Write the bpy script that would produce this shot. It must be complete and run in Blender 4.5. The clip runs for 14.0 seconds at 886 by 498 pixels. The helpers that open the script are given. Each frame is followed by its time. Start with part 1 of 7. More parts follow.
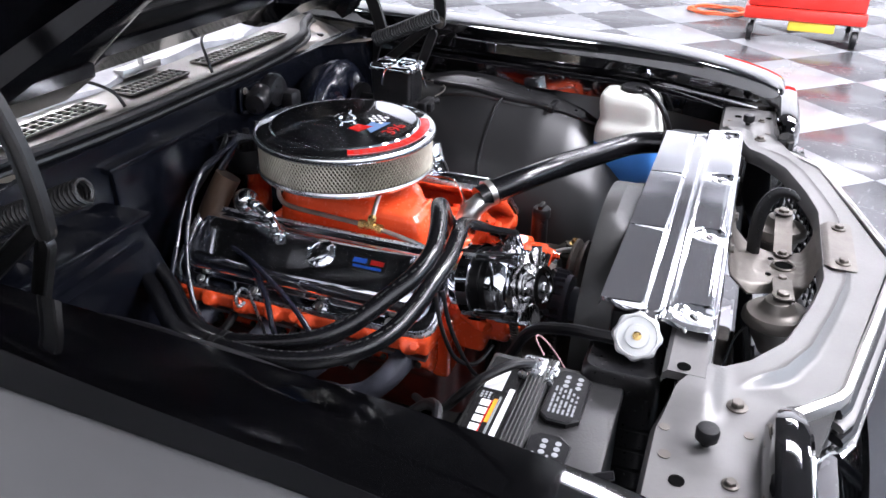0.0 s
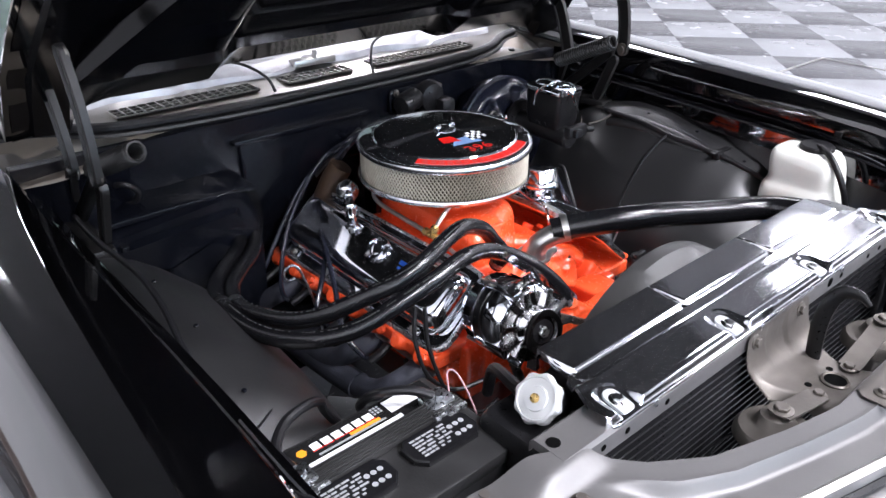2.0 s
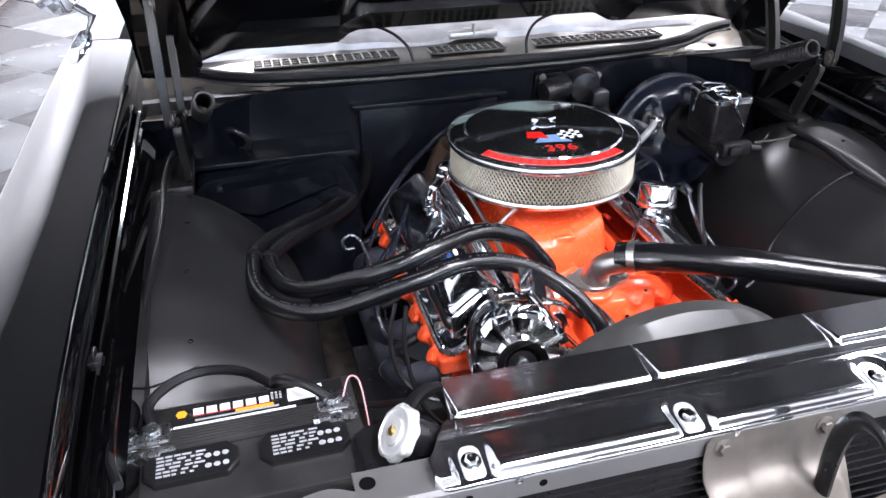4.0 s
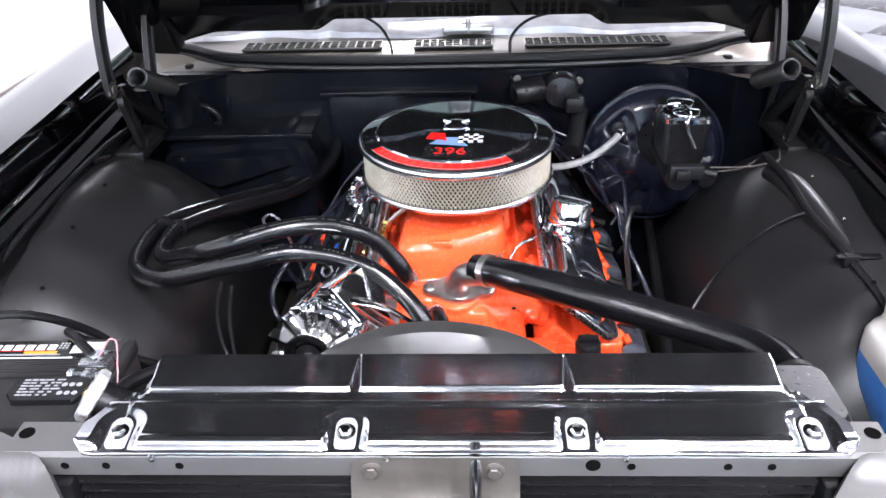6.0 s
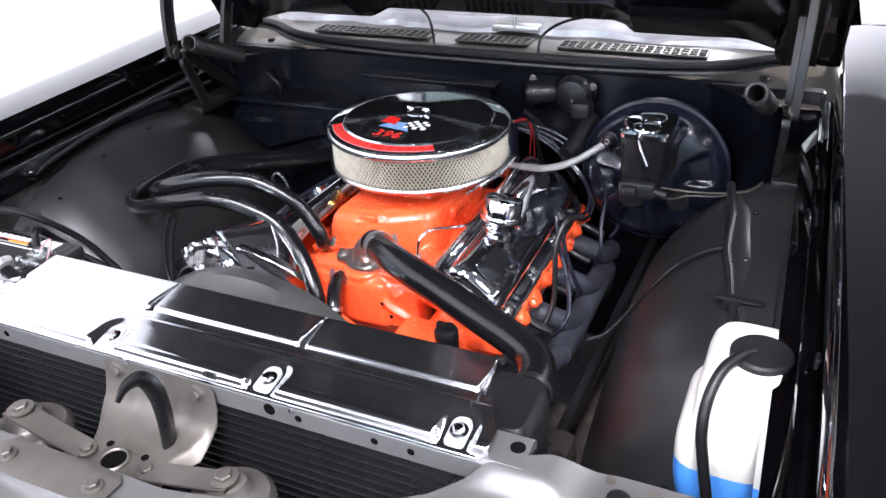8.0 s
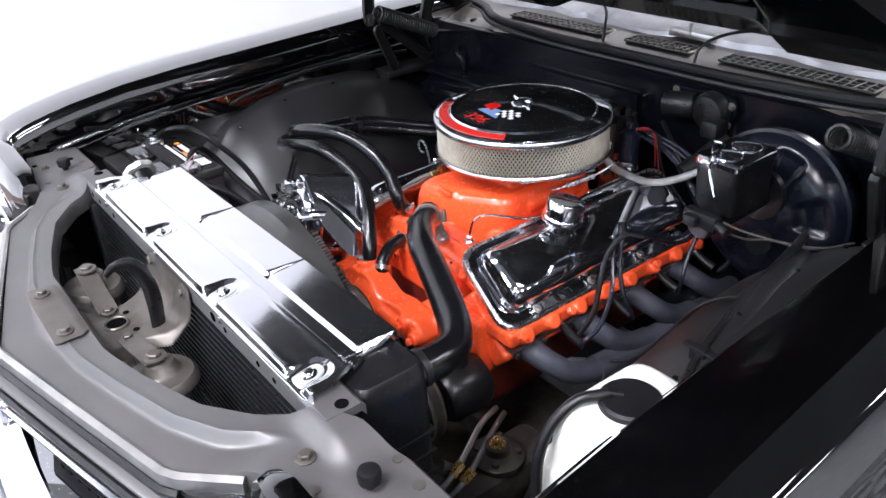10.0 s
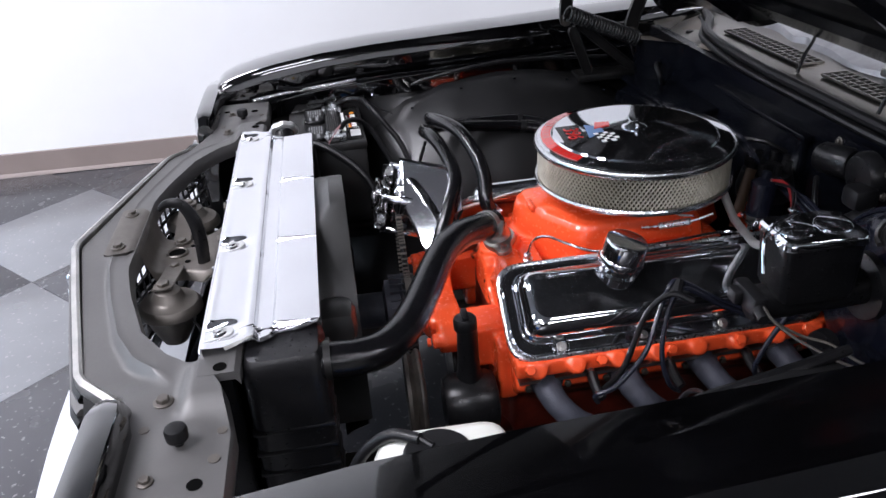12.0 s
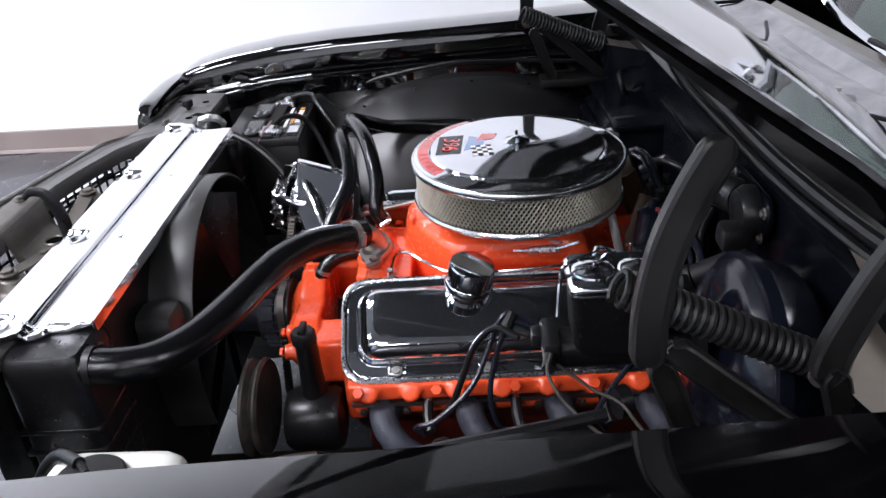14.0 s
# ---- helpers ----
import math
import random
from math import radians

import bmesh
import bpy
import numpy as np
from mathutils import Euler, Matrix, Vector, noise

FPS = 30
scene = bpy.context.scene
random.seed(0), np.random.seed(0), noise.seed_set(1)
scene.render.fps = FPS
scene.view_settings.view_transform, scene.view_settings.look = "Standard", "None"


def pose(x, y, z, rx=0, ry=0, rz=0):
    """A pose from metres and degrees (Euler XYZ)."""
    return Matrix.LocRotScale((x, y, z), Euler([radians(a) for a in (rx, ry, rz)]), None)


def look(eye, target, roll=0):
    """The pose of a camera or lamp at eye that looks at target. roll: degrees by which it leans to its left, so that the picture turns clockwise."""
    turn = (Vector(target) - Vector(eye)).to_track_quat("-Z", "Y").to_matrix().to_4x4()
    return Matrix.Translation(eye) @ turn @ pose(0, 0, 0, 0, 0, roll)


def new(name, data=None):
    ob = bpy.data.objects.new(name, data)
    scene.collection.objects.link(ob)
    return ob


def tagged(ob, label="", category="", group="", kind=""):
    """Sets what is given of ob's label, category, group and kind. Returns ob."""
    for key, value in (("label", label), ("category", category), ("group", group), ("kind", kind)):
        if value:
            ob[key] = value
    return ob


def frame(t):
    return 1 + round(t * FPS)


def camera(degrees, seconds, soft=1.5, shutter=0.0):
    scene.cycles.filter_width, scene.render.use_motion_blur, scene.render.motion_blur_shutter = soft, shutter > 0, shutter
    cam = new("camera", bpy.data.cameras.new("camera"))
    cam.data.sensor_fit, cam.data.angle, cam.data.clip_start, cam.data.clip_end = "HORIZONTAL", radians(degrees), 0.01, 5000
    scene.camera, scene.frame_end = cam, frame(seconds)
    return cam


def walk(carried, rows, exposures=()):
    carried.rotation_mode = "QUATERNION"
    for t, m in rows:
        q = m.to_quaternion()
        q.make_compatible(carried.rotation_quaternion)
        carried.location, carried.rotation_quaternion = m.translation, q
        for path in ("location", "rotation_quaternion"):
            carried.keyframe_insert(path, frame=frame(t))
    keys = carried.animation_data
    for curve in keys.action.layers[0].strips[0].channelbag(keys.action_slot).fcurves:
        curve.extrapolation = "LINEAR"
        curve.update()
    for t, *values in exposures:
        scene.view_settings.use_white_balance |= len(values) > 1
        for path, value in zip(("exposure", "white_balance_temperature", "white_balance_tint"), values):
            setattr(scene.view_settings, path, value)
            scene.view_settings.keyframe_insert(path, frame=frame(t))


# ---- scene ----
cam = camera(59.7, 14.0)
PATH = [
    (0, (-1.28, -0.737, 1.387), (0.345, -0.065, 0.434), 0.7),
    (0.5, (-1.241, -0.861, 1.393), (0.313, -0.043, 0.435), 0.6),
    (1, (-1.177, -0.98, 1.398), (0.29, 0.006, 0.463), 0.4),
    (1.5, (-1.082, -1.081, 1.399), (0.244, 0.084, 0.46), 0.2),
    (2, (-0.979, -1.144, 1.401), (0.164, 0.209, 0.471), 0.3),
    (2.5, (-0.864, -1.185, 1.396), (0.069, 0.32, 0.465), 0.2),
    (2.7, (-0.818, -1.201, 1.398), (0.04, 0.344, 0.462), 0.1),
    (4.8, (-0.308, -1.302, 1.397), (-0.123, 0.416, 0.391), -0.7),
    (5, (-0.253, -1.307, 1.396), (-0.116, 0.416, 0.39), -0.7),
    (5.5, (-0.101, -1.32, 1.401), (-0.091, 0.407, 0.392), -1.4),
    (6, (0.05, -1.325, 1.405), (-0.069, 0.396, 0.393), -1.8),
    (6.5, (0.206, -1.324, 1.407), (-0.084, 0.376, 0.394), -2.2),
    (7, (0.369, -1.314, 1.403), (-0.104, 0.349, 0.397), -2.8),
    (7.2, (0.431, -1.306, 1.4), (-0.11, 0.338, 0.399), -3.0),
    (9.3, (0.973, -1.115, 1.402), (-0.226, 0.14, 0.409), -3.0),
    (9.5, (1.009, -1.08, 1.398), (-0.264, 0.104, 0.409), -3.2),
    (10, (1.093, -0.99, 1.396), (-0.332, 0.013, 0.414), -3.4),
    (10.5, (1.156, -0.887, 1.393), (-0.41, -0.115, 0.419), -3.6),
    (11, (1.207, -0.77, 1.388), (-0.46, -0.237, 0.42), -3.8),
    (11.5, (1.247, -0.644, 1.383), (-0.478, -0.315, 0.424), -3.7),
    (12, (1.26, -0.497, 1.378), (-0.488, -0.308, 0.424), -3.8),
    (12.5, (1.252, -0.363, 1.374), (-0.506, -0.3, 0.423), -3.9),
    (13, (1.239, -0.249, 1.368), (-0.513, -0.253, 0.404), -3.9),
    (13.5, (1.221, -0.145, 1.359), (-0.532, -0.203, 0.399), -4.1),
    (14, (1.207, -0.061, 1.353), (-0.546, -0.169, 0.397), -4.1),
]
walk(cam, [(t, look(eye, target, roll)) for t, eye, target, roll in PATH], exposures=[(0, 0.48, 6500, 20), (1, 0.35, 6500, 20), (2.7, 0.42, 6500, 20), (5, 0.72, 6500, 20), (7.2, 0.70, 6500, 20), (9.5, 0.30, 6500, 20), (11.5, -0.34, 6500, 20), (12.5, -0.56, 6500, 20), (14, -0.28, 6500, 19)])

# ---- world and lights ----
world = bpy.data.worlds.new("room_air")
scene.world = world
world.use_nodes = True
world.node_tree.nodes["Background"].inputs[0].default_value = (0.9, 0.95, 1.0, 1)
world.node_tree.nodes["Background"].inputs[1].default_value = 0.05


def ceiling_lamp(x, y, sx, sy, watts, z=4.31):
    lamp = bpy.data.lights.new("ceiling_lamp", "AREA")
    lamp.shape, lamp.size, lamp.size_y, lamp.energy = "RECTANGLE", sx, sy, watts
    lamp.color = (0.90, 0.95, 1.0)
    ob = new("ceiling_lamp", lamp)
    ob.matrix_world = pose(x, y, z)
    return ob


LAMPS = [(-0.7, -4.4, 235), (0.9, -2.7, 260), (2.6, -4.4, 235), (5.9, -4.4, 150), (4.4, -1.6, 130), (7.0, -1.6, 110), (3.4, 1.6, 72), (7.0, 1.6, 80), (3.4, 4.8, 170), (7.0, 4.8, 70), (-0.7, 6.4, 265)]
for lx, ly, lw in LAMPS:
    ceiling_lamp(lx, ly, 0.6, 1.5, lw)


# ---- materials ----
def nodes_of(name):
    m = bpy.data.materials.new(name)
    m.use_nodes = True
    nt = m.node_tree
    return m, nt, nt.nodes["Principled BSDF"]


def rgb(c):
    return (*c, 1.0) if len(c) == 3 else c


def paint(name, color, rough=0.4, metal=0.0, coat=0.0, vary=0.15, scale=14.0, bump=0.0, bump_scale=220.0, spec=0.5, rough_vary=0.08, dust=0.0, coat_ior=1.5):
    """A surface with a base colour that varies at two scales, uneven gloss and fine relief."""
    m, nt, b = nodes_of(name)
    n, l = nt.nodes, nt.links
    co = n.new("ShaderNodeTexCoord")
    big, fine = n.new("ShaderNodeTexNoise"), n.new("ShaderNodeTexNoise")
    big.inputs["Scale"].default_value, big.inputs["Detail"].default_value = scale, 6
    fine.inputs["Scale"].default_value, fine.inputs["Detail"].default_value = bump_scale, 4
    l.new(co.outputs["Object"], big.inputs["Vector"])
    l.new(co.outputs["Object"], fine.inputs["Vector"])
    ramp = n.new("ShaderNodeValToRGB")
    ramp.color_ramp.elements[0].position, ramp.color_ramp.elements[1].position = 0.3, 0.72
    ramp.color_ramp.elements[0].color = rgb([c * (1 - vary) for c in color])
    ramp.color_ramp.elements[1].color = rgb([min(1, c * (1 + vary) + dust) for c in color])
    l.new(big.outputs["Fac"], ramp.inputs["Fac"])
    l.new(ramp.outputs["Color"], b.inputs["Base Color"])
    mr = n.new("ShaderNodeMapRange")
    mr.inputs["To Min"].default_value, mr.inputs["To Max"].default_value = max(0.01, rough - rough_vary), min(1, rough + rough_vary)
    l.new(fine.outputs["Fac"], mr.inputs["Value"])
    l.new(mr.outputs["Result"], b.inputs["Roughness"])
    b.inputs["Metallic"].default_value = metal
    b.inputs["Specular IOR Level"].default_value = spec
    if coat:
        b.inputs["Coat Weight"].default_value, b.inputs["Coat Roughness"].default_value = coat, 0.04
        b.inputs["Coat IOR"].default_value = coat_ior
    if bump:
        bp = n.new("ShaderNodeBump")
        bp.inputs["Strength"].default_value, bp.inputs["Distance"].default_value = bump, 0.002
        l.new(fine.outputs["Fac"], bp.inputs["Height"])
        l.new(bp.outputs["Normal"], b.inputs["Normal"])
    return m


M = {}
M["black_gloss"] = paint("black_gloss_paint", (0.0009, 0.0009, 0.0011), 0.05, coat=1.0, vary=0.1, rough_vary=0.02, coat_ior=1.7)
M["hood_under"] = paint("black_hood_underside", (0.0022, 0.0022, 0.0026), 0.15, vary=0.2, scale=5, rough_vary=0.06, spec=0.24)
M["black_bay"] = paint("black_bay_paint", (0.0028, 0.0034, 0.0056), 0.22, vary=0.3, scale=6, bump=0.3, bump_scale=14, dust=0.0005, rough_vary=0.08, spec=0.24)
M["black_satin"] = paint("black_satin", (0.0065, 0.0065, 0.0072), 0.30, vary=0.25, scale=9, bump=0.1, bump_scale=160, dust=0.0012, spec=0.36)
M["black_plastic"] = paint("black_plastic", (0.006, 0.006, 0.0068), 0.46, vary=0.25, bump=0.15, bump_scale=380, dust=0.001, spec=0.27)
M["shroud"] = paint("grey_black_plastic", (0.028, 0.028, 0.027), 0.36, vary=0.3, scale=8, bump=0.08, dust=0.008, spec=0.5)
M["rubber"] = paint("black_rubber", (0.006, 0.006, 0.0068), 0.36, vary=0.2, bump=0.12, bump_scale=500, spec=0.35)
M["hose"] = paint("shiny_hose_rubber", (0.0045, 0.0045, 0.0053), 0.19, vary=0.2, bump=0.14, bump_scale=480, rough_vary=0.1)
M["liner"] = paint("liner_paint", (0.0078, 0.0078, 0.0081), 0.39, vary=0.16, scale=4, bump=0.05, bump_scale=160, dust=0.001, rough_vary=0.05, spec=0.66)
M["cover_chrome"] = paint("cover_chrome", (0.84, 0.85, 0.88), 0.085, metal=0.992, vary=0.03, scale=12, rough_vary=0.035)
M["chrome"] = paint("chrome", (0.84, 0.86, 0.90), 0.05, metal=0.994, vary=0.02, scale=5, rough_vary=0.02)
M["old_chrome"] = paint("dulled_chrome", (0.68, 0.68, 0.68), 0.14, metal=1.0, vary=0.12, scale=30, rough_vary=0.08)
M["steel"] = paint("bare_steel", (0.46, 0.45, 0.43), 0.34, metal=1.0, vary=0.2, scale=25, bump=0.1)
M["zinc"] = paint("zinc_plate", (0.62, 0.64, 0.66), 0.28, metal=1.0, vary=0.12, scale=40)
M["grey_metal"] = paint("grey_panel_paint", (0.132, 0.129, 0.126), 0.46, metal=0.5, vary=0.1, scale=7, bump=0.04, rough_vary=0.07)
M["old_grey"] = paint("worn_grey_metal", (0.135, 0.122, 0.108), 0.45, metal=0.65, vary=0.22, scale=18, bump=0.12, bump_scale=120)
# engine orange, mottled and darkened: shade below the heads put into the colour
M["orange_shaded"] = paint("shaded_orange", (0.12, 0.012, 0.005), 0.5, vary=0.5, scale=22, bump=0.35, bump_scale=90)
M["orange"] = paint("engine_orange", (0.90, 0.098, 0.027), 0.25, coat=0.5, vary=0.06, scale=18, bump=0.045, bump_scale=110, rough_vary=0.1)
M["brass"] = paint("brass", (0.62, 0.42, 0.16), 0.28, metal=1.0, vary=0.2, scale=60)
M["cast"] = paint("cast_iron", (0.046, 0.049, 0.064), 0.6, metal=0.2, vary=0.22, scale=30, bump=0.5, bump_scale=300)
M["red"] = paint("red_print", (0.72, 0.02, 0.015), 0.14, coat=1.0, coat_ior=1.8, vary=0.05)
M["blue"] = paint("pale_blue_print", (0.20, 0.34, 0.60), 0.16, coat=1.0, coat_ior=1.8, vary=0.05)
M["print"] = paint("pale_print", (0.30, 0.31, 0.32), 0.4, vary=0.1)
M["white"] = paint("white_print", (0.80, 0.80, 0.80), 0.35, vary=0.04)
M["black_print"] = paint("black_print", (0.01, 0.01, 0.01), 0.25, vary=0.05)
M["yellow"] = paint("yellow_plastic", (0.75, 0.55, 0.05), 0.4, vary=0.1)
M["side_wall"] = paint("grey_wall_paint", (0.34, 0.34, 0.35), 0.6, vary=0.05, scale=3, bump=0.05, bump_scale=150)
M["hall_wall"] = paint("grey_hall_wall_paint", (0.70, 0.71, 0.72), 0.6, vary=0.06, scale=3, bump=0.05, bump_scale=150)
M["wall"] = paint("white_wall_paint", (0.83, 0.83, 0.83), 0.6, vary=0.02, scale=3, bump=0.05, bump_scale=150)
M["base"] = paint("taupe_vinyl", (0.25, 0.20, 0.18), 0.5, vary=0.08, scale=5)
M["ceiling"] = paint("grey_ceiling_paint", (0.10, 0.10, 0.103), 0.8, vary=0.04, scale=4)
M["cart_red"] = paint("red_enamel", (0.62, 0.025, 0.015), 0.3, coat=0.4, vary=0.08)
M["cord"] = paint("orange_cord", (0.75, 0.13, 0.04), 0.5, vary=0.15)
M["tray"] = paint("pale_tray_metal", (0.36, 0.36, 0.37), 0.34, metal=0.5, vary=0.3, scale=14)
# flat black for solid discs and sheets that paint the shade inside holes
M["hole_shade"] = paint("hole_shade_black", (0.004, 0.004, 0.004), 1.0, spec=0.0, vary=0.0)
M["booster"] = paint("booster_paint", (0.0052, 0.0064, 0.012), 0.22, coat=0.0, vary=0.15, scale=9, spec=0.38)
M["dark_red"] = paint("dark_red_print", (0.30, 0.012, 0.01), 0.3, vary=0.05)
M["label_pale"] = paint("pale_red_print", (0.56, 0.055, 0.045), 0.2, coat=1.0, coat_ior=1.8, vary=0.05)
M["lead"] = paint("lead_rubber", (0.011, 0.0125, 0.020), 0.22, vary=0.2, bump=0.1, bump_scale=400)
M["silver"] = paint("silver_cowl_paint", (0.30, 0.285, 0.26), 0.28, metal=0.95, vary=0.08, scale=8, rough_vary=0.015)
M["tan"] = paint("tan_cowl_paint", (0.26, 0.225, 0.185), 0.34, metal=0.6, vary=0.2, scale=10)
M["kraft"] = paint("brown_insulator", (0.05, 0.028, 0.015), 0.6, vary=0.25)
M["fluid"] = paint("blue_fluid", (0.07, 0.31, 0.86), 0.3, vary=0.08)
M["pink"] = paint("pink_wire", (0.33, 0.18, 0.19), 0.45)
M["redwire"] = paint("red_wire", (0.22, 0.01, 0.01), 0.4)
M["case"] = paint("battery_case_plastic", (0.017, 0.017, 0.017), 0.36, vary=0.35, scale=12, bump=0.12, bump_scale=300, dust=0.006, spec=0.5)
M["orange_print"] = paint("orange_print", (0.85, 0.30, 0.02), 0.3, vary=0.05)
M["cap_metal"] = paint("dull_cap_metal", (0.58, 0.59, 0.58), 0.42, metal=0.55, vary=0.06, scale=30, rough_vary=0.06)
M["hinge"] = paint("dusty_hinge_metal", (0.007, 0.0067, 0.0064), 0.42, metal=0.2, vary=0.35, scale=22, bump=0.1, bump_scale=180, dust=0.004)
M["braid"] = paint("braided_grey_hose", (0.30, 0.30, 0.29), 0.5, metal=0.35, vary=0.15, scale=60, bump=0.5, bump_scale=700)
M["dark_blue"] = paint("dark_blue_print", (0.015, 0.07, 0.33), 0.25, vary=0.05)
M["satin"] = paint("satin_bright_metal", (0.66, 0.67, 0.68), 0.24, metal=1.0, vary=0.06, scale=30, rough_vary=0.04)
M["grease"] = paint("greasy_metal", (0.055, 0.047, 0.04), 0.5, metal=0.3, vary=0.5, scale=40, bump=0.4, bump_scale=90)


def bottle_plastic():
    m, nt, b = nodes_of("milky_plastic")
    b.inputs["Base Color"].default_value = (0.66, 0.66, 0.61, 1)
    b.inputs["Roughness"].default_value = 0.35
    b.inputs["Subsurface Weight"].default_value = 0.25
    b.inputs["Subsurface Radius"].default_value = (0.02, 0.02, 0.02)
    return m


M["milky"] = bottle_plastic()


def tile_vinyl(name, color, fleck):
    """Vinyl tile: flecks at two scales, a soft sheen and a little tone change from tile to tile."""
    m, nt, b = nodes_of(name)
    n, l = nt.nodes, nt.links
    co, info = n.new("ShaderNodeTexCoord"), n.new("ShaderNodeObjectInfo")
    noise_a, noise_b = n.new("ShaderNodeTexNoise"), n.new("ShaderNodeTexNoise")
    noise_a.inputs["Scale"].default_value, noise_a.inputs["Detail"].default_value = 55, 3
    noise_b.inputs["Scale"].default_value, noise_b.inputs["Detail"].default_value = 5, 5
    shift = n.new("ShaderNodeVectorMath")
    shift.operation = "ADD"
    l.new(co.outputs["Object"], shift.inputs[0])
    l.new(info.outputs["Location"], shift.inputs[1])
    for t in (noise_a, noise_b):
        l.new(shift.outputs[0], t.inputs["Vector"])
    ramp = n.new("ShaderNodeValToRGB")
    ramp.color_ramp.elements[0].position, ramp.color_ramp.elements[1].position = 0.63, 0.68
    ramp.color_ramp.elements[0].color, ramp.color_ramp.elements[1].color = rgb(color), rgb(fleck)
    l.new(noise_a.outputs["Fac"], ramp.inputs["Fac"])
    mul = n.new("ShaderNodeMix")
    mul.data_type, mul.blend_type = "RGBA", "MULTIPLY"
    mul.inputs["Factor"].default_value = 1
    tone = n.new("ShaderNodeMapRange")
    tone.inputs["To Min"].default_value, tone.inputs["To Max"].default_value = 0.82, 1.12
    add = n.new("ShaderNodeMath")
    add.operation = "MULTIPLY_ADD"
    l.new(info.outputs["Random"], add.inputs[0])
    add.inputs[1].default_value = 0.35
    l.new(noise_b.outputs["Fac"], add.inputs[2])
    l.new(add.outputs[0], tone.inputs["Value"])
    l.new(ramp.outputs["Color"], mul.inputs["A"])
    l.new(tone.outputs["Result"], mul.inputs["B"])
    l.new(mul.outputs["Result"], b.inputs["Base Color"])
    rough = n.new("ShaderNodeMapRange")
    rough.inputs["To Min"].default_value, rough.inputs["To Max"].default_value = 0.16, 0.34
    l.new(noise_b.outputs["Fac"], rough.inputs["Value"])
    l.new(rough.outputs["Result"], b.inputs["Roughness"])
    b.inputs["Specular IOR Level"].default_value = 0.36
    return m


M["tile_light"] = tile_vinyl("light_grey_vinyl", (0.215, 0.222, 0.232), (0.30, 0.30, 0.30))
M["tile_dark"] = tile_vinyl("charcoal_vinyl", (0.062, 0.062, 0.067), (0.18, 0.18, 0.18))


def mesh_grille():
    """Dull metal of the filter's outer screen."""
    return paint("expanded_metal", (0.36, 0.335, 0.275), 0.42, metal=0.9, vary=0.12, scale=60)


M["screen"] = mesh_grille()
M["paper"] = paint("filter_paper", (0.055, 0.045, 0.028), 0.8, vary=0.2)


def glass_pane():
    m, nt, b = nodes_of("green_tinted_glass")
    b.inputs["Base Color"].default_value = (0.82, 0.93, 0.90, 1)
    b.inputs["Roughness"].default_value = 0.02
    b.inputs["Transmission Weight"].default_value = 1.0
    b.inputs["IOR"].default_value = 1.3
    return m


M["glass"] = glass_pane()
M["seat"] = paint("dark_cabin", (0.10, 0.13, 0.12), 0.8, vary=0.2)


# ---- builders ----
def done(bm, angle=35):
    bmesh.ops.recalc_face_normals(bm, faces=bm.faces)
    me = bpy.data.meshes.new("mesh")
    bm.to_mesh(me)
    bm.free()
    me.polygons.foreach_set("use_smooth", [True] * len(me.polygons))
    me.set_sharp_from_angle(angle=radians(angle))
    return me


def part(name, bm, material, parent=None, label="", angle=35):
    """One mesh object under a thing or a part."""
    me = done(bm, angle) if isinstance(bm, bmesh.types.BMesh) else bm
    me.name = name
    if not me.materials:
        me.materials.append(M[material])
    ob = new(name, me)
    if parent:
        ob.parent = parent
    return tagged(ob, label)


def thing(name, label, category, group="", kind="", at=(0, 0, 0)):
    ob = new(name)
    ob.location = at
    ob.empty_display_size = 0.05
    return tagged(ob, label, category, group, kind)


def mesh_thing(name, bm, material, label, category, group="", kind="", angle=35):
    ob = part(name, bm, material, None, label, angle)
    return tagged(ob, label, category, group, kind)


def V(*a):
    return Vector(a[0] if len(a) == 1 else a)


def box(bm, lo, hi, bevel=0.0, m=None, seg=2):
    r = bmesh.ops.create_cube(bm, size=1)
    c = [(a + b) / 2 for a, b in zip(lo, hi)]
    s = [abs(b - a) for a, b in zip(lo, hi)]
    bmesh.ops.scale(bm, vec=s, verts=r["verts"])
    bmesh.ops.translate(bm, vec=c, verts=r["verts"])
    vs = r["verts"]
    if bevel:
        es = list({e for v in vs for e in v.link_edges})
        out = bmesh.ops.bevel(bm, geom=es, offset=bevel, segments=seg, profile=0.5, affect="EDGES")
        vs = list({v for f in out["faces"] for v in f.verts} | {v for v in vs if v.is_valid})
    if m is not None:
        bmesh.ops.transform(bm, matrix=m, verts=list({v for v in vs if v.is_valid}))
    return bm


def frame_of(d):
    d = V(d).normalized()
    return d.to_track_quat("Z", "Y").to_matrix()


def loft(bm, rings, closed=True, caps=True):
    """Skin between rings of equal length."""
    rows = [[bm.verts.new(p) for p in ring] for ring in rings]
    n = len(rows[0])
    for a, b in zip(rows, rows[1:]):
        for i in range(n if closed else n - 1):
            j = (i + 1) % n
            try:
                bm.faces.new((a[i], a[j], b[j], b[i]))
            except ValueError:
                pass
    if caps and closed:
        for row in (rows[0], rows[-1]):
            try:
                bm.faces.new(row)
            except ValueError:
                pass
    return bm


def lathe(bm, profile, base=(0, 0, 0), axis=(0, 0, 1), seg=32, caps=True):
    """Turned form: profile of (radius, height) along an axis from base."""
    q, b = frame_of(axis), V(base)
    rings = []
    for r, h in profile:
        r = max(r, 0.0004)
        rings.append([b + q @ V(r * math.cos(2 * math.pi * k / seg), r * math.sin(2 * math.pi * k / seg), h) for k in range(seg)])
    return loft(bm, rings, True, caps)


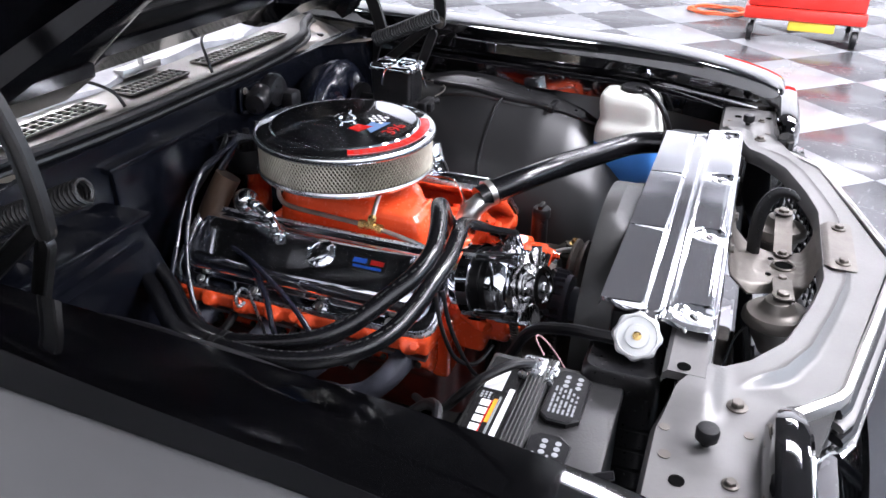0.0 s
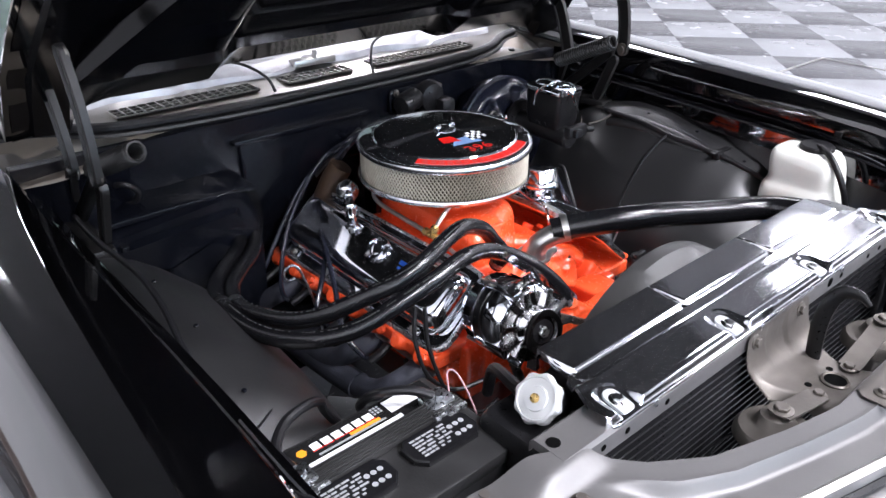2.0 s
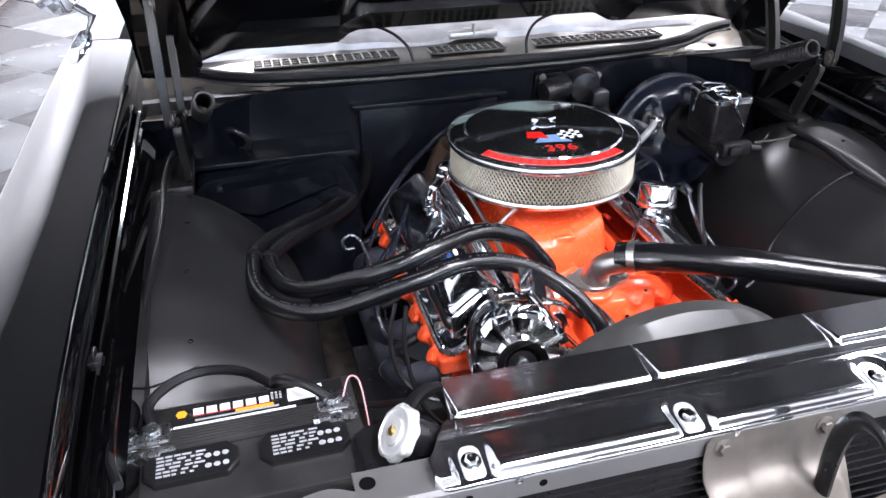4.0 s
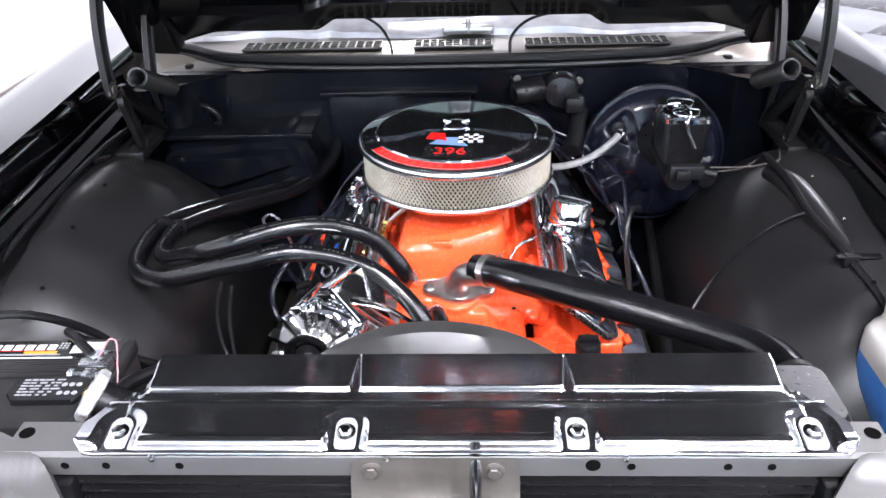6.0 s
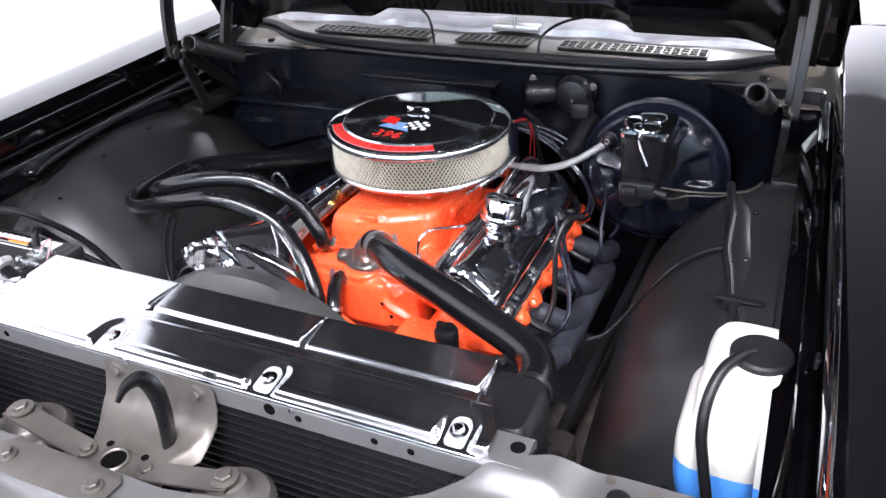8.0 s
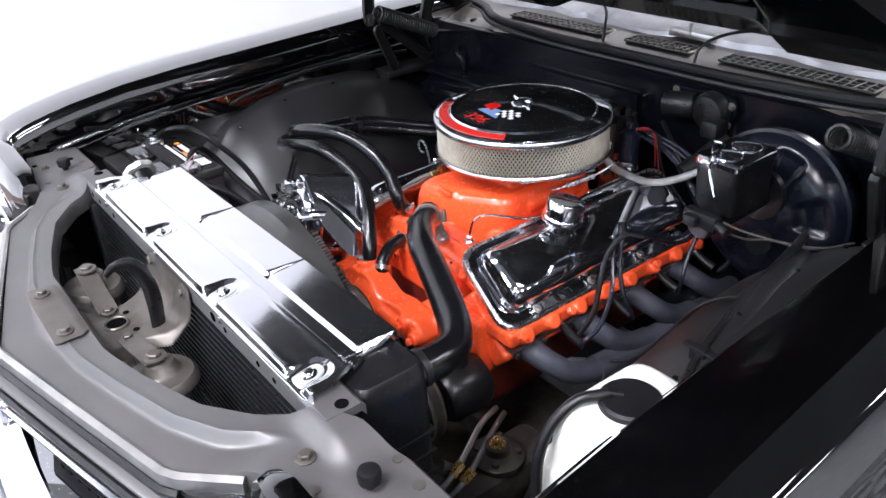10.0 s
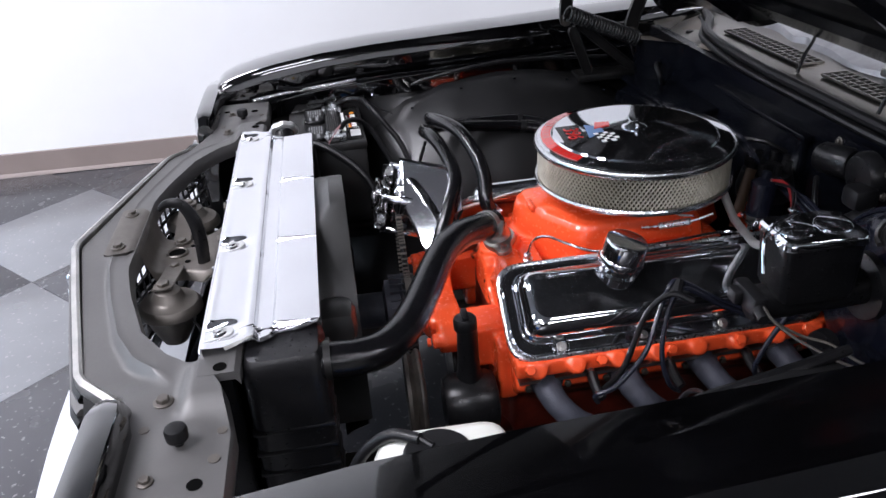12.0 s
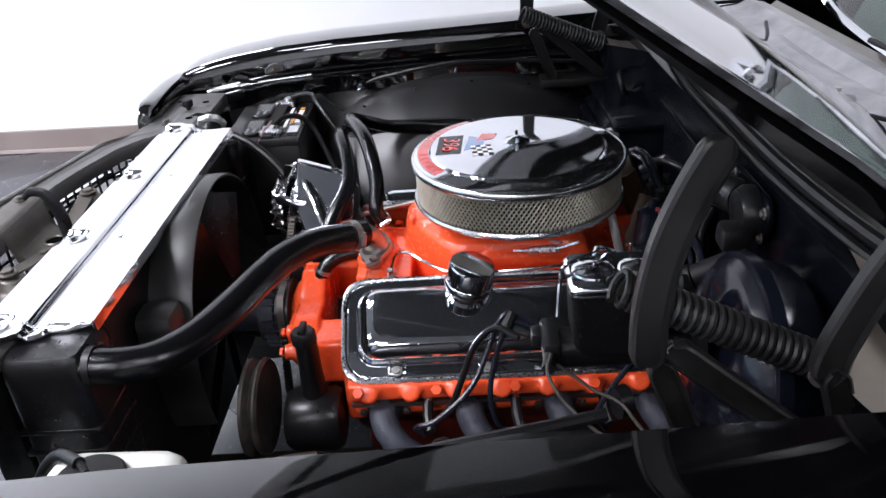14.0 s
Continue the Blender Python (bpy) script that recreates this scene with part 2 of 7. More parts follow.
def cyl(bm, a, b, r0, r1=None, seg=20, bevel=0.0):
    a, b = V(a), V(b)
    r1 = r0 if r1 is None else r1
    h = (b - a).length
    prof = [(r0, 0), (r1, h)]
    if bevel:
        prof = [(r0 - bevel, 0), (r0, bevel), (r1, h - bevel), (r1 - bevel, h)]
    return lathe(bm, prof, a, b - a, seg)


def smooth_path(pts, per=8):
    """Catmull-Rom through the points."""
    p = [V(q) for q in pts]
    if len(p) == 2:
        return p
    p = [2 * p[0] - p[1]] + p + [2 * p[-1] - p[-2]]
    out = []
    for i in range(1, len(p) - 2):
        a, b, c, d = p[i - 1 : i + 3]
        for k in range(per):
            t = k / per
            out.append(0.5 * (2 * b + (c - a) * t + (2 * a - 5 * b + 4 * c - d) * t * t + (3 * b - a - 3 * c + d) * t**3))
    out.append(p[-2])
    return out


def tube(bm, pts, r, seg=12, per=8, radii=None, flat=1.0):
    """A round (or flattened) bar along a smooth path."""
    path = smooth_path(pts, per)
    n = len(path)
    tang = [(path[min(i + 1, n - 1)] - path[max(i - 1, 0)]).normalized() for i in range(n)]
    up = V(0, 0, 1) if abs(tang[0].z) < 0.9 else V(1, 0, 0)
    nrm = (up - up.dot(tang[0]) * tang[0]).normalized()
    rings = []
    for i in range(n):
        nrm = (nrm - nrm.dot(tang[i]) * tang[i]).normalized()
        bi = tang[i].cross(nrm)
        rr = float(r if radii is None else np.interp(i / (n - 1), np.linspace(0, 1, len(radii)), radii))
        rings.append([path[i] + rr * (math.cos(2 * math.pi * k / seg) * nrm * flat + math.sin(2 * math.pi * k / seg) * bi) for k in range(seg)])
    return loft(bm, rings)


def rounded(pts, r, seg=4):
    """A 2D outline with its corners rounded; r one radius or one per corner."""
    n, out = len(pts), []
    for i in range(n):
        p, a, b = (np.array(pts[k % n], float) for k in (i, i - 1, i + 1))
        rr = r[i] if isinstance(r, (list, tuple)) else r
        u, w = a - p, b - p
        lu, lw = np.linalg.norm(u), np.linalg.norm(w)
        k = min(rr, lu * 0.48, lw * 0.48)
        s, e = p + u / lu * k, p + w / lw * k
        for j in range(seg + 1):
            t = j / seg
            out.append(tuple((1 - t) ** 2 * s + 2 * t * (1 - t) * p + t * t * e))
    return out


def plate(bm, outline, thick, m=None, edge=0.0):
    """A flat piece from a 2D outline in its own xy-plane, thick along z, with eased edges; put in place by m."""
    m = m or Matrix()
    c = np.mean(np.array(outline), 0)

    def ring(shrink, z):
        return [m @ V(p[0] + (c[0] - p[0]) * shrink, p[1] + (c[1] - p[1]) * shrink, z) for p in outline]

    size = max(np.ptp(np.array(outline), axis=0))
    s = 2 * edge / size if edge else 0
    rings = [ring(s, 0), ring(0, edge), ring(0, thick - edge), ring(s, thick)] if edge else [ring(0, 0), ring(0, thick)]
    return loft(bm, rings)


def axes(origin, x, y):
    """A placing matrix from an origin, an x-direction and a rough y-direction."""
    x = V(x).normalized()
    z = x.cross(V(y)).normalized()
    y = z.cross(x)
    m = Matrix((x, y, z)).transposed().to_4x4()
    m.translation = V(origin)
    return m


def bolt(bm, p, axis=(0, 0, 1), r=0.007, h=0.006, washer=True):
    """A hex head on a washer."""
    a = V(axis).normalized()
    if washer:
        lathe(bm, [(r * 1.55, -0.001), (r * 1.55, 0.0012), (r * 1.4, 0.0018)], p, a, 14)
    lathe(bm, [(r, 0.0016), (r, h * 0.85), (r * 0.86, h)], p, a, 6)
    return bm


def clamp(bm, p, axis, r, w=0.012):
    """A worm-drive band with its screw housing."""
    a = V(axis).normalized()
    lathe(bm, [(r, -w / 2), (r + 0.0016, -w / 2), (r + 0.0016, w / 2), (r, w / 2)], V(p), a, 24, caps=False)
    q = frame_of(a)
    side = q @ V(1, 0, 0)
    tang = q @ V(0, 1, 0)
    c = V(p) + side * (r + 0.005)
    cyl(bm, c - tang * 0.009, c + tang * 0.009, 0.005, seg=10)
    cyl(bm, c + tang * 0.009, c + tang * 0.014, 0.0035, seg=6)
    return bm


def B():
    return bmesh.new()


def letters(text, size, m, thick=0.0004):
    """Flat raised letters as a mesh, centred, in the xy-plane of m."""
    cu = bpy.data.curves.new("letters", "FONT")
    cu.body, cu.size, cu.extrude = text, size, thick
    cu.align_x, cu.align_y = "CENTER", "CENTER"
    ob = new("letters", cu)
    dg = bpy.context.evaluated_depsgraph_get()
    me = bpy.data.meshes.new_from_object(ob.evaluated_get(dg))
    me.transform(m)
    bpy.data.objects.remove(ob)
    bpy.data.curves.remove(cu)
    return me


def lerp_table(x, table):
    return float(np.interp(x, [a for a, _ in table], [b for _, b in table]))


def each(name, items, build, material, parent, label=""):
    """Alike small parts, one object each."""
    return [part(name, build(B(), *it), material, parent, label) for it in items]


def boxes(name, spans, material, parent, bevel=0.0, m=None, label=""):
    return [part(name, box(B(), lo, hi, bevel, m), material, parent, label) for lo, hi in spans]


def smoothstep(a, b, x):
    t = min(1, max(0, (x - a) / (b - a)))
    return t * t * (3 - 2 * t)


# ---- the room ----
X_WALL, X_FAR, Y_LO, Y_HI, Z_TOP = -2.52, 8.6, -6.2, 8.8, 4.4
bm = B()
box(bm, (X_WALL - 0.2, Y_LO - 0.2, -0.25), (X_FAR + 0.2, Y_HI + 0.2, -0.004))
floor = mesh_thing("floor", bm, "tile_dark", "checkered vinyl tile floor in light grey and charcoal", "floor", kind="structure")
for nm, lo, hi in (
    ("wall_west", (X_WALL - 0.18, Y_LO, 0), (X_WALL, Y_HI, Z_TOP)),
    ("wall_east", (X_FAR, Y_LO, 0), (X_FAR + 0.18, Y_HI, Z_TOP)),
    ("wall_north", (X_WALL - 0.18, Y_HI, 0), (X_FAR + 0.18, Y_HI + 0.18, Z_TOP)),
):
    if nm == "wall_east":
        mesh_thing(nm, box(B(), lo, hi), "hall_wall", "plain light grey painted wall", "wall", kind="structure")
    else:
        mesh_thing(nm, box(B(), lo, hi), "wall", "plain white painted wall", "wall", kind="structure")
# the front wall has a wide shop window that lets in cool daylight
WX0, WX1, WZ0, WZ1 = -2.2, 3.4, 0.5, 2.7
bm = B()
for lo, hi in (((X_WALL - 0.18, 0), (WX0, Z_TOP)), ((WX1, 0), (X_FAR + 0.18, Z_TOP)), ((WX0, 0), (WX1, WZ0)), ((WX0, WZ1), (WX1, Z_TOP))):
    box(bm, (lo[0], Y_LO - 0.18, lo[1]), (hi[0], Y_LO, hi[1]))
mesh_thing("wall_south", bm, "side_wall", "plain grey painted wall with a shop window", "wall", kind="structure")
window = thing("window_1", "wide shop window in a dark metal frame", "window", kind="structure", at=(0, 0, 0))
for k in range(5):
    x = WX0 + (WX1 - WX0) * k / 4
    boxes("window_frame", [((x - 0.03, Y_LO - 0.12, WZ0), (x + 0.03, Y_LO - 0.06, WZ1))], "black_satin", window)
boxes("window_rail", [((WX0, Y_LO - 0.11, z - 0.03), (WX1, Y_LO - 0.07, z + 0.03)) for z in (WZ0, WZ1)], "black_satin", window)
for k in range(4):
    x0, x1 = WX0 + (WX1 - WX0) * k / 4 + 0.03, WX0 + (WX1 - WX0) * (k + 1) / 4 - 0.03
    pane = part("pane", box(B(), (x0, Y_LO - 0.095, WZ0 + 0.03), (x1, Y_LO - 0.089, WZ1 - 0.03)), "glass", window)
    pane.visible_shadow = False
sky = bpy.data.lights.new("window_daylight", "AREA")
sky.shape, sky.size, sky.size_y, sky.energy, sky.color = "RECTANGLE", WX1 - WX0, WZ1 - WZ0, 110, (0.66, 0.82, 1.0)
sky_ob = new("window_daylight", sky)
sky_ob.matrix_world = pose((WX0 + WX1) / 2, Y_LO - 0.15, (WZ0 + WZ1) / 2, 90, 0, 0)
mesh_thing("ceiling", box(B(), (X_WALL - 0.18, Y_LO - 0.18, Z_TOP), (X_FAR + 0.18, Y_HI + 0.18, Z_TOP + 0.15)), "ceiling", "plain grey painted ceiling", "ceiling", kind="structure")
bm = B()
loft(bm, [[(X_WALL, y, 0), (X_WALL + 0.014, y, 0), (X_WALL + 0.010, y, 0.012), (X_WALL + 0.004, y, 0.018), (X_WALL + 0.004, y, 0.115), (X_WALL, y, 0.12)] for y in (Y_LO, Y_HI)])
mesh_thing("baseboard", bm, "base", "taupe vinyl cove baseboard along the white wall", "baseboard", kind="structure")
for lx, ly, lw in LAMPS:
    fix = thing("ceiling_light", "white recessed fluorescent ceiling light", "light", group="ceiling lights", at=(lx, ly, 4.4))
    bm = B()
    for a, b in (((-0.34, -0.80), (-0.31, 0.80)), ((0.31, -0.80), (0.34, 0.80)), ((-0.31, -0.80), (0.31, -0.77)), ((-0.31, 0.77), (0.31, 0.80))):
        box(bm, (a[0], a[1], -0.10), (b[0], b[1], 0.002))
    part("light_frame", bm, "white", fix)

# ---- the car's body ----
CROWN = [(-0.83, 0.800), (-0.815, 0.834), (-0.79, 0.850), (-0.72, 0.868), (-0.62, 0.887), (-0.48, 0.902), (-0.33, 0.909), (-0.06, 0.918), (0.22, 0.930), (0.6, 0.94), (2.2, 0.94)]
car = thing("car", "black muscle car with its hood open on the checkered floor", "car")


def fender_ring(side, y):
    z = lerp_table(y, CROWN)
    sec = [(0.690, z - 0.125), (0.694, z - 0.085), (0.712, z - 0.078), (0.734, z - 0.074), (0.737, z - 0.04), (0.740, z - 0.014), (0.748, z - 0.004),
           (0.78, z), (0.84, z + 0.001), (0.880, z - 0.003), (0.889, z - 0.010), (0.911, z - 0.044), (0.938, z - 0.10), (0.956, z - 0.18), (0.962, z - 0.28), (0.956, 0.45), (0.925, 0.30), (0.90, 0.30), (0.90, 0.60)]
    return [(side * x, y, max(h, 0.3)) for x, h in sec]


for side, nm in ((-1, "passenger"), (1, "driver")):
    bm = B()
    ys = [-0.83, -0.825, -0.815, -0.80, -0.77, -0.72, -0.66, -0.55, -0.4, -0.2, 0, 0.2, 0.4, 0.6, 0.66]
    loft(bm, [fender_ring(side, y) for y in ys], closed=False)
    # brow over the headlamps: a thick rolled edge running inboard from the nose
    rings = []
    for x, dz in ((0.90, -0.055), (0.85, -0.012), (0.78, -0.004), (0.70, 0.0), (0.60, 0.0), (0.54, -0.001), (0.512, -0.006), (0.498, -0.020), (0.495, -0.05)):
        z = 0.834 + dz
        k = 0.8 if x < 0.52 else 1.15
        rings.append([(side * x, -0.828 + p * k, z + q) for p, q in ((0.022, -0.06), (0.022, -0.016), (0.015, -0.004), (0.0, 0.0), (-0.015, -0.004), (-0.022, -0.018), (-0.026, -0.07), (-0.022, -0.16), (0.0, -0.16))])
    loft(bm, rings)
    fender = part("fender", bm, "black_gloss", car, "glossy black front fender with a sharp outer crease")
    # bright moulding along the crease's lower edge and the wheel lip
    bm = B()
    tube(bm, [(side * 0.964, y, 0.60) for y in (-0.8, -0.3, 0.2, 0.64)], 0.006, 6, 2)
    part("side_moulding", bm, "chrome", fender)
    # door and cabin side behind the fender
    bm = B()
    loft(bm, [fender_ring(side, y)[7:-2] for y in (0.668, 0.9, 1.3, 1.8)], closed=False)
    door = part("door", bm, "black_gloss", car)
    bm = B()
    cyl(bm, (side * 0.86, 0.95, 0.93), (side * 0.93, 0.93, 0.985), 0.009, seg=10)
    lathe(bm, [(0.02, -0.03), (0.05, -0.02), (0.058, 0.0), (0.056, 0.012), (0.0, 0.012)], (side * 0.945, 0.945, 1.0), (0, 1, 0), 24)
    part("door_mirror", bm, "chrome", door)

# inner fenders: arched wheelhouses that roll down towards the engine
ARCH = [(-0.70, 0.46), (-0.56, 0.47), (-0.50, 0.53), (-0.47, 0.62), (-0.42, 0.70), (-0.34, 0.758), (-0.24, 0.795), (-0.10, 0.812), (0.02, 0.808), (0.12, 0.785), (0.22, 0.735), (0.30, 0.66), (0.335, 0.61)]
for side in (-1, 1):
    bm = B()
    rows = []
    for y in np.linspace(-0.69, 0.335, 42):
        h = lerp_table(y, ARCH) - (0.020 * smoothstep(0.0, 0.22, -y) if side > 0 else 0.0)
        z = lerp_table(y, CROWN) - 0.125
        top = max(h, 0.0)
        lip = max(z, h + 0.004)
        rows.append([(side * x, y, zz) for x, zz in ((0.706, lip), (0.702, top + (lip - top) * 0.5), (0.696, top + (lip - top) * 0.12), (0.680, top), (0.65, top - 0.006), (0.61, top - 0.026), (0.57, top - 0.056),
                     (0.53, top - 0.094), (0.495, top - 0.137), (0.467, top - 0.19), (0.448, top - 0.25), (0.438, min(top - 0.32, 0.42)), (0.43, 0.22))])
    loft(bm, rows, closed=False)
    liner = part("inner_fender", bm, "liner", car, "satin black inner fender arched over the wheel")
    each("screw_head", [((side * 0.64, y, lerp_table(y, ARCH) - 0.009), (0, 0, 1), 0.004, 0.004, False) for y in (-0.33, -0.2, -0.06, 0.08, 0.18)], bolt, "black_bay", liner)
    # gutter channel and rubber strip along the fender's inner lip
    bm = B()
    tube(bm, [(side * 0.722, y, lerp_table(y, CROWN) - 0.070) for y in (-0.74, -0.5, -0.2, 0.1, 0.4)], 0.006, 8, 4)
    part("gutter_bead", bm, "black_gloss", liner)

    if side > 0:
        # rounded ridge under the driver's wiring loom
        ridge = [(0.600, 0.03), (0.617, -0.04), (0.628, -0.12), (0.640, -0.21), (0.652, -0.30), (0.664, -0.42)]
        part("liner_ridge", tube(B(), [(x, y, lerp_table(y, ARCH) - 0.020 * smoothstep(0.0, 0.22, -y) - 0.034) for x, y in ridge], 0.025, 18, 8, radii=[0.016, 0.024, 0.026, 0.026, 0.026, 0.022]), "liner", liner)

# firewall
bm = B()
box(bm, (-0.72, 0.335, 0.2), (0.72, 0.36, 0.885))
firewall = part("firewall", bm, "black_bay", car, "semi-gloss black firewall")
bm = B()
box(bm, (-0.285, 0.322, 0.50), (0.035, 0.34, 0.838), 0.008)
box(bm, (-0.30, 0.312, 0.834), (0.05, 0.34, 0.846), 0.003)
part("raised_panel", bm, "black_bay", firewall)
bm = B()
ring = rounded([(-0.67, 0.40), (-0.30, 0.40), (-0.30, 0.70), (-0.34, 0.79), (-0.64, 0.765), (-0.67, 0.70)], 0.035)
loft(bm, [[(x, 0.338, z) for x, z in ring], [(x * 0.99, 0.24, z) for x, z in ring], [(-0.49 + (x + 0.49) * 0.93, 0.214, 0.60 + (z - 0.60) * 0.93) for x, z in ring]])
box(bm, (-0.66, 0.226, 0.772), (-0.31, 0.345, 0.784), 0.003)
box(bm, (-0.60, 0.198, 0.60), (-0.585, 0.22, 0.745), 0.004)
heater_box = part("heater_box", bm, "black_bay", firewall, "glossy black moulded heater housing")
bm = B()
loft(bm, [[(-0.62, 0.212, 0.742), (-0.36, 0.21, 0.755), (-0.345, 0.21, 0.72), (-0.52, 0.205, 0.665), (-0.62, 0.205, 0.70)], [(-0.60, 0.198, 0.735), (-0.37, 0.198, 0.748), (-0.36, 0.198, 0.724), (-0.52, 0.196, 0.675), (-0.60, 0.196, 0.70)]])
part("duct_face", bm, "black_bay", heater_box)

# cowl: silver panel with three slotted vents, rubber seal in front
bm = B()
xs = np.linspace(-0.74, 0.74, 31)
loft(bm, [[(x, 0.352, 0.868 - 0.02 * max(0, abs(x) - 0.5) / 0.2), (x, 0.375, 0.892 - 0.03 * max(0, abs(x) - 0.52) / 0.2), (x, 0.40, 0.902 - 0.03 * max(0, abs(x) - 0.52) / 0.2), (x, 0.425, 0.906 - 0.022 * max(0, abs(x) - 0.52) / 0.2), (x, 0.50, 0.912 - 0.01 * max(0, abs(x) - 0.55) / 0.2), (x, 0.55, 0.918), (x, 0.60, 0.905), (x, 0.66, 0.90), (x, 0.70, 0.93)] for x in xs], closed=False)
cowl = part("cowl_panel", bm, "silver", car, "bright silver cowl panel below the windshield")
VENTS = [(-0.490, -0.170, 16), (-0.094, 0.084, 10), (0.160, 0.486, 17)]
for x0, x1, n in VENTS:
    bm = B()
    # solid black sheet, painted shade in place of an open vent
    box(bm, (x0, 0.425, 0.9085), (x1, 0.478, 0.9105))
    vent = part("cowl_vent", bm, "hole_shade", cowl, "slotted air vent, a black sheet for the shade behind its bars")
    bar = box(B(), (-0.0016, 0.424, 0.910), (0.0016, 0.479, 0.9145))
    me = done(bar)
    me.materials.append(M["silver"])
    for k in range(n + 1):
        o = part("vent_bar", me, "silver", vent)
        o.location.x = x0 + (x1 - x0) * k / n
    bm = B()
    for y in (0.424, 0.442, 0.460, 0.479):
        box(bm, (x0, y - 0.0012, 0.9101), (x1, y + 0.0012, 0.9141))
    part("vent_frame", bm, "silver", vent)
bm = B()
seal = [(-0.70, 0.478, 0.912), (-0.62, 0.450, 0.911), (-0.5, 0.392, 0.905), (-0.25, 0.363, 0.903), (0, 0.36, 0.903), (0.25, 0.363, 0.903), (0.5, 0.392, 0.905), (0.62, 0.450, 0.911), (0.70, 0.478, 0.912)]
tube(bm, seal, 0.011, 10, 6)
tube(bm, [(x, y - 0.014, z - 0.013) for x, y, z in seal], 0.007, 8, 6)
part("cowl_seal", bm, "rubber", cowl, "black rubber hood seal")
for side in (-1, 1):
    front = smooth_path([(0.42, 0.350, 0.880), (0.50, 0.335, 0.886), (0.56, 0.285, 0.886), (0.60, 0.257, 0.884), (0.66, 0.25, 0.878), (0.72, 0.27, 0.872)], 5)
    back = smooth_path([(0.42, 0.372, 0.891), (0.51, 0.392, 0.896), (0.57, 0.425, 0.899), (0.61, 0.448, 0.902), (0.66, 0.468, 0.905), (0.72, 0.48, 0.900)], 5)
    rows = []
    for k in range(9):
        t = k / 8
        rows.append([(side * p.x, p.y, p.z - (0.026 * math.sin(math.pi * min(1, t * 1.15)) if 0 < t < 0.9 else 0) * smoothstep(0.46, 0.56, p.x)) for p in (a.lerp(b, t) for a, b in zip(front, back))])
    corner = part("cowl_corner", loft(B(), rows, closed=False), "tan", cowl, "bare tan metal corner of the cowl")
    part("firewall_corner", loft(B(), [[(side * p.x, p.y, p.z - 0.0005) for p in front], [(side * p.x, p.y + 0.006, p.z - 0.014) for p in front], [(side * p.x, min(0.345, p.y + 0.03), 0.60) for p in front]], closed=False), "black_bay", firewall)
    bm = B()
    bx, by = side * 0.609, 0.395
    cyl(bm, (bx, by, 0.85), (bx, by, 0.887), 0.0035, seg=8)
    lathe(bm, [(0.011, 0), (0.012, 0.003), (0.009, 0.006)], (bx, by, 0.884), (0, 0, 1), 16)
    lathe(bm, [(0.009, 0), (0.009, 0.004)], (bx, by, 0.855), (0, 0, 1), 16)
    part("hood_stop", bm, "black_satin", corner)
# pale wiper tray pieces and the two washer tubes that lift off the cowl
bm = B()
rows = []
for x in np.linspace(-0.66, 0.63, 90):
    w = 0.008 * math.sin(11 * x) + 0.006 * math.sin(27 * x + 1) + 0.02 * math.exp(-(((x - 0.02) / 0.03) ** 2)) + 0.012 * math.exp(-(((x + 0.3) / 0.02) ** 2))
    rows.append([(x, 0.508 + w, 0.913), (x, 0.512 + w, 0.926 + 0.4 * w), (x, 0.545 + w * 0.5, 0.940 + 0.003 * math.sin(19 * x)), (x, 0.575, 0.938 + 0.006 * math.sin(8 * x)), (x, 0.60, 0.955), (x, 0.64, 0.945)])
part("wiper_tray", loft(bm, rows, closed=False), "tray", cowl)
bm = B()
box(bm, (-0.03, 0.50, 0.918), (0.09, 0.53, 0.936), 0.004)
cyl(bm, (0.03, 0.505, 0.92), (0.03, 0.505, 0.955), 0.006, seg=10)
part("wiper_linkage", bm, "steel", cowl)
for pts in ([(-0.17, 0.40, 0.905), (-0.18, 0.415, 0.935), (-0.21, 0.45, 0.96), (-0.26, 0.48, 0.975), (-0.33, 0.50, 0.985)], [(0.095, 0.395, 0.905), (0.10, 0.41, 0.94), (0.14, 0.45, 0.965), (0.22, 0.48, 0.978), (0.30, 0.50, 0.985)]):
    mesh_thing("washer_tube", tube(B(), pts, 0.0035, 8, 8), "rubber", "thin black rubber washer tube looping up from the cowl", "tube", group="washer tubes")

# windshield, pillars, dashboard, roof
bm = B()
loft(bm, [[(x, 0.70 + 0.0 + 0.10 * (abs(x) / 0.68) ** 2, 0.93), (x * 0.93, 1.12 + 0.10 * (abs(x) / 0.68) ** 2, 1.27)] for x in np.linspace(-0.68, 0.68, 15)], closed=False)
glass = part("windshield", bm, "glass", car, "green-tinted windshield glass")
glass.visible_shadow = False
each("windshield_pillar", [([(s * 0.70, 0.80, 0.92), (s * 0.665, 1.02, 1.11), (s * 0.63, 1.24, 1.29)], 0.022, 8, 4) for s in (-1, 1)], tube, "chrome", car)
bm = B()
tube(bm, [(x, 0.70 + 0.10 * (abs(x) / 0.68) ** 2, 0.932) for x in (-0.70, -0.5, -0.25, 0, 0.25, 0.5, 0.70)], 0.010, 8, 4)
part("windshield_trim", bm, "chrome", car)
bm = B()
loft(bm, [[(x, 1.22 + 0.1 * (abs(x) / 0.68) ** 2, 1.275), (x, 1.45, 1.31), (x, 2.2, 1.31)] for x in np.linspace(-0.64, 0.64, 9)], closed=False)
part("roof", bm, "black_gloss", car)
part("dashboard", box(B(), (-0.68, 0.95, 0.55), (0.68, 1.15, 0.93), 0.03), "seat", car)
boxes("seat_back", [((-0.62, 1.55, 0.45), (-0.04, 1.75, 1.10)), ((0.04, 1.55, 0.45), (0.62, 1.75, 1.10))], "seat", car, 0.05)
bm = B()
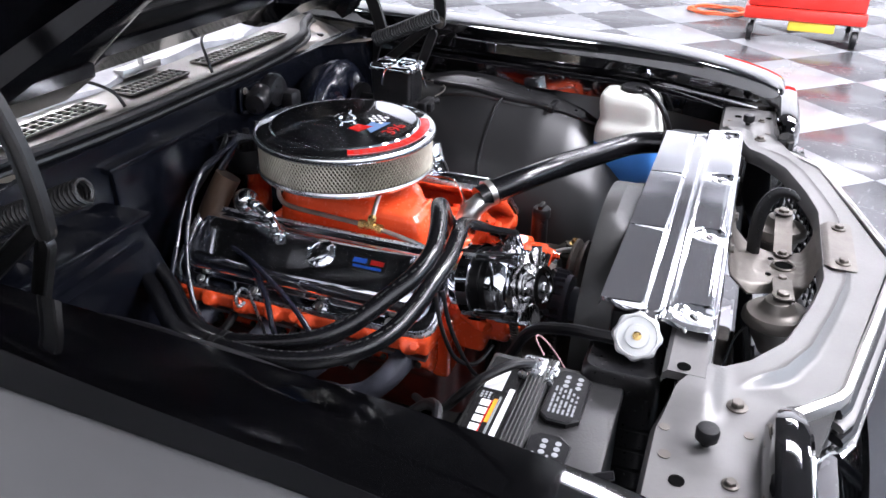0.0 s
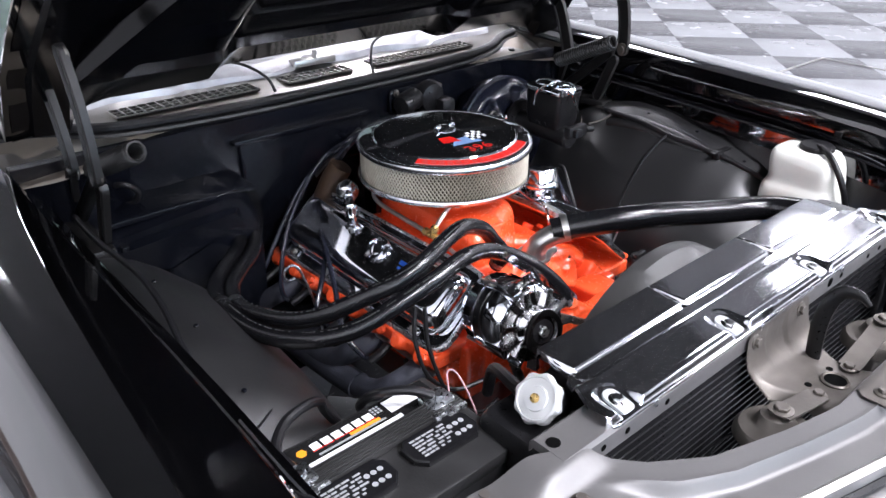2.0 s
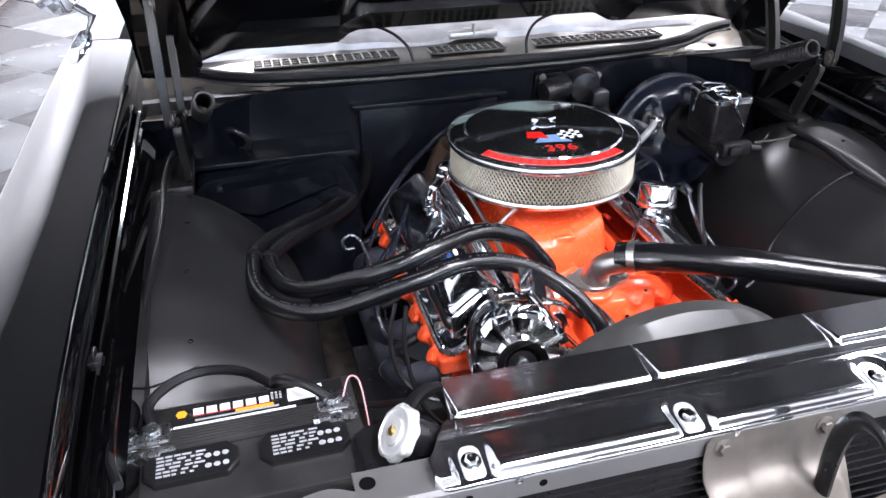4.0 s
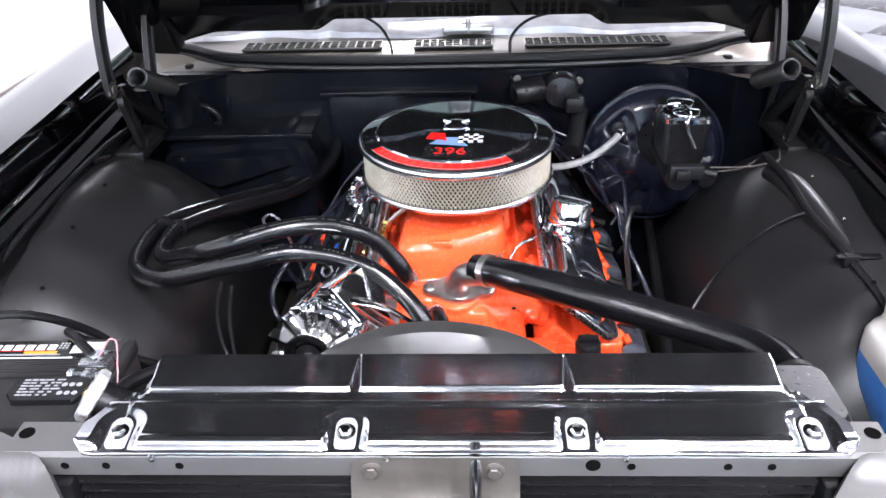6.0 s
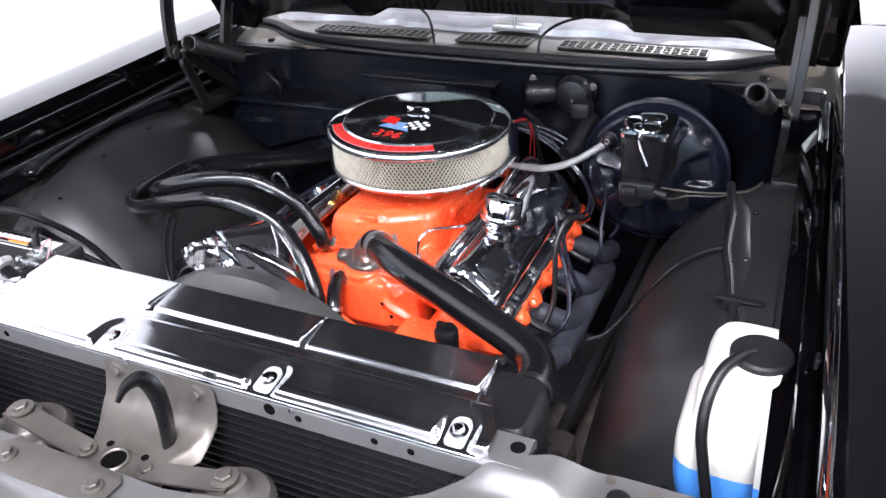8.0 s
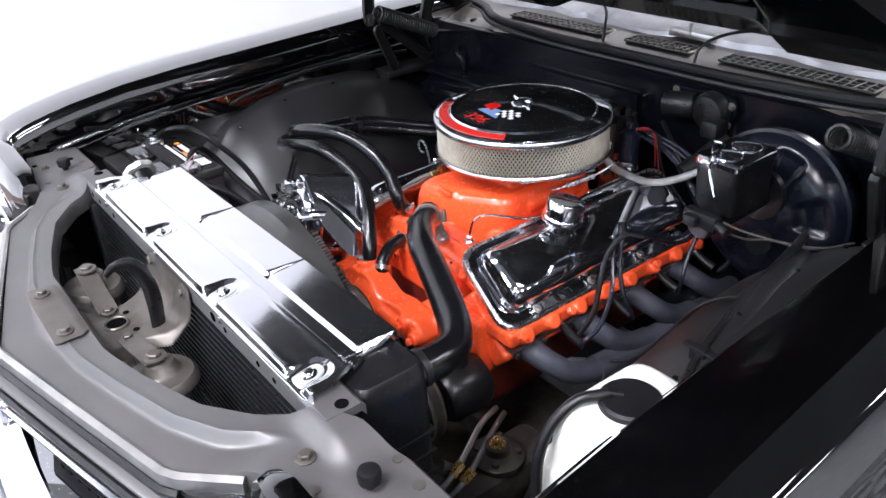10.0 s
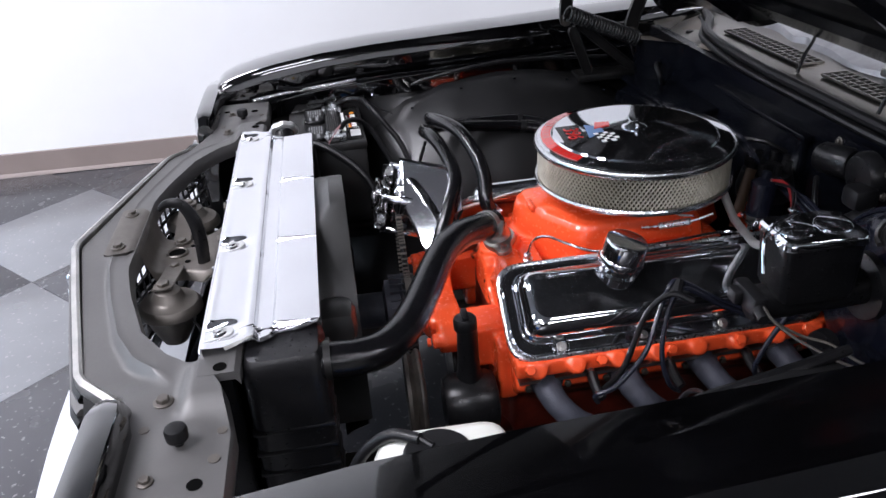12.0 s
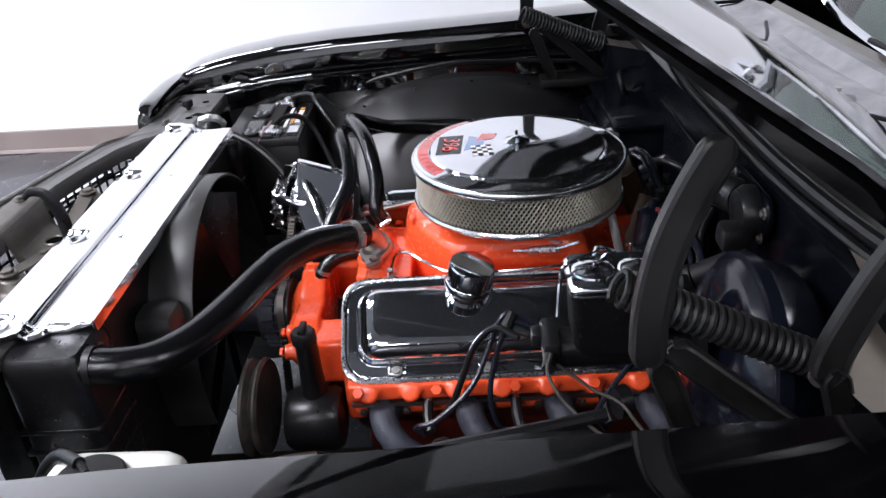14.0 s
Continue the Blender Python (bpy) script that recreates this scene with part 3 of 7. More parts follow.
loft(bm, [[(-0.90, y, 0.28), (0.90, y, 0.28)] for y in (0.40, 2.2)], closed=False)
part("floor_pan", bm, "black_satin", car)
each("wiper_arm", [([(0.30, 0.74, 0.958), (0.05, 0.70, 0.952), (-0.25, 0.69, 0.95)], 0.006, 8, 6), ([(0.55, 0.76, 0.962), (0.3, 0.725, 0.957), (0.10, 0.705, 0.955)], 0.006, 8, 6)], tube, "black_satin", car)

# hood, propped open on its hinges
SLOPE = radians(34.5)


def hood_rear(x):
    a = abs(x)
    return -0.012 + 0.026 * smoothstep(0.29, 0.33, a) + 0.022 * smoothstep(0.45, 0.72, a)


def hood_under(x, d):
    """Height of the underside: a raised middle that fades forward, and a lip that hangs at the rear corners."""
    a = abs(x)
    middle = 0.034 * (1 - smoothstep(0.285, 0.325, a)) * (1 - smoothstep(0.5, 1.1, d))
    lip = -0.052 * smoothstep(0.52, 0.71, a) * (1 - smoothstep(0.03, 0.17, d))
    return 0.004 + 0.016 * smoothstep(0.1, 0.26, d) + middle + lip


HOOD = Matrix.Translation((0.014, 0.408, 0.950)) @ Matrix.Rotation(-SLOPE, 4, "X")


def hood_point(x, d, h):
    """x across, d forward from the rear edge, h above the underside."""
    return HOOD @ V(x, -d, h)


bm = B()
rows = []
for x in sorted(set(np.round(np.concatenate([np.linspace(-0.725, 0.725, 35), np.linspace(0.695, 0.725, 7), np.linspace(-0.725, -0.695, 7), np.linspace(0.28, 0.33, 7), np.linspace(-0.33, -0.28, 7)]), 4))):
    u = abs(x) / 0.725
    rear = hood_rear(x)
    crown = 0.034 * (1 - u * u)
    edge = 0.008 + 0.014 * math.sqrt(max(0.0, 1 - (max(0.0, abs(x) - 0.665) / 0.060) ** 2))
    low = [(d, hood_under(x, d)) for d in (rear + 0.004, 0.06, 0.11, 0.18, 0.3, 0.5, 0.9, 1.2, 1.385)]
    high = [(d, max(edge + crown, hood_under(x, d) + 0.005)) for d in (rear + 0.004, 0.06, 0.11, 0.18, 0.3, 0.5, 0.9, 1.2, 1.36)]
    ring = [(rear, hood_under(x, rear) + min(0.012, 0.5 * edge))] + high + [(1.40, 0.018)] + low[::-1]
    rows.append([hood_point(x, d, h) for d, h in ring])
loft(bm, rows)
hood = part("hood", bm, "black_gloss", car, "open glossy black hood", angle=50)
for s in (-1, 1):
    part("side_brace", loft(B(), [[hood_point(s * x, d, h + hood_under(s * 0.70, d)) for x, h in ((0.69, 0.004), (0.68, -0.008), (0.62, -0.012), (0.605, 0.012))] for d in (0.05, 0.12, 0.2, 0.5, 1.0, 1.36)]), "hood_under", hood)
    part("diagonal_brace", loft(B(), [[hood_point(s * (0.10 + 0.48 * t + a), 0.16 + 1.10 * (1 - t), h + hood_under(0.1 + 0.48 * t, 0.16 + 1.1 * (1 - t))) for a, h in ((-0.055, 0.01), (-0.040, -0.024), (0.040, -0.024), (0.055, 0.01))] for t in (0, 0.25, 0.5, 0.75, 1)]), "hood_under", hood)
part("rear_brace", loft(B(), [[hood_point(x, d + hood_rear(x), h + hood_under(x, d + hood_rear(x))) for d, h in ((0.03, 0.006), (0.04, -0.012), (0.13, -0.016), (0.15, 0.006))] for x in np.linspace(-0.60, 0.60, 41)]), "hood_under", hood)
part("inner_panel", loft(B(), [[hood_point(x, d, hood_under(x, d) - 0.002) for d in np.concatenate([[hood_rear(x) + 0.008], np.linspace(0.04, 1.37, 30)])] for x in np.linspace(-0.715, 0.715, 61)], closed=False), "hood_under", hood, angle=60)
part("front_brace", box(B(), (-0.7, -1.36, 0.0), (0.7, -1.22, 0.03), 0.01, HOOD), "hood_under", hood)

# radiator support, header panel, grille, bumper
bm = B()
ring = [(-0.739, 0.780), (-0.739, 0.806), (-0.735, 0.811), (-0.69, 0.811), (-0.684, 0.805), (-0.684, 0.790), (-0.69, 0.799), (-0.730, 0.799), (-0.733, 0.780)]
loft(bm, [[(x, y, z) for y, z in ring] for x in np.linspace(-0.47, 0.47, 9)])
support = part("radiator_support", bm, "grey_metal", car, "satin grey radiator support crossbar")
HOLES = [((x, -0.7392, 0.794), (0, -1, 0), 0.0045) for x in (-0.405, -0.36, 0.30, 0.345, -0.28, 0.20)] + [((0.160, -0.7392, 0.796), (0, -1, 0), 0.008)] + [((s * 0.457, -0.708, 0.8114), (0, 0, 1), 0.0085) for s in (-1, 1)]
# black discs on the surface paint the shade of each hole
each("punched_hole", [([(r, 0), (r, 0.0006)], p, ax, 18) for p, ax, r in HOLES], lathe, "hole_shade", support)

INNER = [(0, -0.880), (0.13, -0.881), (0.215, -0.862), (0.325, -0.827), (0.389, -0.783), (0.42, -0.745), (0.45, -0.722), (0.49, -0.702), (0.56, -0.688), (0.72, -0.688)]
OUTER = [(0, -0.990), (0.39, -0.896), (0.405, -0.885), (0.46, -0.832), (0.48, -0.822), (0.50, -0.815), (0.72, -0.805)]


bm = B()
rows = []
for x in np.concatenate([np.linspace(-0.71, -0.36, 40), np.linspace(-0.35, 0.35, 29), np.linspace(0.36, 0.71, 40)]):
    a = abs(x)
    yi, yo = lerp_table(a, INNER), lerp_table(a, OUTER)
    row = [(x, yi + 0.002, 0.765), (x, yi + 0.003, 0.785)]
    for v in np.linspace(0.02, 0.985, 22):
        y = yi + (yo - yi) * v
        wing = smoothstep(0.40, 0.47, a + 0.35 * (y + 0.80) * smoothstep(0.36, 0.44, a))
        step = smoothstep(0.50, 0.38, v)
        z = 0.779 + 0.016 * step * (1 - wing) + 0.013 * wing + 0.004 * math.exp(-((v - 0.44) / 0.06) ** 2) * (1 - wing)
        pad = math.exp(-(((a - 0.571) / 0.035) ** 4) - (((y + 0.745) / 0.035) ** 4))
        z += 0.004 * pad + 0.0185 * smoothstep(-0.765, -0.738, y) * smoothstep(0.405, 0.44, a) * smoothstep(0.55, 0.49, a)
        row.append((x, y, z))
    row += [(x, yo, 0.777), (x, yo - 0.002, 0.770), (x, yo + 0.004, 0.745)]
    rows.append(row)
loft(bm, rows, closed=False)
header = part("header_panel", bm, "grey_metal", car, "satin grey header panel with pressed steps", angle=50)
for s in (-1, 1):
    each("panel_bolt", [((s * 0.487, -0.775, 0.793), (0, 0, 1), 0.008, 0.008), ((s * 0.620, -0.775, 0.7925), (0, 0, 1), 0.006, 0.006)], bolt, "old_grey", header)
    each("panel_plug", [([(r, 0), (r, 0.001)], (s * x, y, 0.7925), (0, 0, 1), 18) for x, y, r in ((0.535, -0.790, 0.006), (0.60, -0.705, 0.007), (0.555, -0.700, 0.006))], lathe, "old_grey", header)
    each("panel_hole", [([(r, 0), (r, 0.0006)], (s * x, y, 0.7925), (0, 0, 1), 18) for x, y, r in ((0.635, -0.722, 0.0085), (0.648, -0.79, 0.007))], lathe, "hole_shade", header)
bm = B()
trim = [(-0.46, -0.836, 0.779), (-0.405, -0.889, 0.779), (-0.388, -0.899, 0.779), (-0.2, -0.947, 0.781), (-0.012, -0.993, 0.783), (0.012, -0.993, 0.783), (0.2, -0.947, 0.781), (0.388, -0.899, 0.779), (0.405, -0.889, 0.779), (0.46, -0.836, 0.779)]
path = [V(p) for p in trim]
rings = []
for i, p in enumerate(path):
    t = (path[min(i + 1, len(path) - 1)] - path[max(i - 1, 0)]).normalized()
    o = t.cross(V(0, 0, 1)).normalized()
    rings.append([p + o * a + V(0, 0, b) for a, b in ((-0.004, -0.012), (-0.004, 0.003), (0.0, 0.006), (0.008, 0.003), (0.009, -0.012), (0.004, -0.016))])
loft(bm, rings)
part("header_trim", bm, "steel", header, "dulled bright trim along the nose")
for drop, out, hgt, mt in ((0.020, 0.006, 0.007, "black_satin"), (0.038, 0.013, 0.0055, "grey_metal"), (0.056, 0.018, 0.006, "black_satin"), (0.074, 0.022, 0.004, "old_chrome")):
    bm = B()
    rings = []
    for i, p in enumerate(path[1:-1]):
        t = (path[min(i + 2, len(path) - 1)] - path[i]).normalized()
        o = t.cross(V(0, 0, 1)).normalized()
        c = p + o * out - V(0, 0, drop)
        rings.append([c + o * a + V(0, 0, b) for a, b in ((-0.012, -hgt), (-0.012, hgt), (0.004, hgt), (0.009, hgt * 0.4), (0.009, -hgt * 0.4), (0.004, -hgt))])
    part("nose_moulding", loft(bm, rings), mt, header)

# grille: open egg-crate bars, bright lower trims, emblem
def grille_y(x):
    return lerp_table(abs(x), [(0, -0.972), (0.40, -0.882), (0.52, -0.852)])


bm = B()
for z in (0.535, 0.762):
    loft(bm, [[(x, grille_y(x) + p, z + q) for p, q in ((-0.014, -0.005), (-0.014, 0.005), (0.014, 0.005), (0.014, -0.005))] for x in np.linspace(-0.51, 0.51, 15)])
grille = part("grille", bm, "black_plastic", car, "black egg-crate front grille")
for k in range(8):
    z = 0.735 - 0.026 * k
    part("grille_bar", loft(B(), [[(x, grille_y(x) + p, z + q) for p, q in ((-0.003, 0), (-0.003, 0.004), (0.003, 0.004), (0.003, 0))] for x in np.linspace(-0.51, 0.51, 15)]), "black_plastic", grille)
me = done(box(B(), (-0.002, -0.002, 0.535), (0.002, 0.002, 0.762)))
me.materials.append(M["black_plastic"])
for k in range(-19, 20):
    o = part("grille_upright", me, "shroud", grille)
    o.location = (k * 0.026, grille_y(k * 0.026), 0)
for s in (-1, 1):
    part("lamp_panel", loft(B(), [[(s * x, y, z), (s * x, y - 0.004, z - 0.20), (s * x, y + 0.03, z - 0.22), (s * x, y + 0.03, z - 0.02)] for x, y, z in ((0.515, -0.852, 0.745), (0.60, -0.835, 0.74), (0.88, -0.80, 0.72))]), "black_plastic", car)
for s in (-1, 1):
    bm = B()
    tube(bm, [(s * 0.40, -0.892, 0.772), (s * 0.43, -0.862, 0.765), (s * 0.49, -0.838, 0.758)], 0.006, 8, 4)
    tube(bm, [(s * 0.40, -0.905, 0.70), (s * 0.45, -0.87, 0.69), (s * 0.50, -0.862, 0.685)], 0.005, 8, 4)
    tube(bm, [(s * 0.40, -0.893, 0.77), (s * 0.402, -0.902, 0.735), (s * 0.40, -0.906, 0.70)], 0.005, 8, 4)
    surround = part("grille_surround", bm, "old_chrome", grille)
    boxes("surround_bar", [((min(s * 0.43, s * 0.50), -0.868, 0.745 - 0.011 * k), (max(s * 0.43, s * 0.50), -0.855, 0.749 - 0.011 * k)) for k in range(5)], "old_chrome", surround)
    for x, y in ((0.60, -0.865), (0.78, -0.845)):
        bezel = part("headlamp_bezel", lathe(B(), [(0.082, 0), (0.088, 0.012), (0.080, 0.016), (0.074, 0.006)], (s * x, y, 0.655), (0, -1, 0), 32), "old_chrome", car)
        part("headlamp", lathe(B(), [(0.073, 0), (0.05, 0.012), (0.0, 0.018)], (s * x, y - 0.003, 0.655), (0, -1, 0), 28), "zinc", bezel)
bm = B()
plate(bm, rounded([(-0.045, -0.022), (0.045, -0.022), (0.045, 0.022), (-0.045, 0.022)], 0.012), 0.016, axes((0, -1.003, 0.70), (1, 0, 0), (0, 0, 1)), 0.004)
plate(bm, rounded([(-0.018, -0.04), (0.018, -0.04), (0.018, 0.04), (-0.018, 0.04)], 0.01), 0.02, axes((0, -1.003, 0.70), (1, 0, 0), (0, 0, 1)), 0.004)
part("grille_emblem", bm, "chrome", grille, "chrome emblem on the grille, plain shape")
bm = B()
rings = []
for x in np.linspace(-0.95, 0.95, 25):
    y = -1.055 + 0.17 * (abs(x) / 0.95) ** 2.2
    rings.append([(x, y + p, q) for p, q in ((0.05, 0.37), (0.0, 0.36), (-0.028, 0.385), (-0.034, 0.44), (-0.028, 0.50), (0.0, 0.545), (0.05, 0.55), (0.055, 0.53), (-0.0, 0.50), (0.0, 0.40))])
loft(bm, rings)
part("front_bumper", bm, "chrome", car, "chrome front bumper")
bm = B()
box(bm, (-0.85, -0.94, 0.24), (0.85, -0.80, 0.36), 0.02)
part("valance", bm, "black_gloss", car)
# frame rails, crossmember and wheels that carry the car
boxes("frame_rail", [((min(s * 0.36, s * 0.43), -0.80, 0.24), (max(s * 0.36, s * 0.43), 0.36, 0.34)) for s in (-1, 1)], "grease", car, 0.012)
boxes("crossmember", [((-0.43, -0.25, 0.2), (0.43, -0.05, 0.30)), ((-0.66, -0.77, 0.30), (0.66, -0.69, 0.36)), ((0.06, -0.66, 0.22), (0.355, -0.27, 0.285))], "grease", car, 0.012)
for s in (-1, 1):
    for y in (-0.08, 2.75):
        bm = B()
        lathe(bm, [(0.19, -0.10), (0.31, -0.10), (0.335, -0.08), (0.337, 0.08), (0.31, 0.10), (0.19, 0.10)], (s * 0.80, y, 0.337), (1, 0, 0), 40)
        wheel = part("tyre", bm, "rubber", car)
        bm = B()
        lathe(bm, [(0.0, 0.02), (0.08, 0.03), (0.16, -0.01), (0.19, 0.06), (0.2, 0.06)], (s * 0.80, y, 0.337), (s, 0, 0), 32)
        part("rim", bm, "chrome", wheel)
for s in (-1, 1):
    part("quarter_panel", loft(B(), [fender_ring(s, y)[7:-2] for y in (1.8, 2.3, 3.6)], closed=False), "black_gloss", car)
part("trunk_lid", box(B(), (-0.86, 2.3, 0.60), (0.86, 3.6, 0.915), 0.03), "black_gloss", car)

# ---- engine ----
def cast(ob, voxel=0.005, smooth=4):
    """Fuse the pieces of a casting and soften its edges."""
    r = ob.modifiers.new("fuse", "REMESH")
    r.mode, r.voxel_size, r.use_smooth_shade = "VOXEL", voxel, True
    s = ob.modifiers.new("soften", "SMOOTH")
    s.factor, s.iterations = 0.5, smooth
    return ob


engine = thing("engine", "orange-painted cast-iron V8 engine with chrome valve covers", "engine")
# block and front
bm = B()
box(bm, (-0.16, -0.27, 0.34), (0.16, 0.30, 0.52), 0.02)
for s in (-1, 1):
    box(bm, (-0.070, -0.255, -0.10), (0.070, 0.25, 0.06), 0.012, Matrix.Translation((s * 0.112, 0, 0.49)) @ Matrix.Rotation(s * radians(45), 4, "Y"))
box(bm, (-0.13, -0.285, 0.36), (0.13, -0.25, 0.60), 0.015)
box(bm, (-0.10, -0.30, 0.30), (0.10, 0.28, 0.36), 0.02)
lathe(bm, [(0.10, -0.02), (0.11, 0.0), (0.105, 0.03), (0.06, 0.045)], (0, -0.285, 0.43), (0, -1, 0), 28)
# the block's dark colour stands in for shade under heads and manifolds
cast(part("engine_block", bm, "orange_shaded", engine, "mottled orange block, coloured dark for the shade below the heads"), 0.006, 5)
# water pump: a wide housing with two legs that reach back to the block
bm = B()
PUMP = [(-0.165, 0.575), (-0.150, 0.612), (-0.090, 0.618), (-0.062, 0.650), (-0.008, 0.655), (0.022, 0.640), (0.050, 0.622), (0.100, 0.630), (0.148, 0.618), (0.168, 0.588), (0.150, 0.558), (0.092, 0.562), (0.062, 0.528), (0.030, 0.502), (-0.030, 0.502), (-0.062, 0.528), (-0.092, 0.556), (-0.150, 0.552)]
plate(bm, rounded(PUMP, 0.012, 3), 0.046, axes((0, -0.352, 0), (1, 0, 0), (0, 0, 1)), 0.006)
lathe(bm, [(0.066, -0.01), (0.068, 0.012), (0.060, 0.020), (0.040, 0.032), (0.026, 0.040), (0.022, 0.05)], (0, -0.388, 0.572), (0, -1, 0), 28)
for s in (-1, 1):
    box(bm, (min(s * 0.092, s * 0.172), -0.358, 0.535), (max(s * 0.092, s * 0.172), -0.275, 0.618), 0.008)
    box(bm, (min(s * 0.10, s * 0.215), -0.306, 0.49), (max(s * 0.10, s * 0.215), -0.270, 0.605), 0.008)
    for x, z in ((0.150, 0.590), (0.118, 0.608)):
        lathe(bm, [(0.014, 0), (0.014, 0.012), (0.010, 0.014)], (s * x, -0.396, z), (0, -1, 0), 12)
    tube(bm, [(s * 0.03, -0.398, 0.600), (s * 0.08, -0.400, 0.598), (s * 0.125, -0.396, 0.590)], 0.014, 10, 5)
lathe(bm, [(0.019, 0), (0.018, 0.03), (0.020, 0.034)], (-0.026, -0.376, 0.632), (-0.15, 0.0, 1), 16)
lathe(bm, [(0.018, 0), (0.016, 0.026)], (-0.004, -0.366, 0.622), (-0.2, 0.1, 1), 16)
pump = cast(part("water_pump", bm, "orange", engine, "orange cast water pump with two legs"), 0.003, 2)
each("pump_bolt", [((s * x, -0.411, z), (0, -1, 0), 0.0075, 0.008, False) for s in (-1, 1) for x, z in ((0.150, 0.590), (0.118, 0.608))], bolt, "orange", pump)

# intake manifold
bm = B()
box(bm, (-0.095, -0.10, 0.60), (0.095, 0.20, 0.648), 0.02)
PLENUM = [(-0.108, -0.206), (-0.030, -0.202), (0.030, -0.165), (0.090, -0.128), (0.092, 0.115), (-0.092, 0.115)]
loft(bm, [[(0.0 + x * k, -0.04 + (y + 0.04) * k, z + (0.006 if x < 0 else 0.0) * (z > 0.7)) for x, y in rounded(PLENUM, 0.028)] for z, k in ((0.62, 1.06), (0.680, 1.02), (0.715, 0.99), (0.732, 0.955), (0.742, 0.90), (0.747, 0.80))])
box(bm, (-0.058, -0.088, 0.72), (0.058, 0.095, 0.776), 0.008)
for s in (-1, 1):
    for y, yy in ((-0.190, -0.12), (-0.085, -0.05), (0.055, 0.05), (0.165, 0.11)):
        tube(bm, [(s * 0.05, yy, 0.654), (s * 0.095, (y + yy) / 2, 0.648), (s * 0.140, y, 0.630)], 0.028, 12, 6, radii=[0.029, 0.027, 0.025])
    box(bm, (-0.035, -0.262, -0.012), (0.045, 0.235, 0.010), 0.004, Matrix.Translation((s * 0.130, 0, 0.652)) @ Matrix.Rotation(s * radians(42), 4, "Y"))
# front water crossing with the thermostat boss
loft(bm, [[(x, y, z) for x, z in rounded([(-w, 0.58), (w, 0.58), (w * 0.9, h), (-w * 0.9, h)], 0.018)] for y, w, h in ((-0.283, 0.118, 0.650), (-0.276, 0.122, 0.668), (-0.230, 0.122, 0.682), (-0.190, 0.110, 0.685))])
tube(bm, [(-0.150, -0.240, 0.640), (-0.07, -0.246, 0.668), (0.07, -0.246, 0.668), (0.150, -0.240, 0.640)], 0.026, 12, 6)
lathe(bm, [(0.040, 0), (0.040, 0.014), (0.036, 0.018)], (0.0, -0.250, 0.676), (0, -0.25, 1), 24)
lathe(bm, [(0.016, 0), (0.016, 0.016)], (0.088, -0.222, 0.668), (0, 0, 1), 16)
lathe(bm, [(0.016, 0), (0.016, 0.022)], (-0.092, -0.246, 0.664), (0, 0, 1), 16)
box(bm, (-0.055, -0.292, 0.58), (0.055, -0.235, 0.676), 0.012)
for x, y in ((0.10, -0.262), (0.128, -0.268), (-0.118, -0.266), (0.075, -0.276)):
    lathe(bm, [(0.010, 0), (0.010, 0.012)], (x, y, 0.650), (0, -0.4, 1), 10)
for s in (-1, 1):
    tube(bm, [(s * 0.040, -0.283, 0.655), (s * 0.062, -0.287, 0.630), (s * 0.098, -0.287, 0.612), (s * 0.120, -0.285, 0.585)], 0.006, 8, 5)
    box(bm, (min(s * 0.060, s * 0.098), -0.070, 0.70), (max(s * 0.060, s * 0.098), 0.085, 0.728), 0.010)
    for y in (-0.19, -0.115, 0.02, 0.095, 0.17):
        lathe(bm, [(0.013, -0.02), (0.013, 0.010), (0.010, 0.012)], (s * 0.138, y, 0.664), (s * 0.5, 0, 0.86), 12)
box(bm, (-0.042, -0.190, 0.740), (-0.006, -0.182, 0.7515), 0.002)
intake = cast(part("intake_manifold", bm, "orange", engine, "orange cast intake manifold"), 0.003, 2)
each("bolt_hole", [([(0.0035, 0), (0.0035, 0.0012)], q, ax, 12) for q, ax in (((0.052, -0.2935, 0.640), (0, -1, 0.1)), ((0.066, -0.2890, 0.612), (0, -1, 0)), ((0.095, -0.270, 0.6705), (0, -0.3, 1)), ((-0.060, -0.2930, 0.630), (0, -1, 0)))], lathe, "hole_shade", intake)
each("intake_bolt", [((s * 0.150, y, 0.668), (s * 0.66, 0, 0.75), 0.008, 0.009, False) for s in (-1, 1) for y in (-0.225, -0.14, 0.0, 0.11)], bolt, "orange", intake)

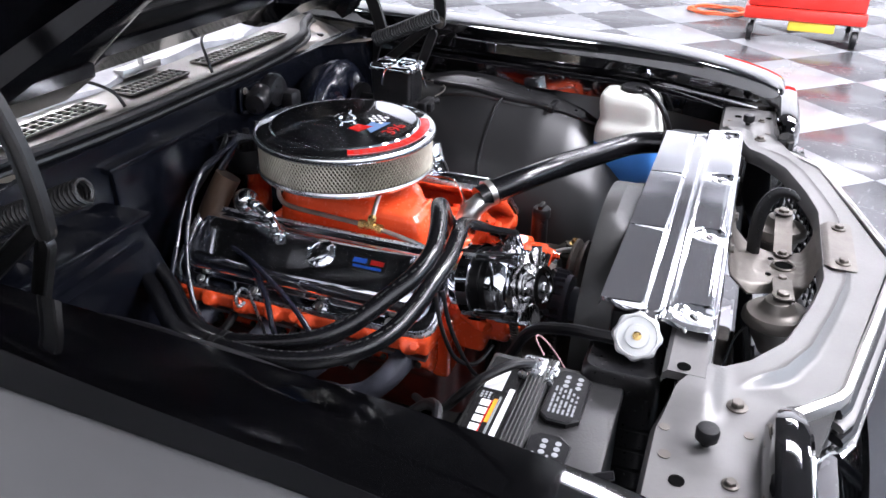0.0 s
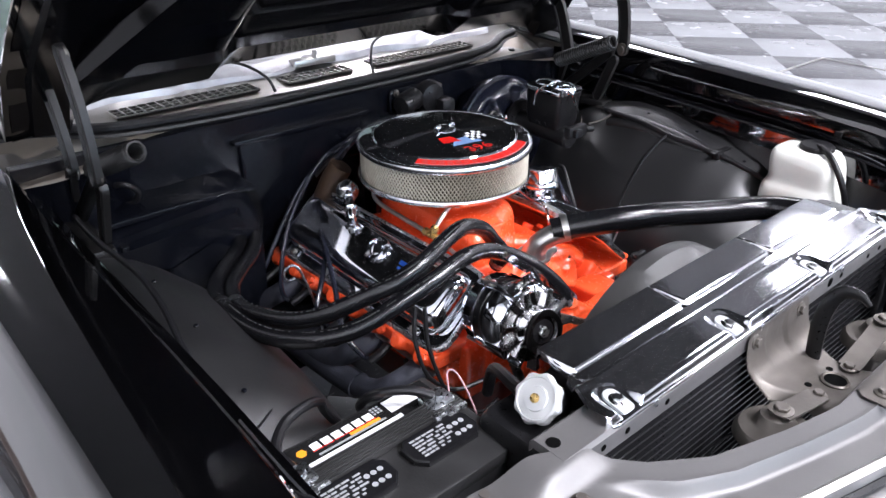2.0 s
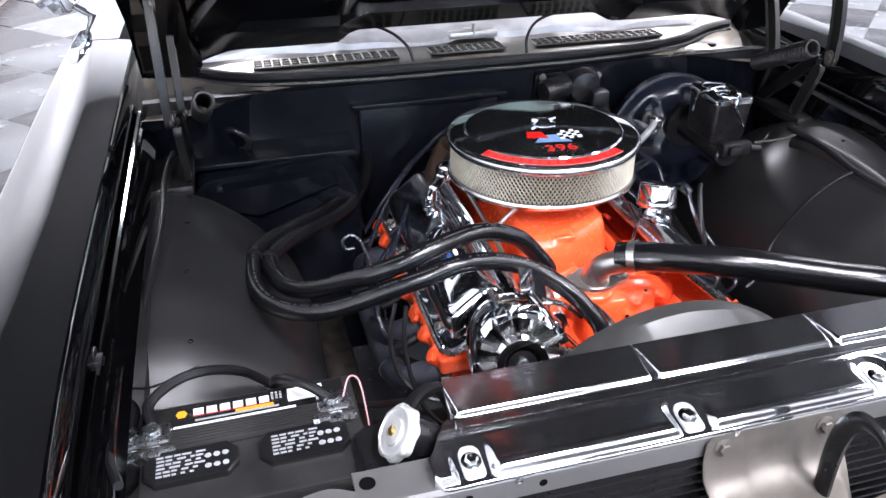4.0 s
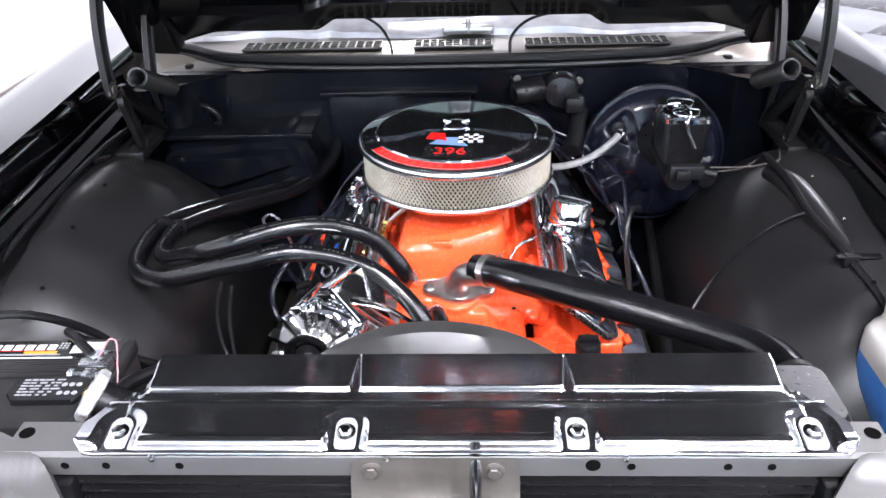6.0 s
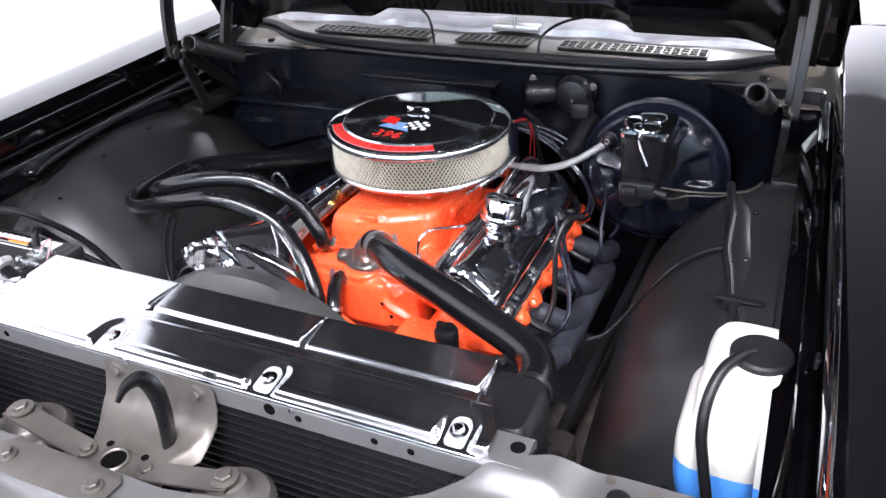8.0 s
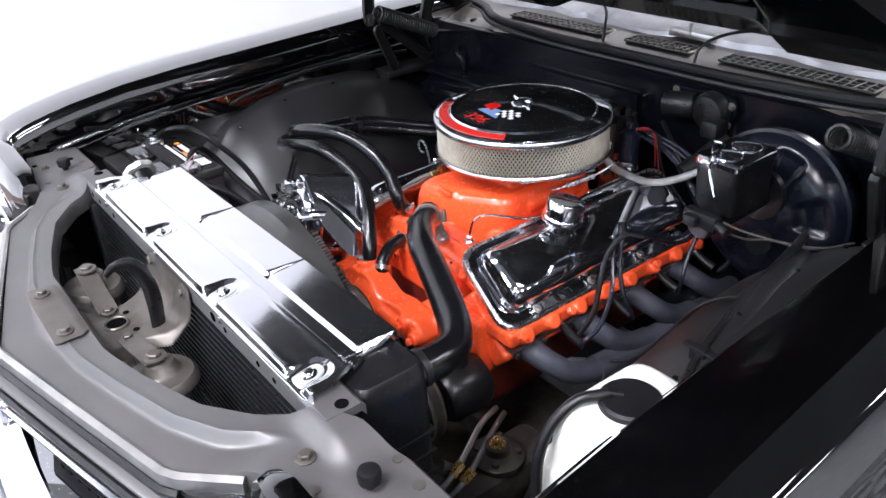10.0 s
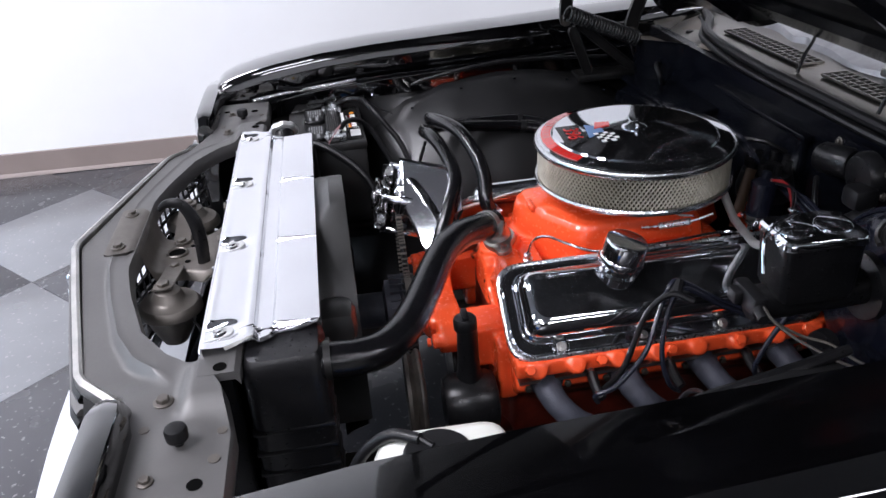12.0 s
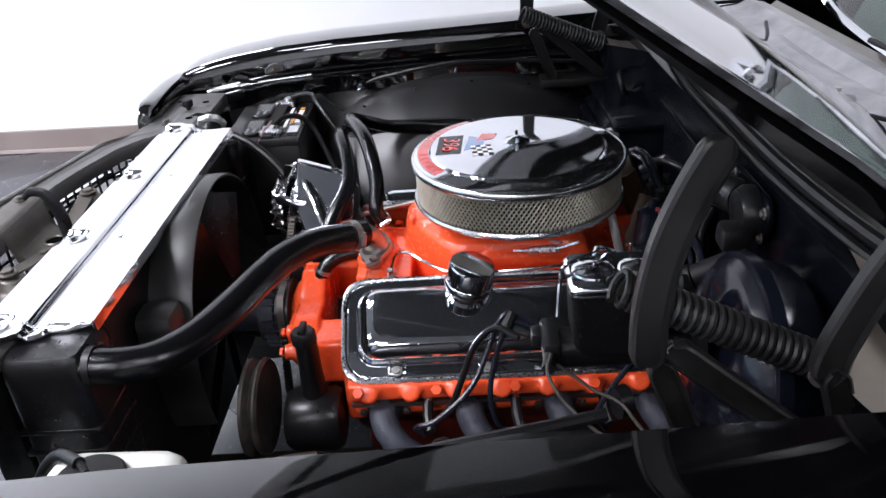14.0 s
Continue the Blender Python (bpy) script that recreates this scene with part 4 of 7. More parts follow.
for s in (-1, 1):
    head_t = Matrix.Translation((s * 0.205, 0, 0.585)) @ Matrix.Rotation(s * radians(45), 4, "Y")
    bm = B()
    box(bm, (-0.070, -0.285, -0.04), (0.070, 0.262, 0.012), 0.008, head_t)
    box(bm, (min(s * 0.20, s * 0.278), -0.290, 0.578), (max(s * 0.20, s * 0.278), 0.262, 0.610), 0.006)
    for y in (-0.255, -0.19, -0.12, -0.05, 0.02, 0.09, 0.16, 0.23):
        lathe(bm, [(0.016, -0.02), (0.016, 0.012), (0.013, 0.016)], (s * 0.274, y, 0.592), (s * 0.8, 0, 0.6), 14)
    head = cast(part("cylinder_head", bm, "orange", engine), 0.0035, 2)
    each("head_bolt", [((s * 0.284, y, 0.602), (s * 0.8, 0, 0.6), 0.009, 0.010, False) for y in (-0.27, -0.15, -0.03, 0.09, 0.21)], bolt, "orange", head)

    # valve cover: pressed lid with rolled lip

    def cover_ring(outer, inner, ends, lift, r):
        pts = rounded([(-0.292 + ends, -0.080 + outer), (0.252 - ends, -0.080 + outer), (0.252 - ends, 0.080 - inner), (-0.292 + ends, 0.080 - inner)], r, 7)
        out = []
        for y, w in pts:
            # w runs from the outer rail (-) to the inner rail (+)
            base = V(s * (0.2096 - w * 0.755), y, 0.6665 + w * 0.656)
            nrm = V(s * 0.656, 0, 0.755)
            out.append(base + nrm * lift)
        return out

    bm = B()
    shape = ((0.001, 0.001, 0.001, -0.012, 0.045), (-0.003, -0.003, -0.003, -0.009, 0.045), (-0.003, -0.003, -0.003, -0.002, 0.045), (0.000, 0.000, 0.000, 0.0005, 0.044),
             (0.004, 0.003, 0.004, -0.001, 0.042), (0.006, 0.005, 0.006, -0.003, 0.040), (0.021, 0.011, 0.019, -0.003, 0.036), (0.0235, 0.0135, 0.0215, 0.000, 0.034), (0.025, 0.015, 0.023, 0.006, 0.033),
             (0.0275, 0.0175, 0.0255, 0.016, 0.032), (0.0315, 0.021, 0.0295, 0.0245, 0.030), (0.037, 0.026, 0.035, 0.031, 0.028), (0.044, 0.032, 0.042, 0.035, 0.025), (0.050, 0.037, 0.049, 0.0365, 0.022), (0.056, 0.042, 0.055, 0.037, 0.020))
    loft(bm, [cover_ring(*q) for q in shape])
    vc = part("valve_cover", bm, "chrome", engine, "chrome valve cover mirroring the dark bay")
    part("cover_rim", loft(B(), [cover_ring(o, o, o, h, 0.046) for o, h in ((-0.0012, -0.008), (-0.0052, -0.008), (-0.0062, -0.004), (-0.0052, 0.001), (-0.0020, 0.0026), (0.0010, 0.0015))], caps=False), "zinc", vc, "pale bright rolled edge")
    for y in (-0.21, -0.07, 0.07, 0.19):
        p = V(s * (0.2096 + 0.067 * 0.755), y, 0.6665 - 0.067 * 0.656) + V(s * 0.656, 0, 0.755) * -0.0028
        tab = part("cover_tab", box(B(), (-0.006, -0.014, 0), (0.006, 0.014, 0.003), 0.001, axes(p, (s * 0.755, 0, -0.656), (0, s, 0))), "old_chrome", vc)
        part("cover_bolt", bolt(B(), p + V(s * 0.656, 0, 0.755) * 0.003, (s * 0.656, 0, 0.755), 0.0055, 0.007), "steel", tab)
    bm = B()
    box(bm, (min(s * 0.262, s * 0.276), -0.285, 0.567), (max(s * 0.262, s * 0.276), 0.262, 0.573))
    part("head_gasket", bm, "steel", engine)

    # exhaust manifold: a log with four curved runners
    log = tube(B(), [(s * 0.330, -0.13, 0.484), (s * 0.332, 0, 0.474), (s * 0.328, 0.25, 0.455), (s * 0.31, 0.30, 0.36)], 0.026, 14, 6)
    manifold = part("exhaust_manifold", log, "cast", engine, "dull grey cast exhaust manifold")
    for y in (-0.235, -0.10, 0.04, 0.18):
        bm = B()
        tube(bm, [(s * 0.25, y, 0.555), (s * 0.288, y, 0.549), (s * 0.314, y + 0.016, 0.532), (s * 0.326, y + 0.045, 0.508), (s * 0.330, y + 0.085, 0.490), (s * 0.330, y + 0.12, 0.482)], 0.021, 14, 6, radii=[0.025, 0.022, 0.021, 0.021, 0.022, 0.023])
        lathe(bm, [(0.029, 0), (0.029, 0.010), (0.026, 0.012)], (s * 0.252, y, 0.555), (s, 0, -0.1), 18)
        part("exhaust_runner", bm, "cast", manifold)
        each("flange_bolt", [((s * 0.266, y + dy, 0.553), (s, 0, -0.1), 0.006, 0.008, False) for dy in (-0.034, 0.034)], bolt, "grease", manifold)

    # spark plugs with black boots
    for y in (-0.165, -0.03, 0.105, 0.225):
        bm = B()
        cyl(bm, (s * 0.262, y, 0.585), (s * 0.290, y, 0.572), 0.006, seg=10)
        lathe(bm, [(0.010, 0), (0.010, 0.008)], (s * 0.266, y, 0.583), (s * 0.9, 0, -0.42), 6)
        plug = part("spark_plug", bm, "zinc", engine)
        bm = B()
        tube(bm, [(s * 0.282, y, 0.576), (s * 0.305, y, 0.565), (s * 0.325, y + 0.004, 0.556)], 0.0085, 10, 4)
        part("plug_boot", bm, "rubber", plug)

# oil filler cap and breathers on the covers
bm = B()
CAP_D = (0.12, 0.20, 1)
lathe(bm, [(0.033, -0.010), (0.0325, 0.004), (0.0285, 0.008), (0.0285, 0.020), (0.031, 0.024)], (0.200, -0.098, 0.712), CAP_D, 36)
filler = mesh_thing("oil_filler_cap", bm, "chrome", "tall chrome push-in oil filler cap on the valve cover", "cap")
bm = B()
lathe(bm, [(0.031, 0.0), (0.0375, 0.001), (0.0385, 0.004), (0.0378, 0.012), (0.0362, 0.014), (0.0352, 0.040), (0.0335, 0.0435), (0.030, 0.0445), (0.0, 0.0448)], V(0.200, -0.098, 0.712) + V(*CAP_D) * 0.021, CAP_D, 48)
part("cap_top", bm, "chrome", filler)
bm = B()
lathe(bm, [(0.026, 0), (0.0265, 0.006), (0.021, 0.008), (0.0205, 0.004), (0.016, 0.004), (0.015, 0.010), (0.008, 0.012), (0.0, 0.012)], (-0.217, -0.055, 0.7075), (-0.656, 0, 0.755), 32)
twist = mesh_thing("twist_oil_cap", bm, "chrome", "round chrome twist-in cap set in the valve cover", "cap")
boxes("cap_grip", [((-0.005, -0.028, 0.004), (0.005, 0.028, 0.010))], "old_chrome", twist, 0.002, axes((-0.217, -0.055, 0.7075), (0.755, 0, 0.656), (0, 1, 0)) @ Matrix.Rotation(0.9, 4, "Z"))
# plain badge on the passenger cover
badge_m = axes((-0.2200, -0.152, 0.7058), (0, -1, 0), (0.755, 0, 0.656))
badge = mesh_thing("cover_badge", plate(B(), rounded([(-0.036, -0.014), (0.036, -0.014), (0.036, 0.014), (-0.036, 0.014)], 0.004), 0.0015, badge_m), "black_print", "small rectangular badge with blue and red marks", "badge")
for x0, x1, y0, y1, c in ((-0.030, -0.004, 0.000, 0.009, "dark_blue"), (0.004, 0.030, 0.000, 0.009, "dark_red"), (-0.028, 0.028, -0.009, -0.004, "dark_blue")):
    part("badge_bar", plate(B(), [(x0, y0), (x1, y0), (x1, y1), (x0, y1)], 0.0008, badge_m @ Matrix.Translation((0, 0, 0.0014))), c, badge)

# breather and PCV chain at the rear of the passenger cover
bm = B()
lathe(bm, [(0.012, -0.006), (0.021, 0.0), (0.0245, 0.010), (0.0245, 0.022), (0.019, 0.032), (0.011, 0.036)], (-0.148, 0.160, 0.742), (-0.55, -0.8, 0.1), 24)
pcv = mesh_thing("crankcase_breather", bm, "old_chrome", "chrome crankcase breather with a stack of fittings", "breather")
part("elbow", tube(B(), [(-0.164, 0.136, 0.746), (-0.184, 0.098, 0.750), (-0.206, 0.060, 0.748), (-0.218, 0.041, 0.737), (-0.222, 0.033, 0.700)], 0.0085, 14, 6), "chrome", pcv)
for r, p, d in ((0.012, (-0.182, 0.102, 0.750), (-0.5, -0.8, 0)), (0.0125, (-0.208, 0.057, 0.7475), (-0.5, -0.8, -0.1)), (0.011, (-0.219, 0.040, 0.734), (0, -0.3, -1)), (0.014, (-0.221, 0.036, 0.722), (0, -0.2, -1))):
    part("fitting_ring", lathe(B(), [(r * 0.8, -0.005), (r, -0.003), (r, 0.003), (r * 0.8, 0.005)], p, d, 18), "chrome", pcv)

# carburettor under the air cleaner
carb = thing("carburettor", "dull zinc four-barrel carburettor below the air cleaner", "carburettor", at=(0, 0, 0))
bm = B()
box(bm, (-0.075, -0.085, 0.768), (0.055, 0.09, 0.80), 0.006)
box(bm, (-0.085, -0.075, 0.78), (-0.06, 0.07, 0.80), 0.006)
lathe(bm, [(0.06, 0), (0.06, 0.02)], (-0.01, 0, 0.798), (0, 0, 1), 28)
part("carburettor_body", bm, "zinc", carb)
bm = B()
box(bm, (-0.03, -0.135, 0.772), (0.03, -0.08, 0.792), 0.005)
for x in (-0.06, 0.04):
    cyl(bm, (x, -0.10, 0.765), (x, -0.10, 0.79), 0.006, seg=8)
part("float_bowl", bm, "steel", carb)

# ---- air cleaner ----
CX, CY = -0.010, 0.0
cleaner = thing("air_cleaner", "round chrome air cleaner with mesh sides and a 396 emblem", "air cleaner")
bm = B()
lathe(bm, [(0.170, -0.002), (0.1742, 0.0040), (0.1735, 0.0056), (0.168, 0.0075), (0.1480, 0.0098), (0.1472, 0.0100), (0.1468, 0.0104), (0.1450, 0.0130), (0.1446, 0.0134), (0.1438, 0.0136), (0.141, 0.0137), (0.10, 0.0158), (0.05, 0.0187), (0.02, 0.0205), (0.0, 0.0207)], (CX, CY, 0.868), (0, 0, 1), 96)
lid = part("lid", bm, "chrome", cleaner, "chrome lid")
part("lid_rim", lathe(B(), [(0.170, -0.010), (0.176, -0.010), (0.1792, -0.0065), (0.1798, -0.002), (0.1788, 0.002), (0.1765, 0.0048), (0.1738, 0.0056), (0.1728, 0.0045)], (CX, CY, 0.868), (0, 0, 1), 96, caps=False), "satin", lid, "satin bright rolled rim")
bm = B()
lathe(bm, [(0.021, -0.001), (0.022, 0.001), (0.019, 0.004), (0.012, 0.006), (0.010, 0.0075), (0.006, 0.0085), (0.0, 0.009)], (CX, CY, 0.8885), (0, 0, 1), 28)
for sx in (-1, 1):
    box(bm, (-0.009, -0.003, -0.003), (0.009, 0.003, 0.003), 0.0018, Matrix.Translation((CX + sx * 0.015, CY, 0.8950)) @ Matrix.Rotation(-sx * 0.25, 4, "Y"))
part("wing_nut", bm, "chrome", lid)
bm = B()
lathe(bm, [(0.10, 0), (0.165, 0.0), (0.176, 0.004), (0.1785, 0.010), (0.1765, 0.014), (0.17, 0.014)], (CX, CY, 0.790), (0, 0, 1), 96)
part("base_pan", bm, "satin", cleaner, "chrome base pan")
bm = B()
lathe(bm, [(0.166, 0), (0.166, 0.062)], (CX, CY, 0.801), (0, 0, 1), 72, caps=False)
part("filter_paper", bm, "paper", cleaner)


def screen(r, z0, z1, around, rows):
    """Expanded metal: a lattice of diamond openings with real strands."""
    verts, faces = [], []
    dz = (z1 - z0) / rows
    for j in range(rows):
        zc = z0 + (j + 0.5) * dz
        for i in range(around):
            a = 2 * math.pi * (i + 0.5 * (j % 2)) / around
            da = math.pi / around
            outer = [(-1.0, 0), (0, -1.0), (1.0, 0), (0, 1.0)]
            base = len(verts)
            for sc, rr in ((1.0, r + 0.0012), (0.71, r + 0.0002), (0.67, r - 0.002)):
                for u, v in outer:
                    aa, zz = a + u * da * sc, zc + v * dz * sc
                    verts.append((CX + rr * math.cos(aa), CY + rr * math.sin(aa), min(max(zz, z0), z1)))
            for k in range(4):
                m = (k + 1) % 4
                faces.append((base + k, base + m, base + 4 + m, base + 4 + k))
                faces.append((base + 4 + k, base + 4 + m, base + 8 + m, base + 8 + k))
    me = bpy.data.meshes.new("screen")
    me.from_pydata(verts, [], faces)
    return me


me = screen(0.1715, 0.803, 0.864, 144, 11)
me.materials.append(M["screen"])
tagged(part("mesh_screen", me, "screen", cleaner, "diamond expanded-metal filter screen"), kind="stuff")


def lid_z(r):
    return 0.868 + lerp_table(r, [(0, 0.0207), (0.02, 0.0205), (0.05, 0.0187), (0.10, 0.0158), (0.141, 0.0137), (0.1445, 0.0135), (0.147, 0.010), (0.168, 0.0075), (0.176, 0.004)])


def lid_patch(quad_fn, nu, nv, lift=0.0006):
    bm = B()
    grid = [[bm.verts.new((CX + x, CY + y, lid_z(math.hypot(x, y)) + lift)) for x, y in (quad_fn(u / nu, v / nv) for v in range(nv + 1))] for u in range(nu + 1)]
    for i in range(nu):
        for j in range(nv):
            bm.faces.new((grid[i][j], grid[i + 1][j], grid[i + 1][j + 1], grid[i][j + 1]))
    return bm


A0, A1 = math.atan2(-0.080, -0.136), math.atan2(-0.128, 0.094)
part("red_label", lid_patch(lambda u, v: ((0.1475 + 0.0205 * v) * math.cos(A0 + (A1 - A0) * u), (0.1475 + 0.0205 * v) * math.sin(A0 + (A1 - A0) * u)), 48, 3), "red", lid, "red curved label on the lid's rim")
for v0, v1 in ((0.0, 0.06), (0.94, 1.0)):
    part("label_border", lid_patch(lambda u, v: ((0.1475 + 0.0205 * (v0 + (v1 - v0) * v)) * math.cos(A0 + (A1 - A0) * u), (0.1475 + 0.0205 * (v0 + (v1 - v0) * v)) * math.sin(A0 + (A1 - A0) * u)), 48, 1, 0.0008), "print", lid)
# first word as plain bars, then a divider and the rating
for a in [0.065 + 0.059 * k for k in range(9)] + [0.615]:
    w = 0.008 if a > 0.6 else 0.042
    part("label_mark", lid_patch(lambda u, v: ((0.1515 + 0.0125 * v) * math.cos(A0 + (A1 - A0) * (a + w * (u - 0.5))), (0.1515 + 0.0125 * v) * math.sin(A0 + (A1 - A0) * (a + w * (u - 0.5)))), 2, 1, 0.0009), "label_pale", lid)
for ch, u in zip("350HP", (0.672, 0.742, 0.812, 0.882, 0.952)):
    a = A0 + (A1 - A0) * u
    c, t = V(math.cos(a), math.sin(a), 0), V(-math.sin(a), math.cos(a), 0)
    me = letters(ch, 0.019, axes(V(CX, CY, lid_z(0.158) + 0.0014) + c * 0.158, t, -c + V(0, 0, 0.12)), 0.0002)
    me.materials.clear()
    me.materials.append(M["label_pale"])
    part("label_letter", me, "label_pale", lid)
ROT = radians(-3)


def em(x, y):
    return (x * math.cos(ROT) - y * math.sin(ROT), x * math.sin(ROT) + y * math.cos(ROT) - 0.068)


def quad(p00, p10, p11, p01):
    def fn(u, v):
        a = [p00[i] * (1 - u) + p10[i] * u for i in (0, 1)]
        b = [p01[i] * (1 - u) + p11[i] * u for i in (0, 1)]
        return em(*(a[i] * (1 - v) + b[i] * v for i in (0, 1)))
    return fn


part("emblem_flag", lid_patch(quad((-0.052, 0.008), (-0.014, -0.002), (-0.020, 0.028), (-0.046, 0.034)), 6, 3), "red", lid)
part("emblem_field", lid_patch(quad((-0.044, -0.014), (0.024, -0.020), (0.006, 0.012), (-0.024, 0.012)), 6, 3, 0.0005), "blue", lid)
for i in range(5):
    for j in range(4):
        x0, y0 = 0.006 + 0.0085 * i, -0.010 + 0.0085 * j + 0.0015 * i
        part("emblem_check", lid_patch(quad((x0, y0), (x0 + 0.0085, y0 + 0.0015), (x0 + 0.0085, y0 + 0.010), (x0, y0 + 0.0085)), 1, 1, 0.0008), "white" if (i + j) % 2 == 0 else "black_print", lid)
part("emblem_plate", lid_patch(quad((-0.050, -0.066), (0.034, -0.066), (0.034, -0.024), (-0.050, -0.024)), 6, 3, 0.0004), "black_print", lid)
me = letters("396", 0.042, axes((CX - 0.0076, CY - 0.1115, lid_z(0.1115) + 0.0013), (math.cos(ROT), math.sin(ROT), 0), (0, 1, -0.03)) @ Matrix.Diagonal((0.92, 0.95, 1, 1)))
me.materials.clear()
me.materials.append(M["red"])
part("emblem_number", me, "red", lid, "red number 396")

# ---- thermostat neck and upper radiator hose ----
bm = B()
flange = [(0.060 * math.cos(a) if abs(math.cos(a)) > 0.86 else 0.040 * math.cos(a) * 1.05, 0.030 * math.sin(a)) for a in np.linspace(0, 2 * math.pi, 40, endpoint=False)]
plate(bm, flange, 0.010, axes((0.0, -0.253, 0.694), (1, 0, 0), (0, 1, 0.25)), 0.002)
for sx in (-1, 1):
    bolt(bm, (sx * 0.048, -0.254, 0.704), (0, -0.25, 1), 0.0065, 0.008, True)
tube(bm, [(0.0, -0.254, 0.698), (0.002, -0.258, 0.716), (0.010, -0.265, 0.732), (0.026, -0.274, 0.741), (0.05, -0.288, 0.752)], 0.0195, 18, 6, radii=[0.027, 0.022, 0.020, 0.020, 0.021])
mesh_thing("thermostat_housing", bm, "steel", "dull bright water outlet bolted to the orange intake", "thermostat housing")
HOSE_TOP = [(0.030, -0.270, 0.748), (0.06, -0.295, 0.758), (0.105, -0.338, 0.772), (0.162, -0.375, 0.778), (0.216, -0.399, 0.776), (0.267, -0.420, 0.771), (0.316, -0.441, 0.767), (0.362, -0.464, 0.766), (0.400, -0.493, 0.768), (0.418, -0.525, 0.772), (0.424, -0.56, 0.776), (0.425, -0.60, 0.778)]
hose = mesh_thing("upper_radiator_hose", tube(B(), HOSE_TOP, 0.0245, 24, 8), "hose", "thick shiny black rubber upper radiator hose", "hose")
bm = B()
clamp(bm, (0.050, -0.286, 0.755), (0.03, -0.025, 0.01), 0.025)
part("hose_clamp", bm, "steel", hose)
bm = B()
clamp(bm, (0.424, -0.567, 0.777), (0.0, 1, 0), 0.025, 0.009)
part("hose_clamp", bm, "hinge", hose)

# heater hoses
HA = [(-0.092, -0.245, 0.705), (-0.088, -0.260, 0.735), (-0.113, -0.258, 0.771), (-0.142, -0.264, 0.803), (-0.18, -0.275, 0.825), (-0.215, -0.288, 0.838), (-0.255, -0.305, 0.842), (-0.30, -0.322, 0.838), (-0.344, -0.332, 0.828), (-0.388, -0.324, 0.810), (-0.430, -0.296, 0.786), (-0.475, -0.262, 0.760), (-0.507, -0.222, 0.744), (-0.525, -0.165, 0.731), (-0.534, -0.087, 0.719), (-0.502, 0.000, 0.702), (-0.452, 0.070, 0.688), (-0.394, 0.140, 0.676), (-0.350, 0.205, 0.673), (-0.312, 0.27, 0.692), (-0.297, 0.33, 0.73)]
HB = [(-0.030, -0.374, 0.655), (-0.040, -0.362, 0.690), (-0.078, -0.336, 0.735), (-0.132, -0.314, 0.772), (-0.195, -0.322, 0.802), (-0.258, -0.340, 0.818), (-0.315, -0.348, 0.808), (-0.367, -0.345, 0.793), (-0.422, -0.335, 0.772), (-0.469, -0.321, 0.757), (-0.514, -0.290, 0.747), (-0.545, -0.240, 0.738), (-0.560, -0.181, 0.732), (-0.563, -0.115, 0.730), (-0.557, -0.062, 0.724), (-0.528, 0.012, 0.708), (-0.478, 0.085, 0.693), (-0.42, 0.155, 0.680), (-0.375, 0.22, 0.672), (-0.345, 0.28, 0.66), (-0.335, 0.33, 0.64)]
for pts in (HA, HB):
    h = mesh_thing("heater_hose", tube(B(), pts, 0.0142, 16, 8), "hose", "black rubber heater hose sweeping from the engine to the firewall", "hose", group="heater hoses")
    # faint printed dashes along the upper side
    bm, run, mark_rnd = B(), smooth_path(pts[3:-6], 10), random.Random(5)
    for a, b in zip(run, run[1:]):
        d = (b - a).normalized()
        up = (V(0.25, -0.35, 1) - d * d.dot(V(0.25, -0.35, 1))).normalized()
        if mark_rnd.random() < 0.72:
            box(bm, (-0.0016 - 0.0008 * mark_rnd.random(), -0.0010, -0.0003), (0.0016, 0.0010, 0.0003), 0, axes((a + b) / 2 + up * 0.0142, d, up.cross(d)))
    tagged(part("printed_dashes", bm, "shroud", h), kind="stuff")
    bm = B()
    clamp(bm, V(pts[0]).lerp(V(pts[1]), 0.3), V(pts[1]) - V(pts[0]), 0.013, 0.009)
    part("hose_clamp", bm, "zinc", h)
strap_pair = thing("hose_strap", "black strap holding the two heater hoses together", "strap")
each("strap_band", [((-0.534, -0.082, 0.718), (0.2, 1, -0.15), 0.0142), ((-0.560, -0.085, 0.727), (0.15, 1, -0.1), 0.0142)], clamp, "black_plastic", strap_pair)
# bypass hose
by = mesh_thing("bypass_hose", tube(B(), [(-0.036, -0.282, 0.670), (-0.032, -0.30, 0.678), (-0.022, -0.33, 0.676), (-0.010, -0.355, 0.660), (-0.004, -0.364, 0.640)], 0.013, 14, 6), "hose", "short curved black bypass hose on the water pump", "hose")
each("hose_clamp", [((-0.035, -0.290, 0.673), (0, 1, -0.4), 0.0135, 0.008), ((-0.008, -0.358, 0.654), (-0.3, 0.5, 1), 0.0135, 0.008)], clamp, "zinc", by)

# temperature sender with its wire
bm = B()
lathe(bm, [(0.010, 0), (0.010, 0.008), (0.007, 0.010), (0.007, 0.018), (0.004, 0.02)], (0.086, -0.219, 0.69), (0.1, -0.1, 1), 6)
mesh_thing("temperature_sender", bm, "zinc", "zinc-plated temperature sender screwed into the intake", "sender")
mesh_thing("sender_wire", tube(B(), [(0.086, -0.219, 0.708), (0.088, -0.208, 0.735), (0.102, -0.188, 0.746), (0.124, -0.155, 0.738), (0.140, -0.115, 0.728), (0.150, -0.06, 0.732), (0.154, 0.02, 0.738), (0.150, 0.09, 0.741), (0.146, 0.13, 0.737), (0.136, 0.165, 0.722)], 0.0026, 8, 8), "old_chrome", "thin pale wire from the sender along the intake", "wire")

